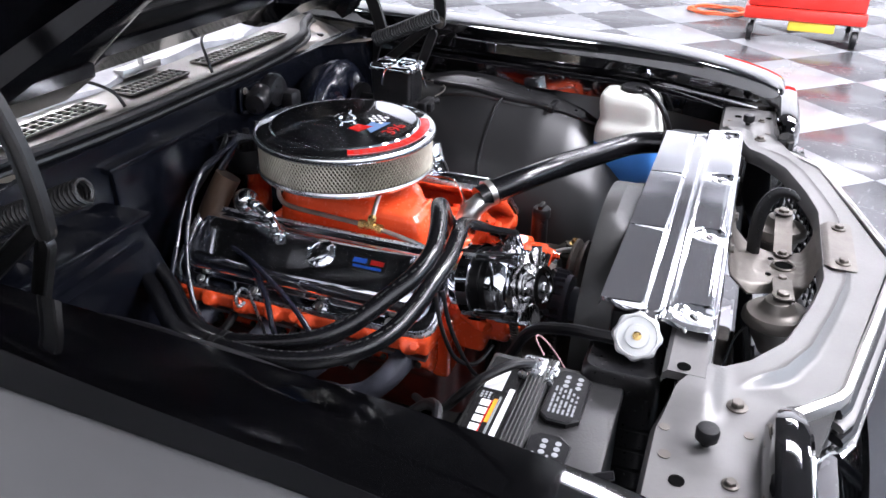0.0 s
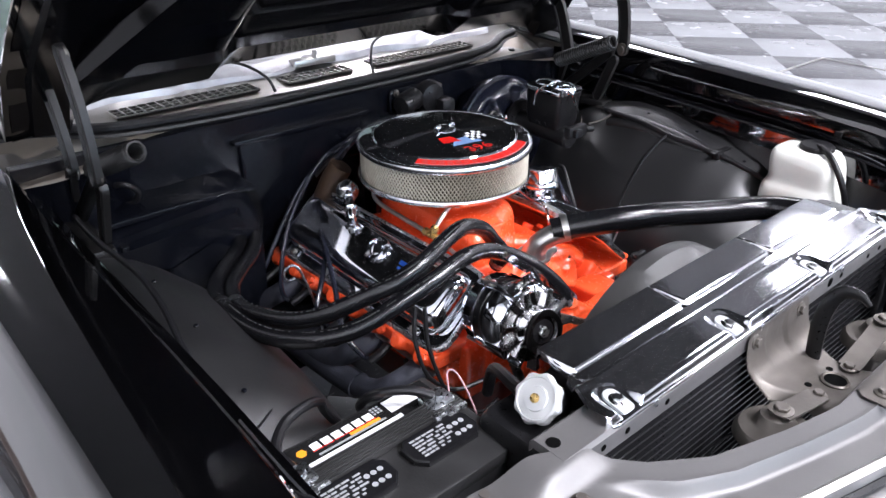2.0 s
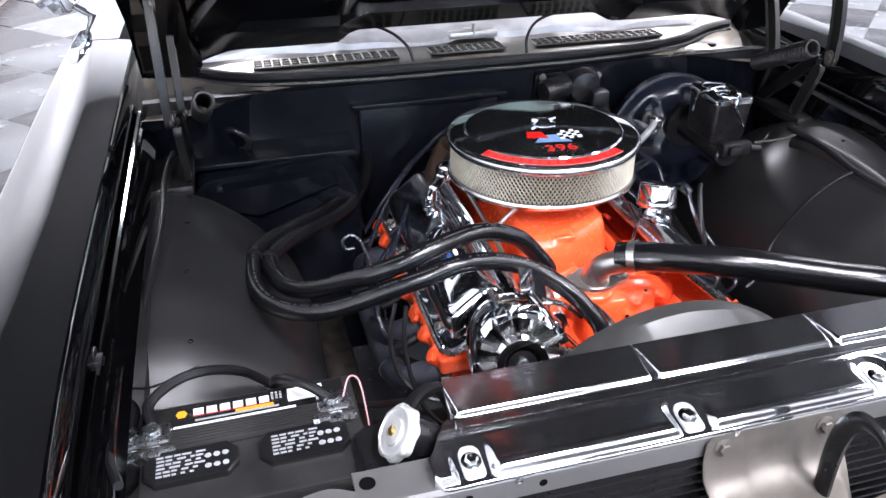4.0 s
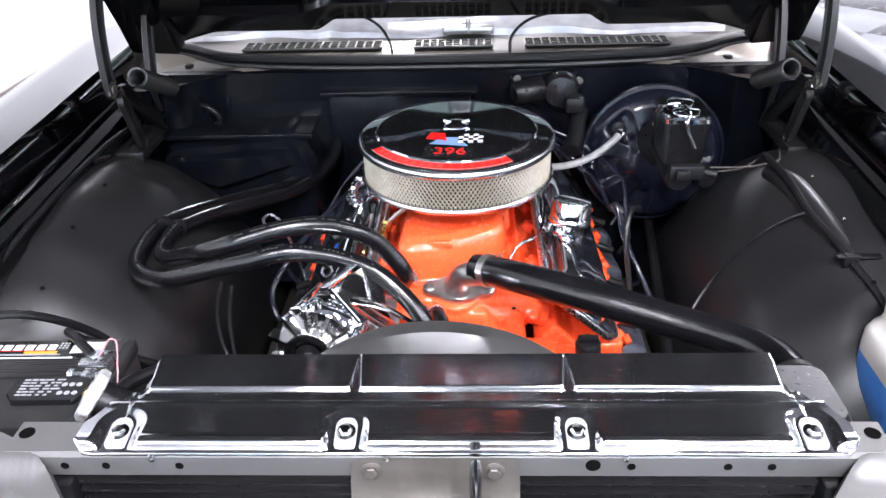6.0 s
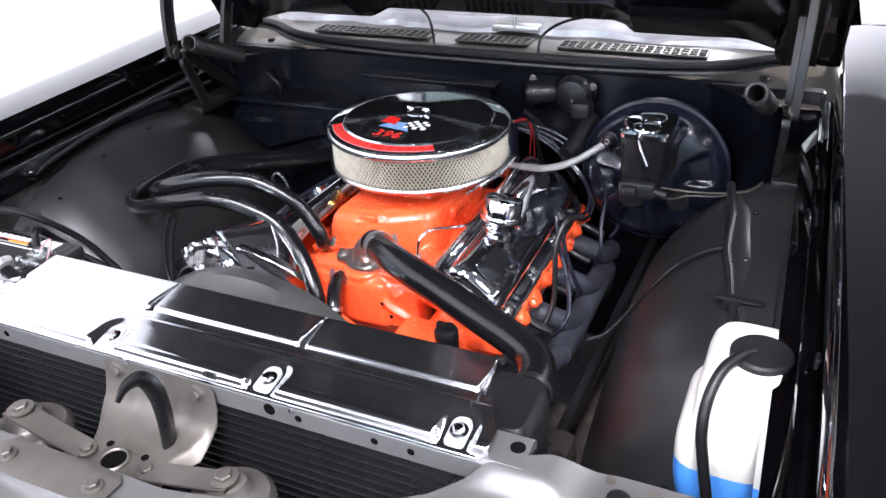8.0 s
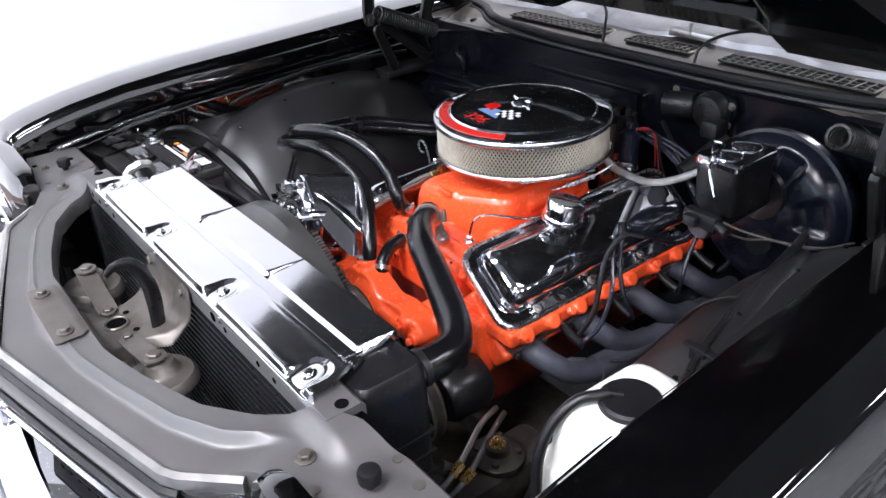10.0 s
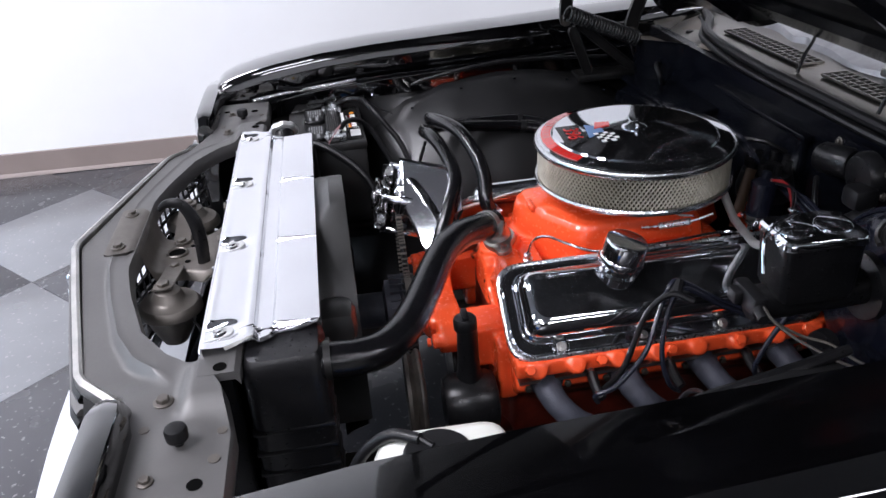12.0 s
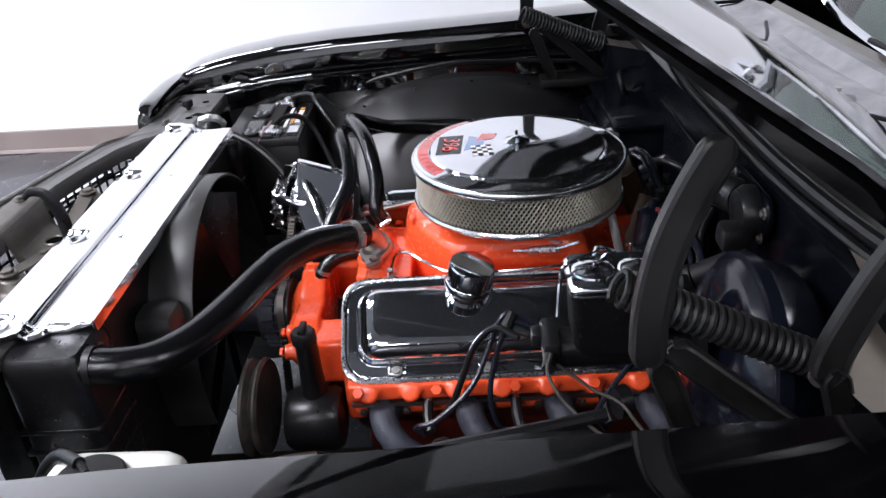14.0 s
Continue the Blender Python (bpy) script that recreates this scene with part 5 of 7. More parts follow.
# fuel line with brass tee
fuel = mesh_thing("fuel_line", tube(B(), [(-0.145, -0.30, 0.70), (-0.142, -0.20, 0.722), (-0.139, -0.118, 0.733), (-0.140, -0.02, 0.738), (-0.138, 0.06, 0.742), (-0.132, 0.085, 0.755), (-0.12, 0.09, 0.78)], 0.0045, 10, 8), "steel", "bent steel fuel line with a brass tee", "fuel line")
part("riser", tube(B(), [(-0.137, -0.118, 0.735), (-0.125, -0.118, 0.755), (-0.09, -0.115, 0.785)], 0.0045, 10, 6), "steel", fuel)
bm = B()
lathe(bm, [(0.009, -0.024), (0.009, -0.012), (0.007, -0.011), (0.007, 0.011), (0.009, 0.012), (0.009, 0.024)], (-0.139, -0.118, 0.733), (0.02, 1, 0.05), 6)
lathe(bm, [(0.009, 0), (0.009, 0.012), (0.006, 0.018)], (-0.137, -0.118, 0.737), (0.4, 0, 0.9), 6)
part("brass_tee", bm, "brass", fuel)

# throttle spring and linkage beside the intake
bm = B()
tube(bm, [(0.0926, -0.0137, 0.7365), (0.1078, 0.0117, 0.7440), (0.1412, 0.0526, 0.7646), (0.159, 0.083, 0.784)], 0.0023, 8, 4)
cyl(bm, (0.1078, 0.0117, 0.7435), (0.1412, 0.0526, 0.7646), 0.0062, seg=14, bevel=0.0012)
tube(bm, [(0.135, 0.060, 0.771), (0.115, 0.045, 0.765), (0.095, 0.040, 0.762)], 0.002, 8, 4)
mesh_thing("throttle_linkage", bm, "zinc", "thin zinc throttle rod and return spring", "linkage")

# distributor with plug leads
dist = thing("distributor", "black distributor with red wires at the rear of the engine", "distributor")
bm = B()
cyl(bm, (0.012, 0.255, 0.60), (0.015, 0.255, 0.735), 0.035, 0.04)
part("distributor_body", bm, "old_chrome", dist)
bm = B()
lathe(bm, [(0.05, 0), (0.052, 0.02), (0.045, 0.05), (0.03, 0.058), (0.0, 0.06)], (0.015, 0.255, 0.735), (0, 0, 1), 24)
dcap = part("distributor_cap", bm, "black_plastic", dist)
for k in range(8):
    a = 2 * math.pi * k / 8
    bm = B()
    cyl(bm, (0.015 + 0.034 * math.cos(a), 0.255 + 0.034 * math.sin(a), 0.78), (0.015 + 0.036 * math.cos(a), 0.255 + 0.036 * math.sin(a), 0.81), 0.008, 0.007, 10)
    part("cap_tower", bm, "black_plastic", dcap)
bm = B()
CO, CA = V(0.101, 0.196, 0.718), V(-0.075, 0.125, 0.98)
lathe(bm, [(0.0205, 0), (0.0215, 0.002), (0.0215, 0.076), (0.0228, 0.077), (0.0228, 0.082), (0.0205, 0.083), (0.017, 0.086), (0.009, 0.090), (0.008, 0.102), (0.006, 0.103)], CO, CA, 28)
coil = mesh_thing("ignition_coil", bm, "booster", "gloss black cylindrical ignition coil in a bright clamp", "coil")
bm = B()
clamp(bm, CO + CA * 0.014, CA, 0.0218, 0.016)
part("coil_clamp", bm, "old_chrome", coil)
part("coil_bracket", box(B(), (0.088, 0.172, 0.690), (0.116, 0.190, 0.735), 0.004), "old_chrome", coil)
for sx in (-1, 1):
    part("coil_terminal", cyl(B(), CO + CA * 0.084 + V(sx * 0.012, 0.004, 0), CO + CA * 0.094 + V(sx * 0.012, 0.004, 0), 0.0022, seg=8), "zinc", coil)
bm = B()
tube(bm, [(-0.165, 0.25, 0.66), (-0.16, 0.235, 0.70), (-0.15, 0.215, 0.745), (-0.135, 0.20, 0.78)], 0.026, 14, 4)
mesh_thing("heat_insulator", bm, "kraft", "brown insulated duct behind the air cleaner", "insulator")
bm = B()
tube(bm, [(0.062, 0.178, 0.700), (0.060, 0.184, 0.735), (0.052, 0.196, 0.775), (0.046, 0.206, 0.805)], 0.011, 12, 5, flat=0.45)
mesh_thing("wire_sleeve", bm, "kraft", "flat brown insulating sleeve beside the ignition coil", "sleeve")
for k in range(4):
    x = 0.12 + 0.006 * k
    mesh_thing("primary_wire", tube(B(), [(x - 0.015, 0.21, 0.808), (x + 0.008, 0.222 + 0.004 * k, 0.812 - 0.004 * k), (x + 0.018, 0.232, 0.785 - 0.01 * k), (x + 0.010 + 0.006 * k, 0.25, 0.72 - 0.01 * k)], 0.0016, 6, 8), "redwire" if k < 2 else "rubber", "thin insulated wire at the coil", "wire", group="coil wires")

# passenger side: leads sweep down behind the cover; the two front ones cross it through a clip
P_LEADS = [
    [(0.02, 0.235, 0.80), (-0.06, 0.222, 0.826), (-0.10, 0.207, 0.824), (-0.137, 0.225, 0.78), (-0.165, 0.245, 0.715), (-0.195, 0.215, 0.690), (-0.238, 0.138, 0.690), (-0.272, 0.060, 0.684), (-0.322, -0.05, 0.655), (-0.357, -0.125, 0.612), (-0.345, -0.162, 0.575), (-0.326, -0.162, 0.557)],
    [(0.02, 0.235, 0.80), (-0.06, 0.225, 0.82), (-0.10, 0.210, 0.818), (-0.132, 0.228, 0.77), (-0.158, 0.250, 0.71), (-0.190, 0.225, 0.682), (-0.238, 0.144, 0.680), (-0.268, 0.068, 0.674), (-0.313, 0.008, 0.652), (-0.352, -0.03, 0.618), (-0.345, -0.032, 0.580), (-0.326, -0.027, 0.557)],
    [(0.02, 0.235, 0.80), (-0.05, 0.228, 0.83), (-0.10, 0.215, 0.827), (-0.138, 0.255, 0.788), (-0.19, 0.25, 0.745), (-0.24, 0.23, 0.70), (-0.275, 0.21, 0.66), (-0.305, 0.185, 0.615), (-0.332, 0.150, 0.578), (-0.342, 0.118, 0.562), (-0.326, 0.108, 0.557)],
    [(0.02, 0.235, 0.80), (-0.05, 0.235, 0.822), (-0.105, 0.230, 0.812), (-0.150, 0.262, 0.772), (-0.205, 0.262, 0.725), (-0.250, 0.248, 0.68), (-0.288, 0.238, 0.635), (-0.318, 0.232, 0.592), (-0.334, 0.228, 0.568), (-0.326, 0.228, 0.557)],
]
for pts in P_LEADS:
    mesh_thing("spark_plug_lead", tube(B(), pts, 0.0052, 10, 8), "lead", "black spark plug lead with faint printing", "wire", group="spark plug leads")
D_LEADS = [
    [(0.09, 0.235, 0.79), (0.17, 0.25, 0.76), (0.25, 0.235, 0.70), (0.290, 0.18, 0.668), (0.294, 0.122, 0.662), (0.289, 0.045, 0.697), (0.283, -0.02, 0.737), (0.287, -0.042, 0.735), (0.300, -0.063, 0.687), (0.325, -0.09, 0.641), (0.345, -0.139, 0.602), (0.342, -0.172, 0.585), (0.326, -0.163, 0.557)],
    [(0.09, 0.235, 0.79), (0.17, 0.252, 0.75), (0.25, 0.238, 0.69), (0.294, 0.185, 0.658), (0.300, 0.125, 0.652), (0.296, 0.05, 0.688), (0.291, -0.012, 0.727), (0.295, -0.034, 0.724), (0.307, -0.052, 0.68), (0.327, -0.062, 0.63), (0.342, -0.052, 0.587), (0.326, -0.027, 0.557)],
    [(0.09, 0.235, 0.80), (0.18, 0.26, 0.775), (0.27, 0.24, 0.735), (0.32, 0.17, 0.708), (0.331, 0.143, 0.690), (0.333, 0.113, 0.644), (0.340, 0.090, 0.600), (0.326, 0.105, 0.557)],
    [(0.09, 0.235, 0.80), (0.19, 0.265, 0.755), (0.27, 0.262, 0.69), (0.32, 0.25, 0.63), (0.340, 0.24, 0.585), (0.326, 0.228, 0.557)],
]
for pts in D_LEADS:
    mesh_thing("spark_plug_lead", tube(B(), pts, 0.0042, 8, 8), "lead", "black spark plug lead with faint printing", "wire", group="spark plug leads")
for p, q in (((-0.226, 0.128, 0.684), (-0.246, 0.104, 0.682)), ((0.281, -0.026, 0.738), (0.297, -0.036, 0.724))):
    mesh_thing("lead_clip", cyl(B(), p, q, 0.010, seg=10), "black_plastic", "small black loom clip round the plug leads", "clip", group="lead clips")

# dipstick with a looped end
mesh_thing("dipstick", tube(B(), [(-0.315, 0.0, 0.44), (-0.328, 0.002, 0.55), (-0.343, 0.003, 0.62), (-0.356, 0.004, 0.664), (-0.366, 0.004, 0.690), (-0.382, 0.004, 0.701), (-0.397, 0.004, 0.690), (-0.392, 0.004, 0.673), (-0.376, 0.004, 0.672)], 0.0028, 8, 8), "zinc", "bare wire oil dipstick with a looped handle", "dipstick")

# ---- alternator ----
alt = thing("alternator", "polished chrome alternator with a finned fan and black pulley", "alternator")
AC, AD = V(-0.194, -0.405, 0.708), V(-0.15, -0.95, 0.22).normalized()
AQ = frame_of(AD)
bm = B()
lathe(bm, [(0.030, -0.088), (0.052, -0.086), (0.060, -0.078), (0.063, -0.066), (0.066, -0.062), (0.066, -0.040), (0.060, -0.038)], AC, AD, 48)
alt_body = part("rear_housing", bm, "chrome", alt)
part("front_housing", lathe(B(), [(0.060, -0.006), (0.067, -0.004), (0.067, 0.016), (0.062, 0.026), (0.050, 0.034), (0.028, 0.038)], AC, AD, 48), "chrome", alt)
part("stator", lathe(B(), [(0.060, -0.040), (0.0625, -0.039), (0.0625, -0.024), (0.0645, -0.023), (0.0645, -0.019), (0.0625, -0.018), (0.0625, -0.005), (0.060, -0.004)], AC, AD, 48), "black_satin", alt, "dark laminated stator band")
for k in range(10):
    a = 2 * math.pi * (k + 0.5) / 10
    dd, tt = AQ @ V(math.cos(a), math.sin(a), 0), AQ @ V(-math.sin(a), math.cos(a), 0)
    part("vent_slot", box(B(), (-0.009, -0.0075, -0.001), (0.009, 0.0075, 0.001), 0.0006, axes(AC + dd * 0.0666 - AD * 0.051, AD, tt)), "hole_shade", alt_body)
for k in range(4):
    a = 2 * math.pi * k / 4 + 0.4
    dd = AQ @ V(math.cos(a), math.sin(a), 0)
    part("body_lug", box(B(), (-0.007, -0.05, -0.009), (0.007, 0.030, 0.009), 0.003, axes(AC + dd * 0.066, dd, -AD)), "chrome", alt_body)
    part("through_bolt", cyl(B(), AC + dd * 0.070 - AD * 0.055, AC + dd * 0.070 + AD * 0.022, 0.0035, seg=8), "zinc", alt_body)
wheel_hub = part("cooling_fan", lathe(B(), [(0.03, 0.038), (0.058, 0.040), (0.058, 0.0425), (0.034, 0.044), (0.034, 0.047), (0.024, 0.05)], AC, AD, 36), "old_chrome", alt)
for k in range(11):
    bm = B()
    a = 2 * math.pi * k / 11
    d, t = AQ @ V(math.cos(a), math.sin(a), 0), AQ @ V(-math.sin(a), math.cos(a), 0)
    c = AC + AD * 0.040
    loft(bm, [[c + d * r + t * w + AD * h for w, h in ((-0.008 * r / 0.06, 0.001), (-0.005, 0.022), (-0.0035, 0.022), (-0.006 * r / 0.06, 0.001))] for r in (0.030, 0.052, 0.068)])
    loft(bm, [[c + d * r + t * w + AD * h for w, h in ((-0.005, 0.0222), (0.003 * r / 0.06, 0.019), (0.003 * r / 0.06, 0.0175), (-0.005, 0.020))] for r in (0.034, 0.052, 0.066)])
    part("fan_vane", bm, "old_chrome", wheel_hub)
bm = B()
lathe(bm, [(0.016, 0.05), (0.037, 0.051), (0.037, 0.054), (0.027, 0.0615), (0.037, 0.069), (0.037, 0.072), (0.031, 0.0735), (0.026, 0.0735), (0.024, 0.068), (0.012, 0.066)], AC, AD, 36)
pulley = part("pulley", bm, "old_chrome", alt, "grooved bright pulley with a dished black face")
part("pulley_face", lathe(B(), [(0.0200, 0.0690), (0.019, 0.0692), (0.012, 0.0674)], AC, AD, 32), "black_satin", pulley)
part("pulley_nut", bolt(B(), AC + AD * 0.066, AD, 0.009, 0.010), "zinc", pulley)
bm = B()
corner, along, down = V(-0.177, -0.413, 0.801), V(0.315, 0.928, -0.193), V(0.557, -0.03, -0.83)
outline = rounded([(0, 0), (0.106, 0.0), (0.118, 0.020), (0.116, 0.074), (0.098, 0.086), (0.088, 0.090), (0.080, 0.108), (0.062, 0.112), (0.054, 0.130), (0.052, 0.163), (0.030, 0.166), (0.022, 0.140), (0.006, 0.104), (0.0, 0.090)], 0.008, 4)
face = [corner + along * a + down * b for a, b in outline]
nrm = along.cross(down).normalized()
loft(bm, [[q - nrm * 0.004 for q in face], face])
tube(bm, [corner + along * a + down * b for a, b in ((0, 0.0), (0.0, 0.05), (0.001, 0.092), (0.014, 0.122), (0.026, 0.15))], 0.0042, 10, 6)
loft(bm, [[V(-0.192, -0.416, 0.800), V(-0.179, -0.416, 0.801), V(-0.147, -0.310, 0.782), V(-0.160, -0.310, 0.780)], [V(-0.192, -0.416, 0.805), V(-0.178, -0.416, 0.806), V(-0.146, -0.310, 0.787), V(-0.160, -0.310, 0.785)]])
part("mounting_bracket", bm, "chrome", alt, "mirror-polished alternator bracket")
bm = B()
tube(bm, [(-0.205, -0.405, 0.775), (-0.16, -0.40, 0.775), (-0.11, -0.375, 0.745), (-0.07, -0.35, 0.70)], 0.010, 8, 6, flat=0.4)
bolt(bm, (-0.20, -0.412, 0.775), (0, -1, 0), 0.008, 0.009)
part("adjusting_arm", bm, "old_chrome", alt)
bm = B()
cyl(bm, (-0.205, -0.38, 0.615), (-0.12, -0.25, 0.60), 0.011, seg=12)
part("spacer", bm, "orange", alt)

# belt, crank pulley, fan and its clutch
bm = B()
loop = [(-0.205, 0.731), (-0.235, 0.715), (-0.238, 0.68), (-0.10, 0.40), (0.0, 0.335), (0.09, 0.40), (0.06, 0.57), (0.04, 0.625), (-0.02, 0.64), (-0.17, 0.725)]
pts = [(x, -0.432, z) for x, z in loop]
tube(bm, pts + [pts[0]], 0.006, 8, 6, flat=0.8)
belt = mesh_thing("drive_belt", bm, "rubber", "black rubber drive belt round the pulleys", "belt")
bm = B()
run = smooth_path(pts + [pts[0]], 14)
for a, b in zip(run, run[1:]):
    n = max(1, int((b - a).length / 0.007))
    for k in range(n):
        c = a.lerp(b, (k + 0.5) / n)
        box(bm, (-0.0022, -0.0062, -0.0058), (0.0022, 0.0062, 0.0058), 0, axes(c, b - a, (0, 1, 0)))
tagged(part("belt_teeth", bm, "old_grey", belt, "moulded grey belt teeth"), kind="stuff")
pulleys = thing("engine_pulleys", "black grooved crank and pump pulleys", "pulley")
bm = B()
lathe(bm, [(0.03, 0), (0.085, 0.002), (0.085, 0.008), (0.075, 0.015), (0.085, 0.022), (0.085, 0.028), (0.03, 0.03)], (0, -0.335, 0.43), (0, -1, 0), 36)
part("crank_pulley", bm, "black_satin", pulleys)
bm = B()
lathe(bm, [(0.03, 0), (0.062, 0.002), (0.062, 0.008), (0.054, 0.014), (0.062, 0.02), (0.062, 0.026), (0.03, 0.028)], (0, -0.418, 0.575), (0, -1, 0), 36)
part("pump_pulley", bm, "black_satin", pulleys)
fan = thing("cooling_fan", "black steel engine fan with a ribbed clutch behind the radiator", "fan")
bm = B()
lathe(bm, [(0.02, 0), (0.055, 0.003), (0.055, 0.03), (0.03, 0.036), (0.0, 0.04)], (0, -0.447, 0.575), (0, -1, 0), 28)
cyl(bm, (0, -0.46, 0.575), (0, -0.57, 0.575), 0.034)
clutch = part("fan_clutch", bm, "cast", fan)
for k in range(24):
    a = 2 * math.pi * k / 24
    boxes("clutch_fin", [((0.030, -0.033, -0.0012), (0.064, -0.004, 0.0012))], "cast", clutch, 0, axes((0, -0.435, 0.575), (math.cos(a), 0, math.sin(a)), (0, 1, 0)))
for k in range(7):
    bm = B()
    a = 2 * math.pi * k / 7 + 0.22
    d, t = V(math.cos(a), 0, math.sin(a)), V(-math.sin(a), 0, math.cos(a))
    loft(bm, [[V(0, -0.556, 0.58) + d * r + t * w + V(0, 1, 0) * (w * 0.55) + n for w, n in ((-0.04, V(0, 0, 0)), (0.0, V(0, -0.006, 0)), (0.04, V(0, 0, 0)), (0.04, V(0, 0.002, 0)), (0.0, V(0, -0.004, 0)), (-0.04, V(0, 0.002, 0)))] for r in (0.03, 0.13, 0.225)])
    part("fan_blade", bm, "black_satin", fan)

# ---- power steering pump ----
ps = thing("power_steering_pump", "black power steering pump with a tall filler neck and grooved pulley", "pump")
bm = B()
lathe(bm, [(0.03, -0.02), (0.048, -0.016), (0.054, -0.004), (0.054, 0.062), (0.046, 0.074), (0.03, 0.076)], (0.212, -0.325, 0.498), (0, -1, 0), 32)
loft(bm, [[V(0.205, -0.352, 0.57 + z) + V(r * math.cos(a), r * 0.95 * math.sin(a), 0) for a in np.linspace(0, 2 * math.pi, 16, endpoint=False)] for z, r in ((-0.055, 0.036), (-0.03, 0.026), (-0.005, 0.021), (0.02, 0.0195), (0.078, 0.0185), (0.080, 0.019))])
part("pump_reservoir", bm, "black_satin", ps)
bm = B()
lathe(bm, [(0.0185, 0), (0.0198, 0.002), (0.0198, 0.017), (0.017, 0.022), (0.0, 0.023)], (0.205, -0.354, 0.648), (-0.05, -0.05, 1), 24)
box(bm, (0.188, -0.360, 0.670), (0.220, -0.349, 0.679), 0.003)
part("filler_cap", bm, "black_plastic", ps)
bm = B()
lathe(bm, [(0.02, 0), (0.078, 0.004), (0.082, 0.008), (0.082, 0.012), (0.072, 0.020), (0.082, 0.028), (0.082, 0.034), (0.07, 0.03), (0.02, 0.026)], (0.205, -0.428, 0.520), (0, -1, 0), 40)
part("pulley", bm, "grease", ps)
for pts in ([(0.30, -0.34, 0.50), (0.33, -0.40, 0.515), (0.37, -0.48, 0.50), (0.38, -0.55, 0.47)], [(0.31, -0.33, 0.49), (0.345, -0.39, 0.50), (0.385, -0.47, 0.49), (0.39, -0.54, 0.46)]):
    ln = mesh_thing("steering_line", tube(B(), pts, 0.005, 10, 6), "steel", "steel power steering line with a brass fitting", "line", group="steering lines")
    part("line_nut", lathe(B(), [(0.009, -0.012), (0.009, 0.012)], pts[2], V(pts[3]) - V(pts[2]), 6), "brass", ln)
gear = thing("steering_box", "greasy cast steering gearbox on the frame rail", "gearbox")
part("gear_housing", box(B(), (0.33, -0.52, 0.38), (0.42, -0.30, 0.48), 0.02), "grease", gear)
part("adjuster_cover", lathe(B(), [(0.045, 0), (0.045, 0.010), (0.040, 0.014), (0.022, 0.018), (0.020, 0.030), (0.0, 0.031)], (0.375, -0.40, 0.478), (0, 0, 1), 24), "grease", gear)
part("adjuster_nut", bolt(B(), (0.375, -0.40, 0.508), (0, 0, 1), 0.009, 0.012), "brass", gear, "dull brass adjuster nut")
each("cover_bolt", [((0.375 + 0.034 * math.cos(a), -0.40 + 0.034 * math.sin(a), 0.490), (0, 0, 1), 0.006, 0.008) for a in (0.8, 2.36, 3.93, 5.5)], bolt, "grease", gear)
part("hose_port", cyl(B(), (0.36, -0.47, 0.475), (0.352, -0.50, 0.505), 0.012, seg=12), "grease", gear)

bm = B()
tube(bm, [(0.38, -0.34, 0.44), (0.40, 0.0, 0.50), (0.42, 0.33, 0.56)], 0.011, 10, 4)
mesh_thing("steering_shaft", bm, "black_satin", "black steering shaft running back to the firewall", "shaft")

for k, pts in enumerate(([(-0.36, -0.345, 0.77), (-0.372, -0.36, 0.72), (-0.362, -0.38, 0.66), (-0.32, -0.40, 0.625), (-0.262, -0.41, 0.625)], [(-0.345, -0.35, 0.765), (-0.352, -0.37, 0.70), (-0.335, -0.40, 0.62), (-0.29, -0.42, 0.575), (-0.245, -0.42, 0.58)])):
    mesh_thing("alternator_wire", tube(B(), pts, 0.0035, 8, 8), "rubber", "thin black wire hanging from the heater hose to the alternator", "wire", group="alternator wires")

# ---- radiator and its cover ----
rad = thing("radiator", "black radiator with side tanks behind the crossbar", "radiator")
bm = B()
box(bm, (-0.345, -0.692, 0.33), (0.345, -0.60, 0.80), 0.004)
part("radiator_core", bm, "black_plastic", rad)
for s in (-1, 1):
    bm = B()
    ring = rounded([(-0.052, -0.055), (0.052, -0.055), (0.052, 0.052), (-0.052, 0.052)], 0.02, 5)
    loft(bm, [[(s * 0.405 + x * k, -0.632 + y * k, z) for x, y in ring] for z, k in ((0.34, 0.94), (0.36, 1.0), ((0.775 if s > 0 else 0.745), 1.0), ((0.797 if s > 0 else 0.768), 0.96), ((0.805 if s > 0 else 0.776), 0.86))])
    tank = part("side_tank", bm, "black_satin", rad, "satin black radiator side tank")
    boxes("tank_rib", [((s * 0.405 - 0.0535, -0.6885, z), (s * 0.405 + 0.0535, -0.5785, z + 0.008)) for z in (0.55, 0.585, 0.62, 0.655, 0.69)], "black_satin", tank, 0.003)
neck_d = V(-0.80, -0.05, 0.60).normalized()
bm = B()
cyl(bm, V(-0.413, -0.644, 0.811) - neck_d * 0.05, V(-0.413, -0.644, 0.811) - neck_d * 0.008, 0.022)
part("filler_neck", bm, "black_satin", rad)
bm = B()
prof = []
rings = []
q = frame_of(neck_d)
for r, h, wob in ((0.026, -0.010, 0.0), (0.0305, -0.008, 0.05), (0.0315, 0.0, 0.05), (0.029, 0.004, 0.03), (0.026, 0.005, 0), (0.025, 0.003, 0), (0.016, 0.003, 0), (0.015, 0.006, 0), (0.0005, 0.007, 0)):
    rings.append([V(-0.413, -0.644, 0.811) + q @ V(r * (1 + wob * math.cos(8 * a)) * math.cos(a), r * (1 + wob * math.cos(8 * a)) * math.sin(a), h) for a in np.linspace(0, 2 * math.pi, 64, endpoint=False)])
loft(bm, rings)
cap = part("radiator_cap", bm, "cap_metal", rad, "zinc radiator cap with scalloped edge and brass centre")
part("cap_rivet", lathe(B(), [(0.006, 0), (0.006, 0.002), (0.003, 0.003)], V(-0.413, -0.644, 0.811) + neck_d * 0.006, neck_d, 16), "brass", cap)
bm = B()
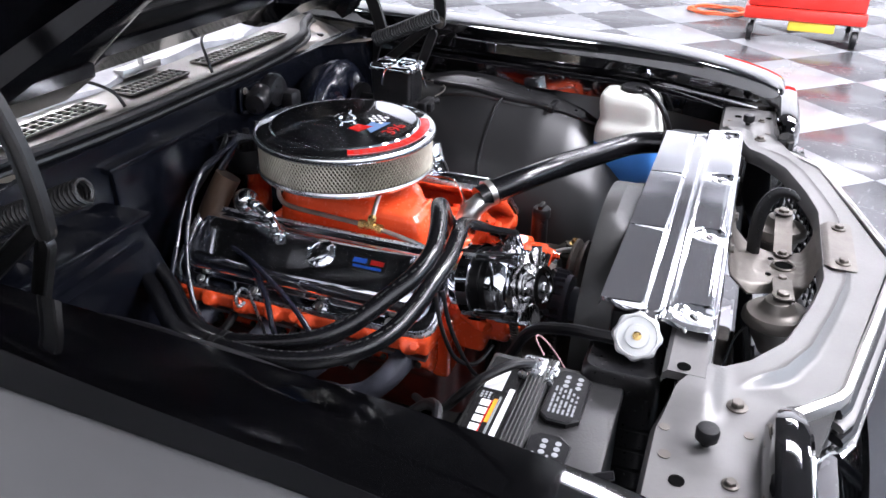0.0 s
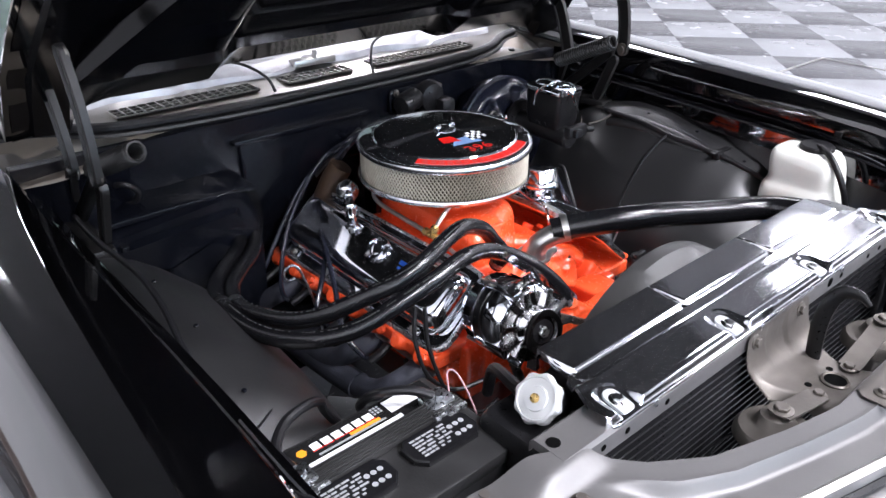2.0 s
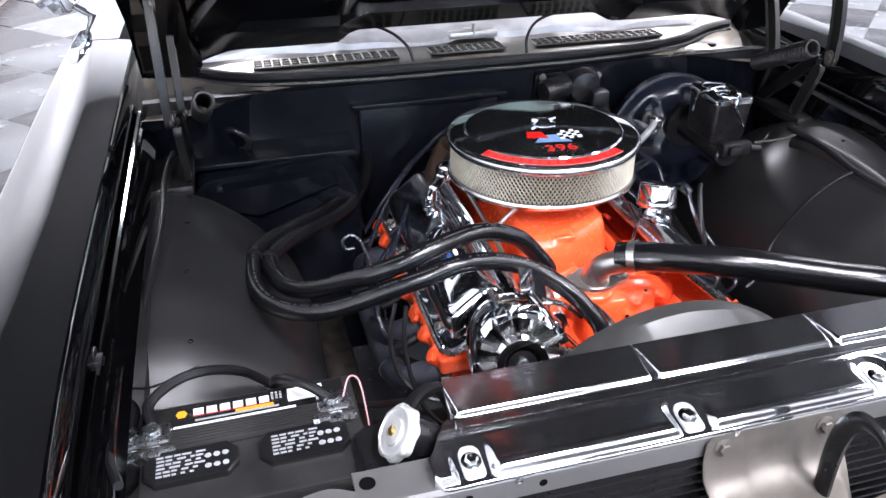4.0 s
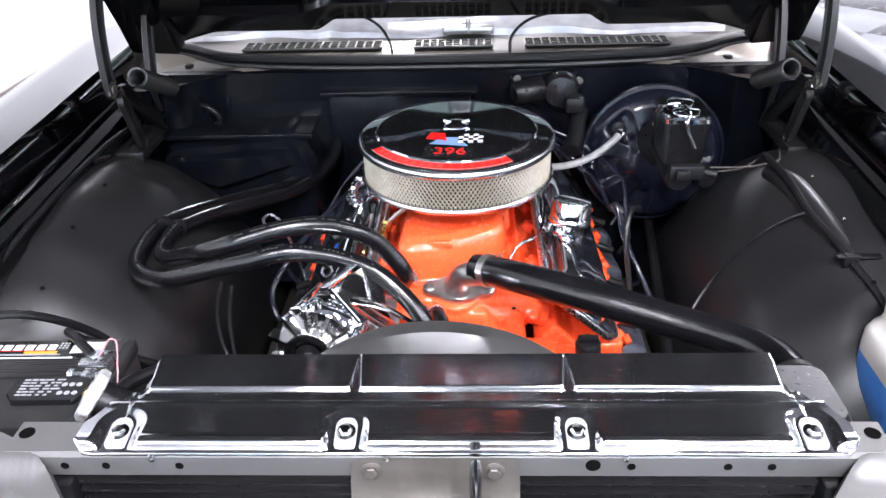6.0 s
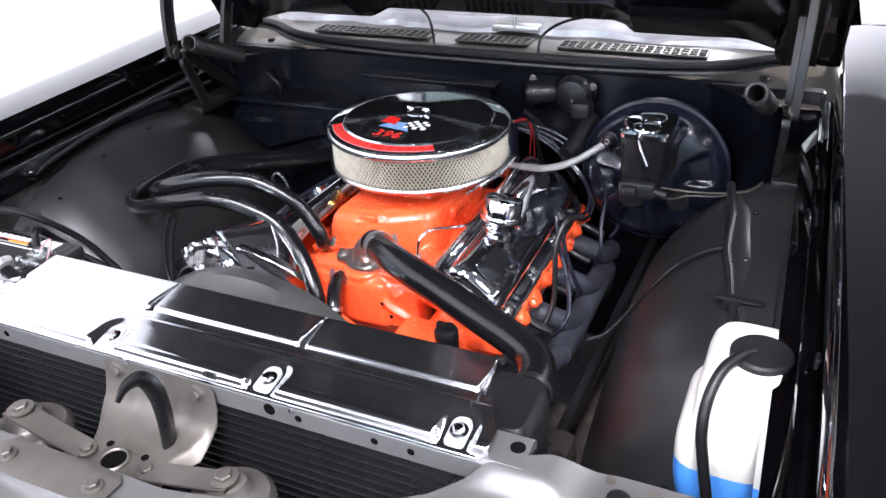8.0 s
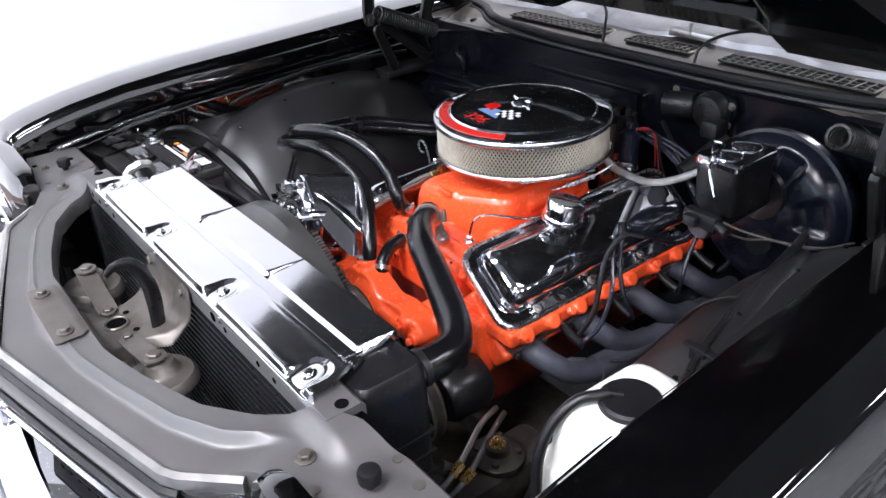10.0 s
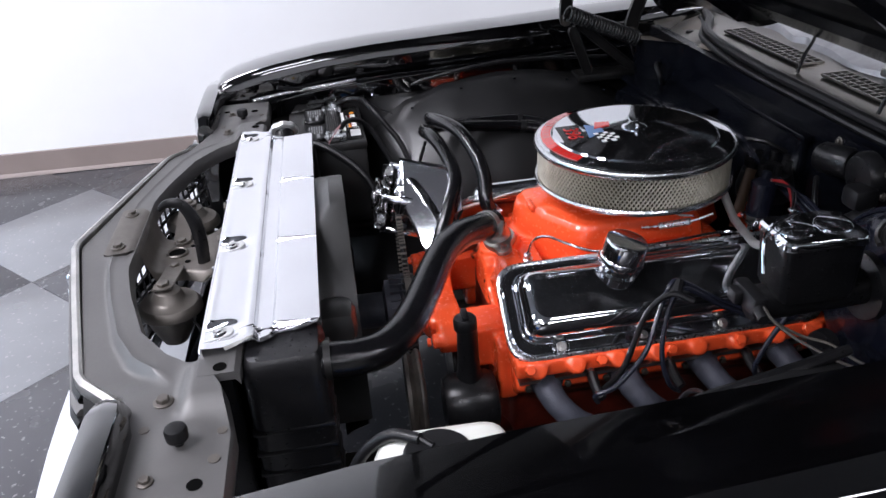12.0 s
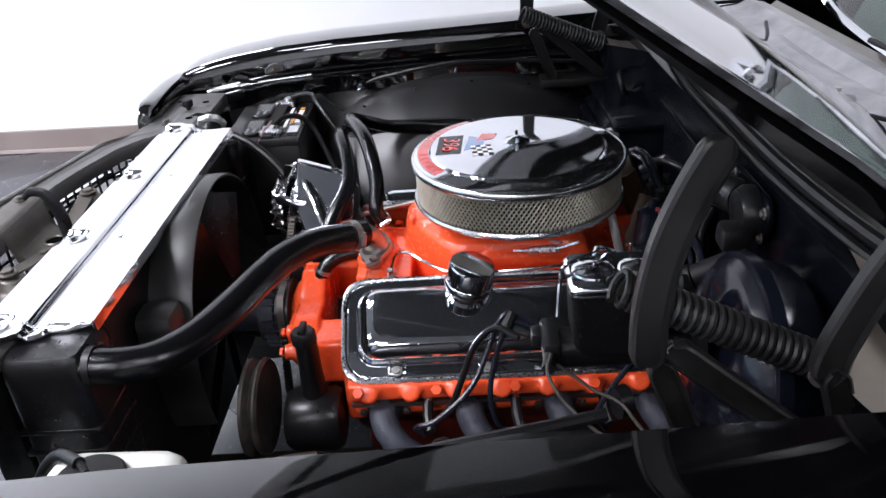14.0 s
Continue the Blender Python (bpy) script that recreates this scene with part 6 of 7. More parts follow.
tube(bm, [(-0.40, -0.63, 0.79), (-0.395, -0.60, 0.785), (-0.37, -0.55, 0.765), (-0.33, -0.49, 0.72), (-0.30, -0.45, 0.64)], 0.009, 10, 6)
mesh_thing("overflow_hose", bm, "rubber", "black overflow hose from the radiator neck", "hose")

# chrome cover in one pressing with three raised panels
cover = thing("radiator_cover", "mirror-chrome radiator top cover with three raised panels, bolted to the crossbar", "cover")
XB = [-0.350, -0.102, 0.145, 0.392]


def cover_height(x, y):
    """Pressed relief: front panels with beaded edges, U-shaped bolt pockets, a long step and a slotted rear strip."""
    i = min(range(4), key=lambda k: abs(x - XB[k]))
    dx = abs(x - XB[i])
    # distance to the pocket that runs from the front edge to just behind the bolt
    p = math.hypot(dx, max(0.0, y + 0.705)) - 0.0150
    front = smoothstep(-0.7360, -0.7315, y)
    gap = smoothstep(0.000, 0.012, p)
    panel = front * gap * (1 - smoothstep(-0.669, -0.662, y))
    bead = 0.10 * front * gap * (math.exp(-(((y + 0.726) / 0.004) ** 2)) + math.exp(-(((y + 0.674) / 0.005) ** 2)))
    rear = 0.75 * smoothstep(-0.6475, -0.640, y)
    w = 0.0005 + 0.008 * max(0.0, min(1.0, (-0.584 - y) / 0.058))
    slot = smoothstep(w * 0.15, w, dx)
    floor_tilt = 0.16 / 0.0105 * (y + 0.7385) * (1 - gap)
    wave = 0.0002 * math.sin(23 * x + 2) * math.sin(41 * y) + 0.00006 * math.sin(61 * x)
    channel = 0.22 * gap * smoothstep(-0.669, -0.662, y) * (1 - smoothstep(-0.6475, -0.640, y))
    return 0.8125 + 0.0105 * max(panel + bead + floor_tilt, rear * slot, channel) + wave


bm = B()
xs = sorted(set(np.round(np.concatenate([np.linspace(-0.392, 0.432, 150)] + [np.linspace(b - 0.036, b + 0.036, 64) for b in XB]), 4)))
ysr = np.concatenate([np.linspace(-0.7385, -0.655, 84), np.linspace(-0.652, -0.626, 18), np.linspace(-0.62, -0.582, 8)])
grid = []
for x in xs:
    row = []
    end = max(-0.372 - x, x - 0.412)
    lo = -0.7385 + (0.012 * (1 - math.sqrt(max(0.0, 1 - (end / 0.021) ** 2))) if end > 0 else 0.0)
    hi = -0.582
    e = max(XB[0] + 0.004 - x, x - XB[3] + 0.004)
    if e > 0:
        hi = -0.582 - 0.062 * smoothstep(0.0, 0.006, e) - 0.050 * smoothstep(0.010, 0.044, e) - (0.014 * (1 - math.sqrt(max(0.0, 1 - (end / 0.021) ** 2))) if end > 0 else 0.0)
    for k, y in enumerate(ysr):
        t = (y - ysr[0]) / (ysr[-1] - ysr[0])
        yy = lo + (y - ysr[0]) if e <= 0 else lo + (hi - lo) * t
        row.append((x, yy, cover_height(x, yy)))
    lip = 0.016 if e <= 0 else 0.006
    row.append((x, hi + 0.0015, cover_height(x, hi) - lip))
    row.insert(0, (x, lo - 0.0008, 0.8112))
    row.insert(0, (x, lo - 0.001, 0.8085))
    grid.append(row)
loft(bm, grid, closed=False)
sheet = part("cover_sheet", bm, "cover_chrome", cover, angle=70)
for x in XB:
    bm = B()
    lathe(bm, [(0.011, 0), (0.0115, 0.0015), (0.008, 0.003), (0.0, 0.0045)], (x, -0.713, 0.8168), (0, -0.17, 1), 20)
    lathe(bm, [(0.0075, 0.002), (0.0075, 0.006), (0.0055, 0.0075), (0.0, 0.0078)], (x, -0.713, 0.8168), (0, -0.17, 1), 6)
    part("cover_bolt", bm, "old_chrome", cover)
    seat = rounded([(-0.0115, -0.020), (0.0115, -0.020), (0.0115, 0.012), (0.006, 0.019), (-0.006, 0.019), (-0.0115, 0.012)], 0.006)
    part("bolt_seat", plate(B(), seat, 0.0016, axes((x, -0.713, 0.8170), (1, 0, 0), (0, 1, 0.16)), 0.0004), "cap_metal", cover, "scuffed dull metal round the bolt")
for x0 in (-0.31, -0.06, 0.19):
    part("edge_tab", box(B(), (x0, -0.7425, 0.8025), (x0 + 0.006, -0.7392, 0.8115), 0.001), "chrome", cover)

# fan shroud: arched plastic hood behind the cover
bm = B()
rings = []
for y, k, cap_z in ((-0.600, 1.0, 0.800), (-0.575, 1.0, 0.812), (-0.556, 1.0, 0.9), (-0.536, 1.0, 0.9), (-0.530, 0.994, 0.9), (-0.530, 0.978, 0.9)):
    ring = []
    for a in np.linspace(-0.12 * math.pi, 1.12 * math.pi, 48):
        x, z = 0.250 * k * math.cos(a), min(cap_z, 0.584 + 0.250 * k * math.sin(a))
        ring.append((x - 0.012, y, z))
    rings.append(ring)
inner = [[(-0.012 + (x + 0.012) * 0.985, y, 0.584 + (z - 0.584) * 0.985) for x, y, z in r] for r in reversed(rings[:-1])]
loft(bm, rings + inner, closed=False)
shroud = mesh_thing("fan_shroud", bm, "shroud", "grey-black moulded plastic fan shroud arched over the fan", "fan shroud")
bm = B()
box(bm, (0.205, -0.60, 0.68), (0.275, -0.535, 0.745), 0.02)
part("shroud_tab", bm, "shroud", shroud)

# condenser with fine fins in front of the radiator
cond = thing("condenser", "black finned air-conditioning condenser ahead of the radiator", "condenser")
part("condenser_core", box(B(), (-0.40, -0.735, 0.36), (0.40, -0.712, 0.782)), "black_print", cond)
fin = box(B(), (-0.395, -0.742, -0.002), (0.395, -0.734, 0.002))
me = done(fin)
me.materials.append(M["black_satin"])
for k in range(28):
    o = part("condenser_fin", me, "black_satin", cond)
    o.location.z = 0.40 + 0.0138 * k
boxes("condenser_frame", [((x - 0.02, -0.75, 0.34), (x + 0.02, -0.70, 0.775)) for x in (-0.42, 0.42)], "black_satin", cond, 0.004)

# ---- battery ----
bat = thing("battery", "black car battery with colour label, ribbed strap lid and two clamps", "battery", at=(0, 0, 0))
BM = Matrix.Translation((-0.577, -0.567, 0)) @ Matrix.Rotation(radians(2), 4, "Z")
bm = B()
box(bm, (-0.132, -0.088, 0.545), (0.132, 0.088, 0.742), 0.008, BM)
box(bm, (-0.134, -0.090, 0.735), (0.134, 0.090, 0.756), 0.005, BM)
part("battery_case", bm, "case", bat)
bm = B()
box(bm, (-0.131, 0.002, 0.754), (0.131, 0.030, 0.766), 0.005, BM)
strap_lid = part("strap_lid", bm, "case", bat)
boxes("strap_rib", [((-0.128, 0.004 + k * 0.0048, 0.764), (0.128, 0.0065 + k * 0.0048, 0.7685)) for k in range(6)], "case", strap_lid, 0.001, BM)
for x0, x1 in ((-0.115, -0.012), (0.012, 0.115)):
    bm = B()
    plate(bm, [(x0 + 0.012, -0.050), (x1 - 0.012, -0.050), (x1, -0.036), (x1, -0.012), (x1 - 0.010, -0.001), (x0 + 0.010, -0.001), (x0, -0.012), (x0, -0.036)], 0.010, BM @ Matrix.Translation((0, 0, 0.755)), 0.002)
    vcap = part("vent_cap", bm, "rubber", bat)
    print_rnd = random.Random(7)
    for j in range(6):
        y, x = -0.041 + 0.0058 * j, x0 + 0.014
        while x < x0 + 0.058:
            w = print_rnd.uniform(0.004, 0.012)
            boxes("printed_bar", [((x, y, 0.765), (x + w, y + 0.0028, 0.7654))], "print", vcap, 0, BM)
            x += w + print_rnd.choice((0.0015, 0.002, 0.005))
    for k in range(3):
        for y in (-0.036, -0.020):
            c = BM @ V(x0 + 0.070 + 0.0095 * k, y, 0.7648)
            part("printed_mark", lathe(B(), [(0.0038, 0), (0.0038, 0.0005)], c, (0, 0, 1), 12), "print", vcap)
bm = B()
box(bm, (-0.122, 0.038, 0.756), (0.122, 0.084, 0.7568), 0, BM)
label = part("label", bm, "black_print", bat)
boxes("label_white_panel", [((-0.085, 0.0395, 0.7568), (0.060, 0.0470, 0.7573)), ((0.052, 0.0560, 0.7568), (0.096, 0.0800, 0.7573))], "white", label, 0, BM)
for k in range(6):
    x = -0.062 + 0.0158 * k
    boxes("label_block", [((x, 0.0625, 0.7568), (x + 0.0120, 0.0745, 0.7574))], "white", label, 0, BM)
    boxes("label_edge", [((x - 0.001, 0.0610, 0.7568), (x + 0.0130, 0.0625, 0.7573))], "red", label, 0, BM)
boxes("label_stripe", [((-0.012, 0.0550, 0.7568), (0.034, 0.0598, 0.7574))], "orange_print", label, 0, BM)
part("label_emblem", plate(B(), [(0.007 * math.cos(a) - 0.076, 0.007 * math.sin(a) + 0.068) for a in (0, 1.047, 2.094, 3.1416, 4.189, 5.236)], 0.0006, BM @ Matrix.Translation((0, 0, 0.7568))), "orange_print", label)
boxes("label_line", [((-0.060, y, 0.7568), (0.040, y + 0.0010, 0.7573)) for y in (0.0515, 0.0533)] + [((0.032 + 0.005 * k, y, 0.7568), (0.035 + 0.005 * k, y + 0.003, 0.7573)) for k in range(3) for y in (0.066, 0.071, 0.076)], "print", label, 0, BM)
for x in (-0.100, 0.100):
    bm = B()
    p = BM @ V(x + (0.004 if x > 0 else -0.006), 0.028, 0.752)
    lathe(bm, [(0.012, 0), (0.011, 0.022), (0.009, 0.026), (0.0, 0.026)], p, (0, 0, 1), 16)
    box(bm, (-0.020, -0.017, 0.004), (0.020, 0.017, 0.020), 0.005, Matrix.Translation(p))
    box(bm, (-0.008, -0.034, 0.006), (0.010, -0.012, 0.016), 0.003, Matrix.Translation(p))
    cyl(bm, p + V(-0.024, -0.026, 0.011), p + V(0.026, -0.026, 0.011), 0.004, seg=8)
    lathe(bm, [(0.0075, 0), (0.0075, 0.007)], p + V(-0.026, -0.026, 0.011), (1, 0, 0), 6)
    part("terminal_clamp", bm, "zinc", bat, "corroded grey terminal clamp")
bm = B()
tube(bm, [(-0.684, -0.535, 0.775), (-0.688, -0.505, 0.783), (-0.66, -0.475, 0.788), (-0.622, -0.460, 0.786), (-0.585, -0.43, 0.755), (-0.557, -0.39, 0.70), (-0.52, -0.37, 0.64), (-0.45, -0.36, 0.56)], 0.0065, 10, 8)
mesh_thing("battery_cable", bm, "rubber", "black battery cable arching over the battery", "cable", group="battery cables")
bm = B()
tube(bm, [(-0.478, -0.535, 0.775), (-0.505, -0.515, 0.785), (-0.535, -0.485, 0.775), (-0.54, -0.455, 0.74), (-0.50, -0.42, 0.68), (-0.42, -0.36, 0.60), (-0.34, -0.30, 0.54)], 0.0065, 10, 8)
mesh_thing("battery_cable", bm, "rubber", "black battery cable running down to the engine block", "cable", group="battery cables")
mesh_thing("ground_wire", tube(B(), [(-0.462, -0.545, 0.78), (-0.452, -0.530, 0.796), (-0.441, -0.533, 0.794), (-0.437, -0.550, 0.775), (-0.435, -0.570, 0.745)], 0.0013, 8, 8), "pink", "thin faded pink ground wire at the battery", "wire")
tray = mesh_thing("battery_tray", box(B(), (-0.72, -0.665, 0.515), (-0.43, -0.465, 0.548), 0.006), "black_satin", "black steel battery tray bolted to the inner fender", "tray")
part("tray_leg", box(B(), (-0.70, -0.64, 0.34), (-0.66, -0.50, 0.515)), "black_satin", tray)

# ---- brake booster and master cylinder ----
boost = thing("brake_booster", "gloss black round brake booster on the firewall", "brake booster")
BC = V(0.403, 0.222, 0.722)
bm = B()
BX = (0, -1, 0.06)
qq = frame_of(BX)
FACE = [(0.143, -0.022), (0.137, -0.012), (0.130, -0.006), (0.124, -0.002), (0.118, 0.002), (0.112, 0.004), (0.104, 0.006), (0.095, 0.008), (0.086, 0.0095), (0.078, 0.011), (0.071, 0.0125), (0.064, 0.014), (0.057, 0.017), (0.050, 0.024), (0.044, 0.027), (0.001, 0.028)]


def pressed(r, a):
    """Six raised pads between the hub and the rim, with soft shoulders."""
    pad = smoothstep(-0.15, 0.35, math.cos(6 * (a - 0.25)) + 0.25 * math.cos(2 * a))
    return -0.012 * pad * smoothstep(0.128, 0.118, r) * smoothstep(0.066, 0.078, r)


rings = []
for r, hgt in [(0.02, -0.115), (0.11, -0.11), (0.138, -0.085), (0.146, -0.045), (0.1485, -0.040), (0.1485, -0.028)]:
    rings.append([BC + qq @ V(r * math.cos(a), r * math.sin(a), hgt) for a in np.linspace(0, 2 * math.pi, 120, endpoint=False)])
for r, hgt in FACE:
    rings.append([BC + qq @ V(r * math.cos(a), r * math.sin(a), hgt + pressed(r, a)) for a in np.linspace(0, 2 * math.pi, 120, endpoint=False)])
loft(bm, rings)
part("booster_shell", bm, "booster", boost, angle=60)
part("crimped_rim", lathe(B(), [(0.146, -0.044), (0.1525, -0.042), (0.1525, -0.026), (0.146, -0.024)], BC, BX, 72, caps=False), "booster", boost)
bm = B()
lathe(bm, [(0.014, 0), (0.015, 0.008), (0.009, 0.012), (0.008, 0.024)], (0.318, 0.205, 0.798), (0.0, -1, 0.1), 18)
part("vacuum_port", bm, "rubber", boost)
mesh_thing("vacuum_hose", tube(B(), [(0.320, 0.178, 0.802), (0.304, 0.156, 0.793), (0.2705, 0.139, 0.772), (0.2385, 0.132, 0.757), (0.200, 0.138, 0.743), (0.160, 0.148, 0.736), (0.125, 0.154, 0.733), (0.098, 0.156, 0.736), (0.073, 0.154, 0.753), (0.055, 0.15, 0.775)], 0.0072, 12, 8), "braid", "braided grey vacuum hose from carburettor to booster", "hose")
bm = B()
clamp(bm, (0.313, 0.168, 0.7985), (-0.55, -0.75, -0.3), 0.0082, 0.009)
mesh_thing("vacuum_hose_clamp", bm, "chrome", "small bright clamp on the vacuum hose", "clamp")
mc = thing("master_cylinder", "black cast brake master cylinder with a chrome lid and wire bail", "master cylinder")
bm = B()
ring = rounded([(-0.040, -0.075), (0.040, -0.075), (0.040, 0.036), (-0.040, 0.036)], 0.012)
loft(bm, [[(0.416 + x * k, 0.112 + y * k, z) for x, y in ring] for z, k in ((0.788, 0.88), (0.800, 0.95), (0.862, 1.0), (0.869, 1.03), (0.875, 1.03))])
cyl(bm, (0.408, 0.20, 0.775), (0.408, 0.02, 0.768), 0.026, bevel=0.004)
lathe(bm, [(0.05, 0), (0.05, 0.012)], (0.408, 0.198, 0.775), (0, -1, 0), 24)
part("cylinder_body", bm, "black_satin", mc)
bm = B()
lidr = rounded([(-0.043, -0.078), (0.043, -0.078), (0.043, 0.039), (-0.043, 0.039)], 0.013)
loft(bm, [[(0.416 + x * k, 0.112 + y * k, z) for x, y in lidr] for z, k in ((0.873, 1.0), (0.881, 1.0), (0.885, 0.95))])
for y in (0.053, 0.107):
    lathe(bm, [(0.026, -0.002), (0.025, 0.003), (0.021, 0.006), (0.0, 0.007)], (0.416, y + 0.012, 0.884), (0, 0, 1), 28)
part("chrome_lid", bm, "chrome", mc)
part("wire_bail", tube(B(), [(0.370, 0.112, 0.84), (0.368, 0.10, 0.878), (0.383, 0.075, 0.897), (0.405, 0.067, 0.901), (0.415, 0.034, 0.893), (0.412, 0.027, 0.87), (0.43, 0.022, 0.83)], 0.003, 8, 8), "chrome", mc)
bm = B()
box(bm, (0.385, 0.004, 0.772), (0.45, 0.026, 0.802), 0.006)
box(bm, (0.395, -0.008, 0.777), (0.42, 0.006, 0.797), 0.004)
cyl(bm, (0.45, 0.012, 0.787), (0.472, 0.008, 0.784), 0.008, seg=12)
part("switch_block", bm, "black_plastic", mc)
for pts in ([(0.46, 0.012, 0.797), (0.50, 0.005, 0.80), (0.55, 0.02, 0.797), (0.60, 0.06, 0.79), (0.62, 0.12, 0.785)], [(0.45, 0.02, 0.775), (0.475, 0.06, 0.755), (0.50, 0.09, 0.752), (0.55, 0.11, 0.75), (0.60, 0.15, 0.755)]):
    mesh_thing("brake_line", tube(B(), pts, 0.0021, 8, 8), "grease", "thin bent dark steel brake line", "brake line", group="brake lines")
bm = B()
lathe(bm, [(0.012, -0.008), (0.020, -0.008), (0.020, 0.008), (0.012, 0.008)], (0.479, 0.095, 0.738), (0.3, -1, 0), 20)
mesh_thing("line_coil", bm, "black_satin", "coiled end of a brake line", "coil")

# wiper motor on the firewall
motor = thing("wiper_motor", "black wiper motor bolted high on the firewall", "motor")
part("mounting_plate", plate(B(), rounded([(-0.085, -0.032), (0.06, -0.04), (0.085, 0.0), (0.07, 0.034), (-0.08, 0.03)], 0.014), 0.010, axes((0.175, 0.334, 0.848), (1, 0, 0), (0, 0, 1)), 0.003), "black_bay", motor)
part("gear_housing", lathe(B(), [(0.040, 0), (0.041, 0.014), (0.034, 0.026), (0.012, 0.032), (0.0, 0.033)], (0.205, 0.325, 0.845), (0, -1, -0.05), 28), "black_satin", motor)
part("motor_can", lathe(B(), [(0.024, 0), (0.027, 0.006), (0.027, 0.058), (0.022, 0.066), (0.0, 0.068)], (0.165, 0.318, 0.848), (-1, -0.35, -0.1), 24), "black_satin", motor)
part("washer_pump", box(B(), (0.212, 0.268, 0.805), (0.255, 0.312, 0.842), 0.010), "black_plastic", motor)
each("motor_screw", [((x, 0.3235, z), (0, -1, 0), 0.0055, 0.006) for x, z in ((0.11, 0.868), (0.245, 0.862), (0.24, 0.822))], bolt, "old_grey", motor)
bm = B()
cyl(bm, (0.235, 0.24, 0.76), (0.25, 0.31, 0.80), 0.018)
cyl(bm, (0.225, 0.215, 0.745), (0.235, 0.24, 0.76), 0.020)
mesh_thing("wiring_plug", bm, "black_plastic", "round wiring connector on the firewall", "connector")

# ---- washer bottle ----
wash = thing("washer_bottle", "milky white washer bottle holding blue fluid, with a black cap", "bottle")
WB = V(0.652, -0.452, 0)
SHAPE = [(0.575, 0.62, 0.62), (0.582, 0.76, 0.74), (0.600, 0.86, 0.84), (0.635, 0.97, 0.93), (0.665, 1.02, 0.965), (0.70, 1.04, 0.978), (0.722, 1.03, 0.975), (0.734, 0.97, 0.94), (0.742, 0.90, 0.90), (0.752, 0.87, 0.88), (0.768, 0.87, 0.88), (0.786, 0.87, 0.87), (0.800, 0.84, 0.84), (0.810, 0.78, 0.77), (0.815, 0.68, 0.67), (0.817, 0.5, 0.475)]


def bottle_ring(z, kx, ky, g=1.0):
    pts = rounded([(-0.058, -0.085), (0.050, -0.085), (0.050, 0.085), (-0.058, 0.085)], 0.035, 5)
    return [WB + V(x * kx * g + max(0, 0.055 - 0.055 * kx), y * ky * g + (0.0 if z < 0.75 else 0.012 * (z - 0.75) / 0.07), z) for x, y in pts]


LEVEL = 0.690
kx, ky = (float(np.interp(LEVEL, [s[0] for s in SHAPE], [s[i] for s in SHAPE])) for i in (1, 2))
part("bottle_body", loft(B(), [bottle_ring(LEVEL, kx, ky)] + [bottle_ring(*s) for s in SHAPE if s[0] > LEVEL]), "milky", wash, "milky white upper bottle", angle=60)
part("fluid", loft(B(), [bottle_ring(*s) for s in SHAPE if s[0] < LEVEL] + [bottle_ring(LEVEL, kx, ky)]), "fluid", wash, "blue washer fluid", angle=60)
bm = B()
lathe(bm, [(0.030, 0.0), (0.036, 0.002), (0.036, 0.010), (0.033, 0.013), (0.0, 0.014)], (0.671, -0.452, 0.813), (0, 0, 1), 36)
cyl(bm, (0.664, -0.456, 0.826), (0.650, -0.470, 0.828), 0.004, seg=10)
part("bottle_cap", bm, "black_plastic", wash)
mesh_thing("washer_hose", tube(B(), [(0.653, -0.468, 0.828), (0.634, -0.497, 0.822), (0.624, -0.525, 0.797), (0.624, -0.545, 0.762), (0.632, -0.556, 0.722), (0.642, -0.566, 0.68), (0.65, -0.57, 0.62), (0.65, -0.56, 0.56)], 0.0068, 12, 8), "rubber", "black rubber hose curving from the washer cap", "hose")
bm = B()
box(bm, (0.575, -0.58, 0.53), (0.70, -0.38, 0.565), 0.006)
mesh_thing("bottle_bracket", bm, "black_satin", "black steel bracket under the washer bottle", "bracket")

# ---- hood latch, horns, rubber stops ----
latch = thing("hood_latch", "worn grey hood latch bracket with a hooked release lever", "latch")
bm = B()
rows = []
LATCH = ((-0.7415, 0.807, 0.080, 0), (-0.7425, 0.801, 0.088, 0), (-0.7455, 0.778, 0.090, 0), (-0.752, 0.757, 0.090, 0), (-0.765, 0.744, 0.088, 0), (-0.785, 0.739, 0.082, 1), (-0.802, 0.738, 0.072, 1), (-0.818, 0.738, 0.064, 1), (-0.834, 0.738, 0.064, 1), (-0.850, 0.739, 0.072, 1), (-0.862, 0.743, 0.074, 1), (-0.870, 0.752, 0.074, 0), (-0.875, 0.770, 0.073, 0), (-0.879, 0.790, 0.073, 0), (-0.886, 0.7985, 0.078, 0), (-0.895, 0.7992, 0.088, 0), (-0.926, 0.7992, 0.088, 0), (-0.931, 0.7985, 0.084, 0))
for y, z, w, pan in LATCH:
    row = []
    for u in np.linspace(-1, 1, 41):
        x = u * w
        # the pan rolls down at both sides and has a raised pad round the hole and a sunk panel behind it
        dz = -0.014 * smoothstep(0.86, 1.0, abs(u)) * pan + 0.004 * pan * (1 - smoothstep(0.024, 0.030, math.hypot(x, y + 0.835)))
        sink = (1 - smoothstep(0.026, 0.032, abs(x + 0.008))) * (1 - smoothstep(0.012, 0.018, abs(z - 0.772))) * (y > -0.80)
        row.append((x - 0.006, y + 0.004 * sink, z + dz))
    rows.append(row)
under = [[(x, y + 0.0012, z - 0.003) for x, y, z in r] for r in reversed(rows)]
loft(bm, rows + under, closed=False)
part("latch_bracket", bm, "old_grey", latch, angle=50)
part("hole_collar", lathe(B(), [(0.015, -0.004), (0.019, -0.002), (0.0195, 0.002), (0.017, 0.004), (0.015, 0.002)], (-0.006, -0.835, 0.7425), (0, 0, 1), 28, caps=False), "old_grey", latch)
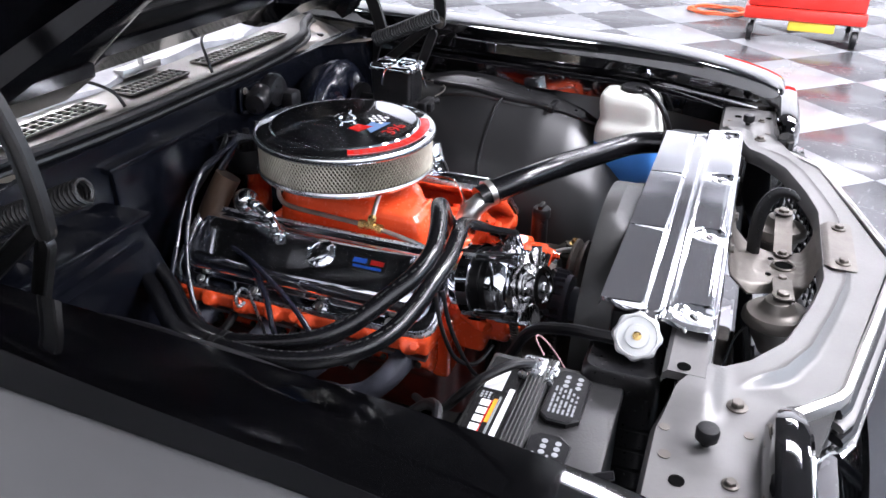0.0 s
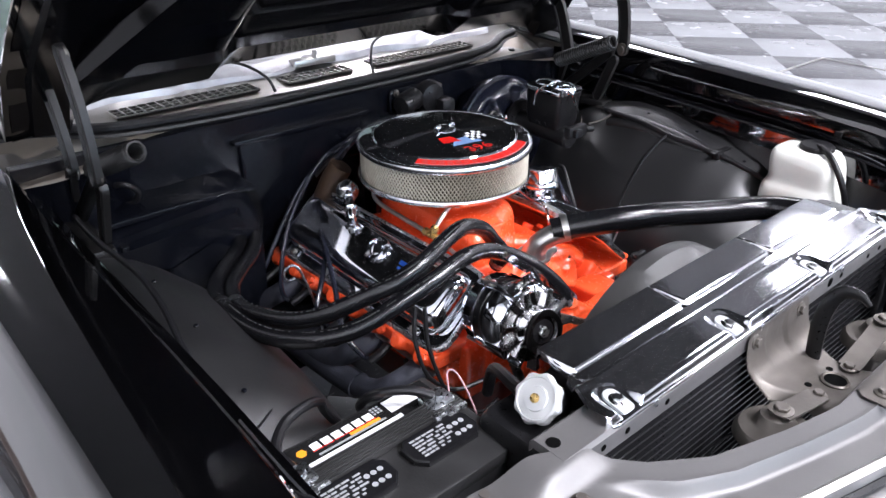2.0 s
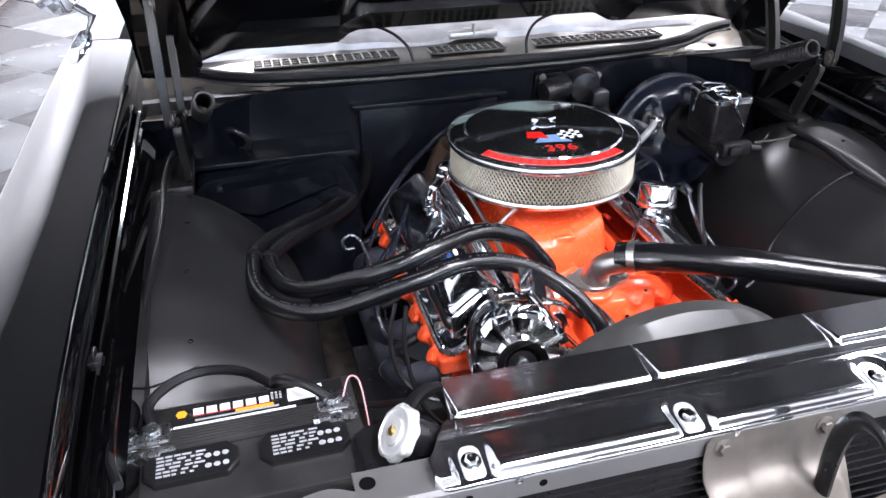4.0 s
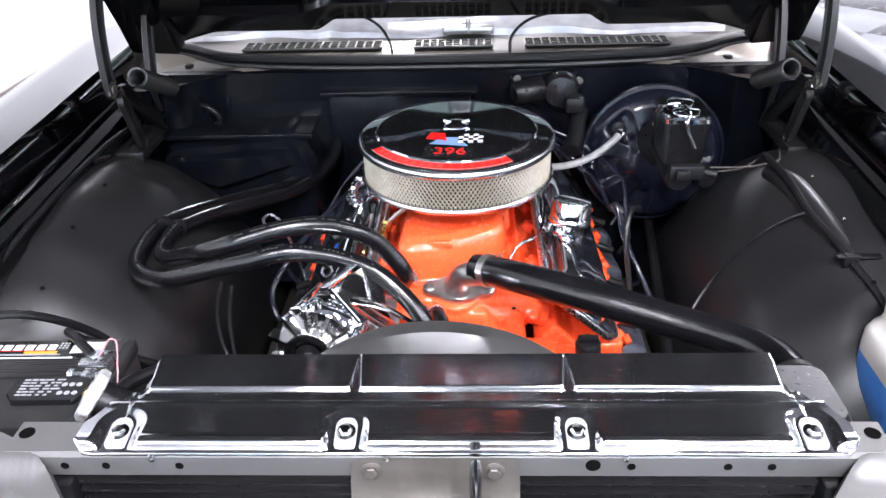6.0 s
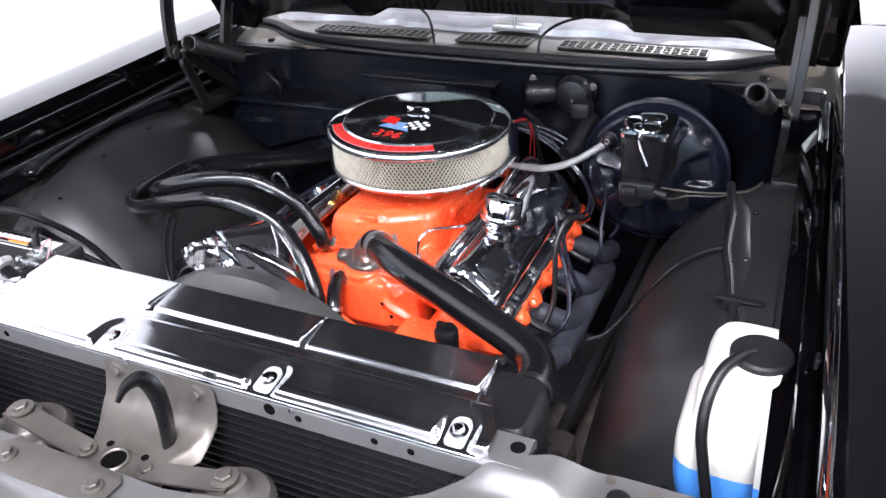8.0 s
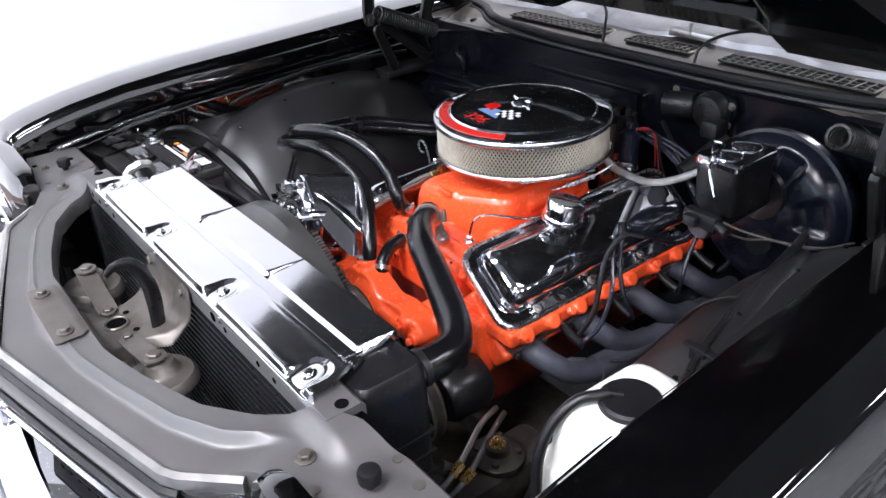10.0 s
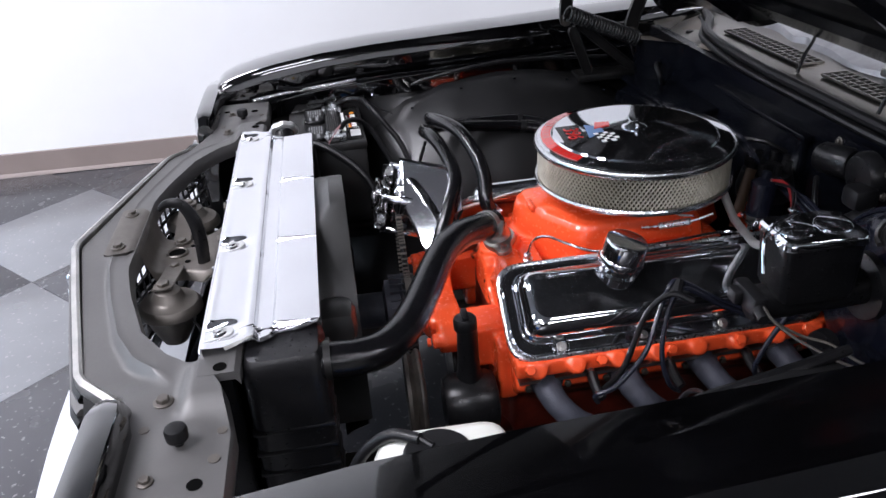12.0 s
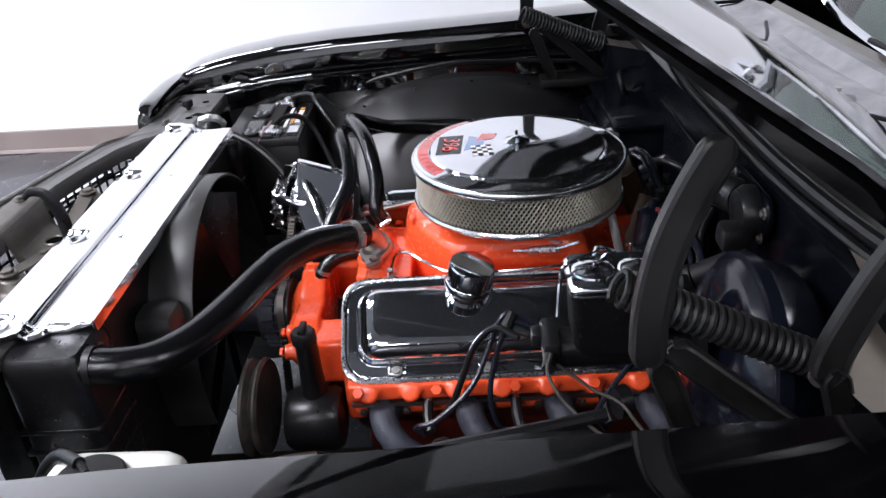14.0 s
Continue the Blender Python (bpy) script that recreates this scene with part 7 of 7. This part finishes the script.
for x, y in ((0.022, -0.815), (-0.036, -0.812), (0.012, -0.86)):
    part("pierced_hole", lathe(B(), [(0.005, 0), (0.005, 0.0008)], (x, y, 0.7385), (0, 0, 1), 14), "hole_shade", latch)
LATCH_BOLTS = ((-0.073, -0.7435, 0.792, (0, -1, 0.1)), (0.056, -0.7435, 0.792, (0, -1, 0.1)), (-0.070, -0.911, 0.8, (0, 0, 1)), (0.058, -0.911, 0.8, (0, 0, 1)), (0.042, -0.833, 0.7415, (0, 0, 1)), (-0.052, -0.833, 0.7415, (0, 0, 1)))
each("latch_bolt", [((x, y, z), ax, 0.0075, 0.007) for x, y, z, ax in LATCH_BOLTS], bolt, "old_grey", latch)
bm = B()
lathe(bm, [(0.0155, 0), (0.0155, 0.0022), (0.0, 0.0024)], (-0.006, -0.835, 0.7412), (0, 0, 1), 24)
part("striker_hole", bm, "hole_shade", latch)
bm = B()
tube(bm, [(0.034, -0.785, 0.735), (0.036, -0.782, 0.785), (0.037, -0.786, 0.825), (0.037, -0.800, 0.853), (0.037, -0.822, 0.858), (0.037, -0.838, 0.848)], 0.010, 10, 8, flat=0.55, radii=[0.011, 0.012, 0.012, 0.010, 0.008, 0.004])
part("release_hook", bm, "black_satin", latch)
for s in (-1, 1):
    horn = thing("horn", "weathered grey disc horn hung from a strip bracket", "horn", group="horns")
    hx, hy = s * 0.158, -0.829
    bm = B()
    lathe(bm, [(0.012, 0.066), (0.020, 0.062), (0.026, 0.050), (0.030, 0.046), (0.044, 0.043), (0.050, 0.036), (0.051, 0.028), (0.046, 0.024), (0.040, 0.018), (0.034, 0.0), (0.020, -0.03), (0.0, -0.032)], (hx, hy, 0.700), (0, 0.06, 1), 36)
    part("horn_shell", bm, "old_grey", horn)
    bm = B()
    a, b = V(hx + s * 0.012, hy - 0.002, 0.769), V(s * 0.047 - 0.005, -0.833, 0.7385)
    d = (b - a).normalized()
    side = d.cross(V(0, 0, 1)).normalized()
    loft(bm, [[p + side * w + V(0, 0, h) for w, h in ((-0.015, 0), (-0.015, 0.003), (0.015, 0.003), (0.015, 0))] for p in (a, a.lerp(b, 0.6), b + V(0, 0, 0.002))])
    part("horn_strip", bm, "old_grey", horn)
    bm = B()
    bolt(bm, (hx, hy, 0.771), (0, 0, 1), 0.010, 0.007)
    lathe(bm, [(0.016, 0), (0.016, 0.002)], (hx, hy, 0.770), (0, 0, 1), 18)
    part("horn_nut", bm, "old_grey", horn)
    mesh_thing("horn_wire", tube(B(), [(hx + s * 0.02, hy + 0.03, 0.73), (hx + s * 0.03, hy + 0.05, 0.70), (hx + s * 0.06, hy + 0.06, 0.66), (hx + s * 0.10, hy + 0.07, 0.64)], 0.002, 6, 6), "rubber", "thin black horn wire", "wire", group="horn wires")
    bm = B()
    lathe(bm, [(0.0055, 0), (0.0055, 0.012), (0.010, 0.012)], (s * 0.571, -0.745, 0.796), (0, 0, 1), 14)
    lathe(bm, [(0.009, 0.006), (0.0125, 0.009), (0.0130, 0.020), (0.0115, 0.0235), (0.008, 0.0245), (0.0, 0.0240)], (s * 0.571, -0.745, 0.796), (0, 0, 1), 24)
    mesh_thing("rubber_hood_stop", bm, "black_plastic", "round worn rubber hood stop on a threaded stud", "stop", group="hood stops")

# ---- hood hinges ----
for s in (-1, 1):
    hinge = new("hood_hinge")
    hinge.parent = car
    hinge.location = (0.02, -0.016, 0) if s > 0 else (0, 0, 0)
    tagged(hinge, "black hood hinge with curved arms and a coil spring")

    def strap(points, w, t, x):
        bm = B()
        path = smooth_path(points, 14)
        rings = []
        for i, p in enumerate(path):
            d = (path[min(i + 1, len(path) - 1)] - path[max(i - 1, 0)]).normalized()
            n = V(1, 0, 0).cross(d).normalized()
            far = min((p - path[0]).length, (p - path[-1]).length)
            ww = w * math.sqrt(max(0.12, 1 - max(0.0, 1 - far / w) ** 2))
            rings.append([V(s * x, 0, 0) + V(0, p.y, p.z) + n * a + V(s * b, 0, 0) for a, b in ((-ww, -t * 1.8), (-ww, t), (-ww * 0.8, t * 1.6), (-ww * 0.7, t * 0.2), (ww * 0.7, t * 0.2), (ww * 0.8, t * 1.6), (ww, t), (ww, -t * 1.8), (ww * 0.86, -t * 1.8), (ww * 0.8, -t * 0.6), (-ww * 0.8, -t * 0.6), (-ww * 0.86, -t * 1.8))])
        return loft(bm, rings)

    part("upper_arm", strap([(0, 0.078, 0.922), (0, 0.078, 0.98), (0, 0.087, 1.04), (0, 0.104, 1.09), (0, 0.126, 1.135)], 0.0155, 0.004, 0.652), "hinge", hinge)
    part("rear_arm", strap([(0, 0.245, 0.885), (0, 0.252, 0.93), (0, 0.282, 1.01), (0, 0.33, 1.09)], 0.017, 0.004, 0.640), "hinge", hinge)
    for a, b in (((0.10, 0.935), (0.27, 0.79)), ((0.25, 0.90), (0.285, 0.79)), ((0.09, 0.92), (0.14, 0.795))):
        part("hinge_leg", strap([(0, *a), (0, (a[0] + b[0]) / 2, (a[1] + b[1]) / 2), (0, *b)], 0.013, 0.004, 0.642), "hinge", hinge)
    bm = box(B(), (min(s * 0.634, s * 0.70), 0.11, 0.775), (max(s * 0.634, s * 0.70), 0.30, 0.795), 0.004)
    part("hinge_plate", bm, "hinge", hinge)
    bm = B()
    a, b = V(s * 0.588, 0.062, 0.968), V(s * 0.605, 0.25, 0.885)
    d = (b - a).normalized()
    n1 = d.cross(V(1, 0, 0)).normalized()
    n2 = d.cross(n1)
    turns = 24
    helix = [a + d * ((b - a).length * k / (turns * 10)) + 0.0165 * (math.cos(2 * math.pi * k / 10) * n1 + math.sin(2 * math.pi * k / 10) * n2) for k in range(turns * 10 + 1)]
    tube(bm, helix, 0.0036, 6, 1)
    part("coil_spring", bm, "hinge", hinge)
    each("hinge_pivot", [([(0.016, 0), (0.016, 0.003), (0.009, 0.004), (0.009, 0.007), (0.0, 0.0075)], (s * (p[0] + dx), p[1], p[2]), (d, 0, 0), 20) for p in ((0.652, 0.078, 0.938), (0.640, 0.247, 0.892), (0.652, 0.118, 1.12)) for dx, d in ((-0.003, -s),)], lathe, "old_grey", hinge)

# ---- wiring along the fenders ----
for s in (-1, 1):
    pts = [(s * 0.655, 0.18, 0.80), (s * 0.66, 0.05, 0.807), (s * 0.652, -0.10, 0.812), (s * 0.655, -0.20, 0.803), (s * 0.668, -0.30, 0.782), (s * 0.676, -0.40, 0.76), (s * 0.68, -0.60, 0.78), (s * 0.66, -0.68, 0.80)]
    if s < 0:
        pts = [(x - 0.034, y, z + 0.030) for x, y, z in pts]
    else:
        pts = [(0.572, 0.06, 0.80), (0.588, -0.036, 0.791), (0.594, -0.128, 0.776), (0.607, -0.19, 0.768), (0.619, -0.252, 0.756), (0.634, -0.30, 0.742), (0.646, -0.36, 0.722), (0.655, -0.45, 0.70)]
    loom = mesh_thing("wiring_loom", tube(B(), pts, 0.009, 10, 8, radii=[0.007, 0.008, 0.0075, 0.0065, 0.0065, 0.006, 0.005, 0.005] if s > 0 else [0.005, 0.005]), "black_satin" if s > 0 else "rubber", "dusty black taped wiring loom along the inner fender", "wiring", group="wiring looms")
    for k in (4,) if s > 0 else ():
        bm = box(B(), (-0.024, -0.007, 0.006), (0.046, 0.007, 0.010), 0.002, Matrix.Translation(V(pts[k])))
        part("loom_clip", box(bm, (-0.012, -0.008, -0.010), (0.012, 0.008, 0.012), 0.003, Matrix.Translation(V(pts[k]))), "black_plastic", loom)
    bm = B()
    c = V(s * 0.742, -0.470, 0.800)
    box(bm, (-0.012, -0.010, -0.004), (0.010, 0.010, 0.038), 0.003, Matrix.Translation(c))
    box(bm, (-0.016, -0.004, 0.03), (0.002, 0.012, 0.046), 0.002, Matrix.Translation(c))
    mesh_thing("fender_clip", bm, "black_plastic", "black clip on the fender's inner lip", "clip", group="fender clips")
    mesh_thing("hood_stop_rod", tube(B(), [(s * 0.715, -0.48, 0.825), (s * 0.712, -0.60, 0.815), (s * 0.70, -0.745, 0.800)], 0.004, 8, 4), "old_chrome", "slim bright rod along the fender gutter", "rod", group="fender rods")
mesh_thing("liner_wire", tube(B(), [(0.597, -0.128, 0.779), (0.565, -0.122, 0.762), (0.525, -0.115, 0.727), (0.492, -0.110, 0.682), (0.464, -0.108, 0.637), (0.440, -0.12, 0.60), (0.415, -0.14, 0.57), (0.385, -0.15, 0.555)], 0.0034, 8, 8), "rubber", "thin black wire drooping across the inner fender", "wire")
yw = mesh_thing("yellow_tipped_wire", tube(B(), [(-0.712, -0.47, 0.795), (-0.705, -0.455, 0.77), (-0.68, -0.43, 0.755), (-0.64, -0.40, 0.75)], 0.0018, 6, 8), "rubber", "thin wire with a yellow crimp connector", "wire")
part("crimp_sleeve", tube(B(), [(-0.714, -0.472, 0.812), (-0.712, -0.470, 0.793)], 0.0048, 8), "yellow", yw)
mesh_thing("firewall_cable", tube(B(), [(-0.60, 0.30, 0.82), (-0.575, 0.27, 0.83), (-0.55, 0.27, 0.81), (-0.555, 0.28, 0.785), (-0.58, 0.30, 0.775)], 0.006, 10, 8), "rubber", "black cable loop at the firewall", "cable")
for k, pts in enumerate(([(0.10, 0.30, 0.80), (0.15, 0.27, 0.78), (0.20, 0.26, 0.72), (0.23, 0.27, 0.66)], [(-0.02, 0.31, 0.80), (-0.04, 0.27, 0.82), (-0.10, 0.25, 0.80), (-0.16, 0.27, 0.74)])):
    mesh_thing("harness_wire", tube(B(), pts, 0.005, 8, 8), "rubber", "black harness wire between firewall and engine", "wire", group="harness wires")
mesh_thing("starter_cable", tube(B(), [(0.33, -0.02, 0.73), (0.31, -0.05, 0.735), (0.30, -0.08, 0.70), (0.305, -0.10, 0.65), (0.31, -0.12, 0.60), (0.30, -0.15, 0.555)], 0.005, 8, 8), "rubber", "black cable drooping over the valve cover", "cable")

# ---- across the showroom ----
cart = thing("tool_cart", "low red steel tool cart on black casters", "cart", at=(5.45, -0.95, 0))
bm = B()
box(bm, (-0.35, -0.42, 0.17), (0.35, 0.42, 0.26), 0.015)
box(bm, (-0.34, -0.40, 0.262), (0.34, 0.40, 0.60), 0.015)
part("cart_body", bm, "cart_red", cart)
part("cart_tray", box(B(), (-0.33, -0.22, 0.10), (-0.25, 0.10, 0.168), 0.008), "yellow", cart)
for cx in (-0.30, 0.30):
    for cy in (-0.36, 0.36):
        bm = B()
        lathe(bm, [(0.02, -0.02), (0.062, -0.018), (0.065, 0.0), (0.062, 0.018), (0.02, 0.02)], (cx, cy, 0.065), (0, 1, 0), 24)
        caster = part("caster_wheel", bm, "rubber", cart)
        bm = B()
        box(bm, (cx - 0.025, cy - 0.03, 0.06), (cx + 0.025, cy - 0.022, 0.17))
        box(bm, (cx - 0.025, cy + 0.022, 0.06), (cx + 0.025, cy + 0.03, 0.17))
        box(bm, (cx - 0.035, cy - 0.035, 0.158), (cx + 0.035, cy + 0.035, 0.17))
        part("caster_fork", bm, "steel", caster)
bm = B()
pts = [(6.10 + 0.17 * math.cos(a) * (1 + 0.15 * math.sin(2.3 * a)), -0.28 + 0.24 * math.sin(a) * (1 + 0.1 * math.cos(1.7 * a)), 0.012 + 0.012 * (k % 5) / 2) for k, a in enumerate(np.linspace(0, 11 * math.pi, 70))]
tube(bm, pts, 0.008, 6, 2)
mesh_thing("extension_cord", bm, "cord", "loosely coiled orange extension cord on the floor", "cord")
stand = thing("work_stand", "low black steel work stand on the floor", "stand")
boxes("shelf", [((5.2, -2.3, 0.10), (6.1, -1.75, 0.16)), ((5.25, -2.25, 0.5), (6.05, -1.8, 0.55))], "black_satin", stand, 0.01)
boxes("leg", [((x - 0.02, y - 0.02, 0.0), (x + 0.02, y + 0.02, 0.50)) for x in (5.25, 6.03) for y in (-2.24, -1.83)], "black_satin", stand)
hatch = thing("floor_hatch", "thin steel frame of a hatch set in the floor", "hatch", kind="structure")
for a, b in (((3.98, 0.62), (4.9, 0.64)), ((3.98, 1.42), (4.9, 1.44)), ((3.98, 0.64), (4.0, 1.42)), ((4.88, 0.64), (4.9, 1.42))):
    boxes("frame_strip", [((*a, 0.0), (*b, 0.004))], "steel", hatch)
bm = B()
plate(bm, rounded([(-0.035, -0.058), (0.035, -0.058), (0.035, 0.058), (-0.035, 0.058)], 0.006), 0.006, axes((X_WALL, -2.52, 0.50), (0, 1, 0), (0, 0, 1)), 0.002)
outlet = mesh_thing("wall_outlet", bm, "white", "white electrical outlet plate on the wall", "outlet")
for z in (-0.02, 0.02):
    part("socket", plate(B(), rounded([(-0.016, z - 0.013), (0.016, z - 0.013), (0.016, z + 0.013), (-0.016, z + 0.013)], 0.006), 0.002, axes((X_WALL + 0.0058, -2.52, 0.50), (0, 1, 0), (0, 0, 1))), "ceiling", outlet)

# ---- floor tiles ----
SIDE = 0.61
O = V(-0.954, -1.312, 0)
U, W = V(1, 1, 0).normalized(), V(-1, 1, 0).normalized()
tile_meshes = {}
for nm in ("tile_light", "tile_dark"):
    h = SIDE / 2 - 0.0008
    bm = B()
    loft(bm, [[U * a * (h - e) + W * b * (h - e) + V(0, 0, z) for a, b in ((-1, -1), (1, -1), (1, 1), (-1, 1))] for e, z in ((0, -0.004), (0, -0.0008), (0.0012, 0.0))])
    me = done(bm)
    me.materials.append(M[nm])
    tile_meshes[nm] = me
cells = []
for i in range(-14, 22):
    for j in range(-16, 18):
        c = O + U * SIDE * (i + 0.5) + W * SIDE * (j + 0.5)
        if X_WALL + 0.0 < c.x < X_FAR and Y_LO < c.y < Y_HI:
            near = min(abs(c.x + 1.6) + abs(c.y + 1.6), abs(c.x - 3.5) + abs(c.y + 0.3))
            cells.append((near, i, j, c))
cells.sort(key=lambda q: q[0])
for near, i, j, c in cells[:290]:
    o = part("tile", tile_meshes["tile_light" if (i + j) % 2 == 0 else "tile_dark"], "tile_dark", floor)
    o.location = c
rest = {"tile_light": B(), "tile_dark": B()}
for near, i, j, c in cells[290:]:
    bm = rest["tile_light" if (i + j) % 2 == 0 else "tile_dark"]
    h = SIDE / 2 - 0.0008
    loft(bm, [[c + U * a * h + W * b * h + V(0, 0, z) for a, b in ((-1, -1), (1, -1), (1, 1), (-1, 1))] for z in (-0.004, 0.0)])
for nm, bm in rest.items():
    tagged(part("far_tiles", bm, nm, floor), kind="stuff")

# the car stands a little askew to the room
YAW = Matrix.Translation((0, -0.75, 0)) @ Matrix.Rotation(radians(1.4), 4, "Z") @ Matrix.Translation((0, 0.75, 0))
for ob in scene.objects:
    if ob.parent is None and ob.name.split(".")[0] in ("car", "radiator", "radiator_cover", "condenser", "fan_shroud", "hood_latch", "horn", "rubber_hood_stop"):
        ob.matrix_world = YAW @ ob.matrix_world
for ob in (engine, filler, twist, badge):
    ob.matrix_world = Matrix.Translation((0.008, 0, 0)) @ YAW
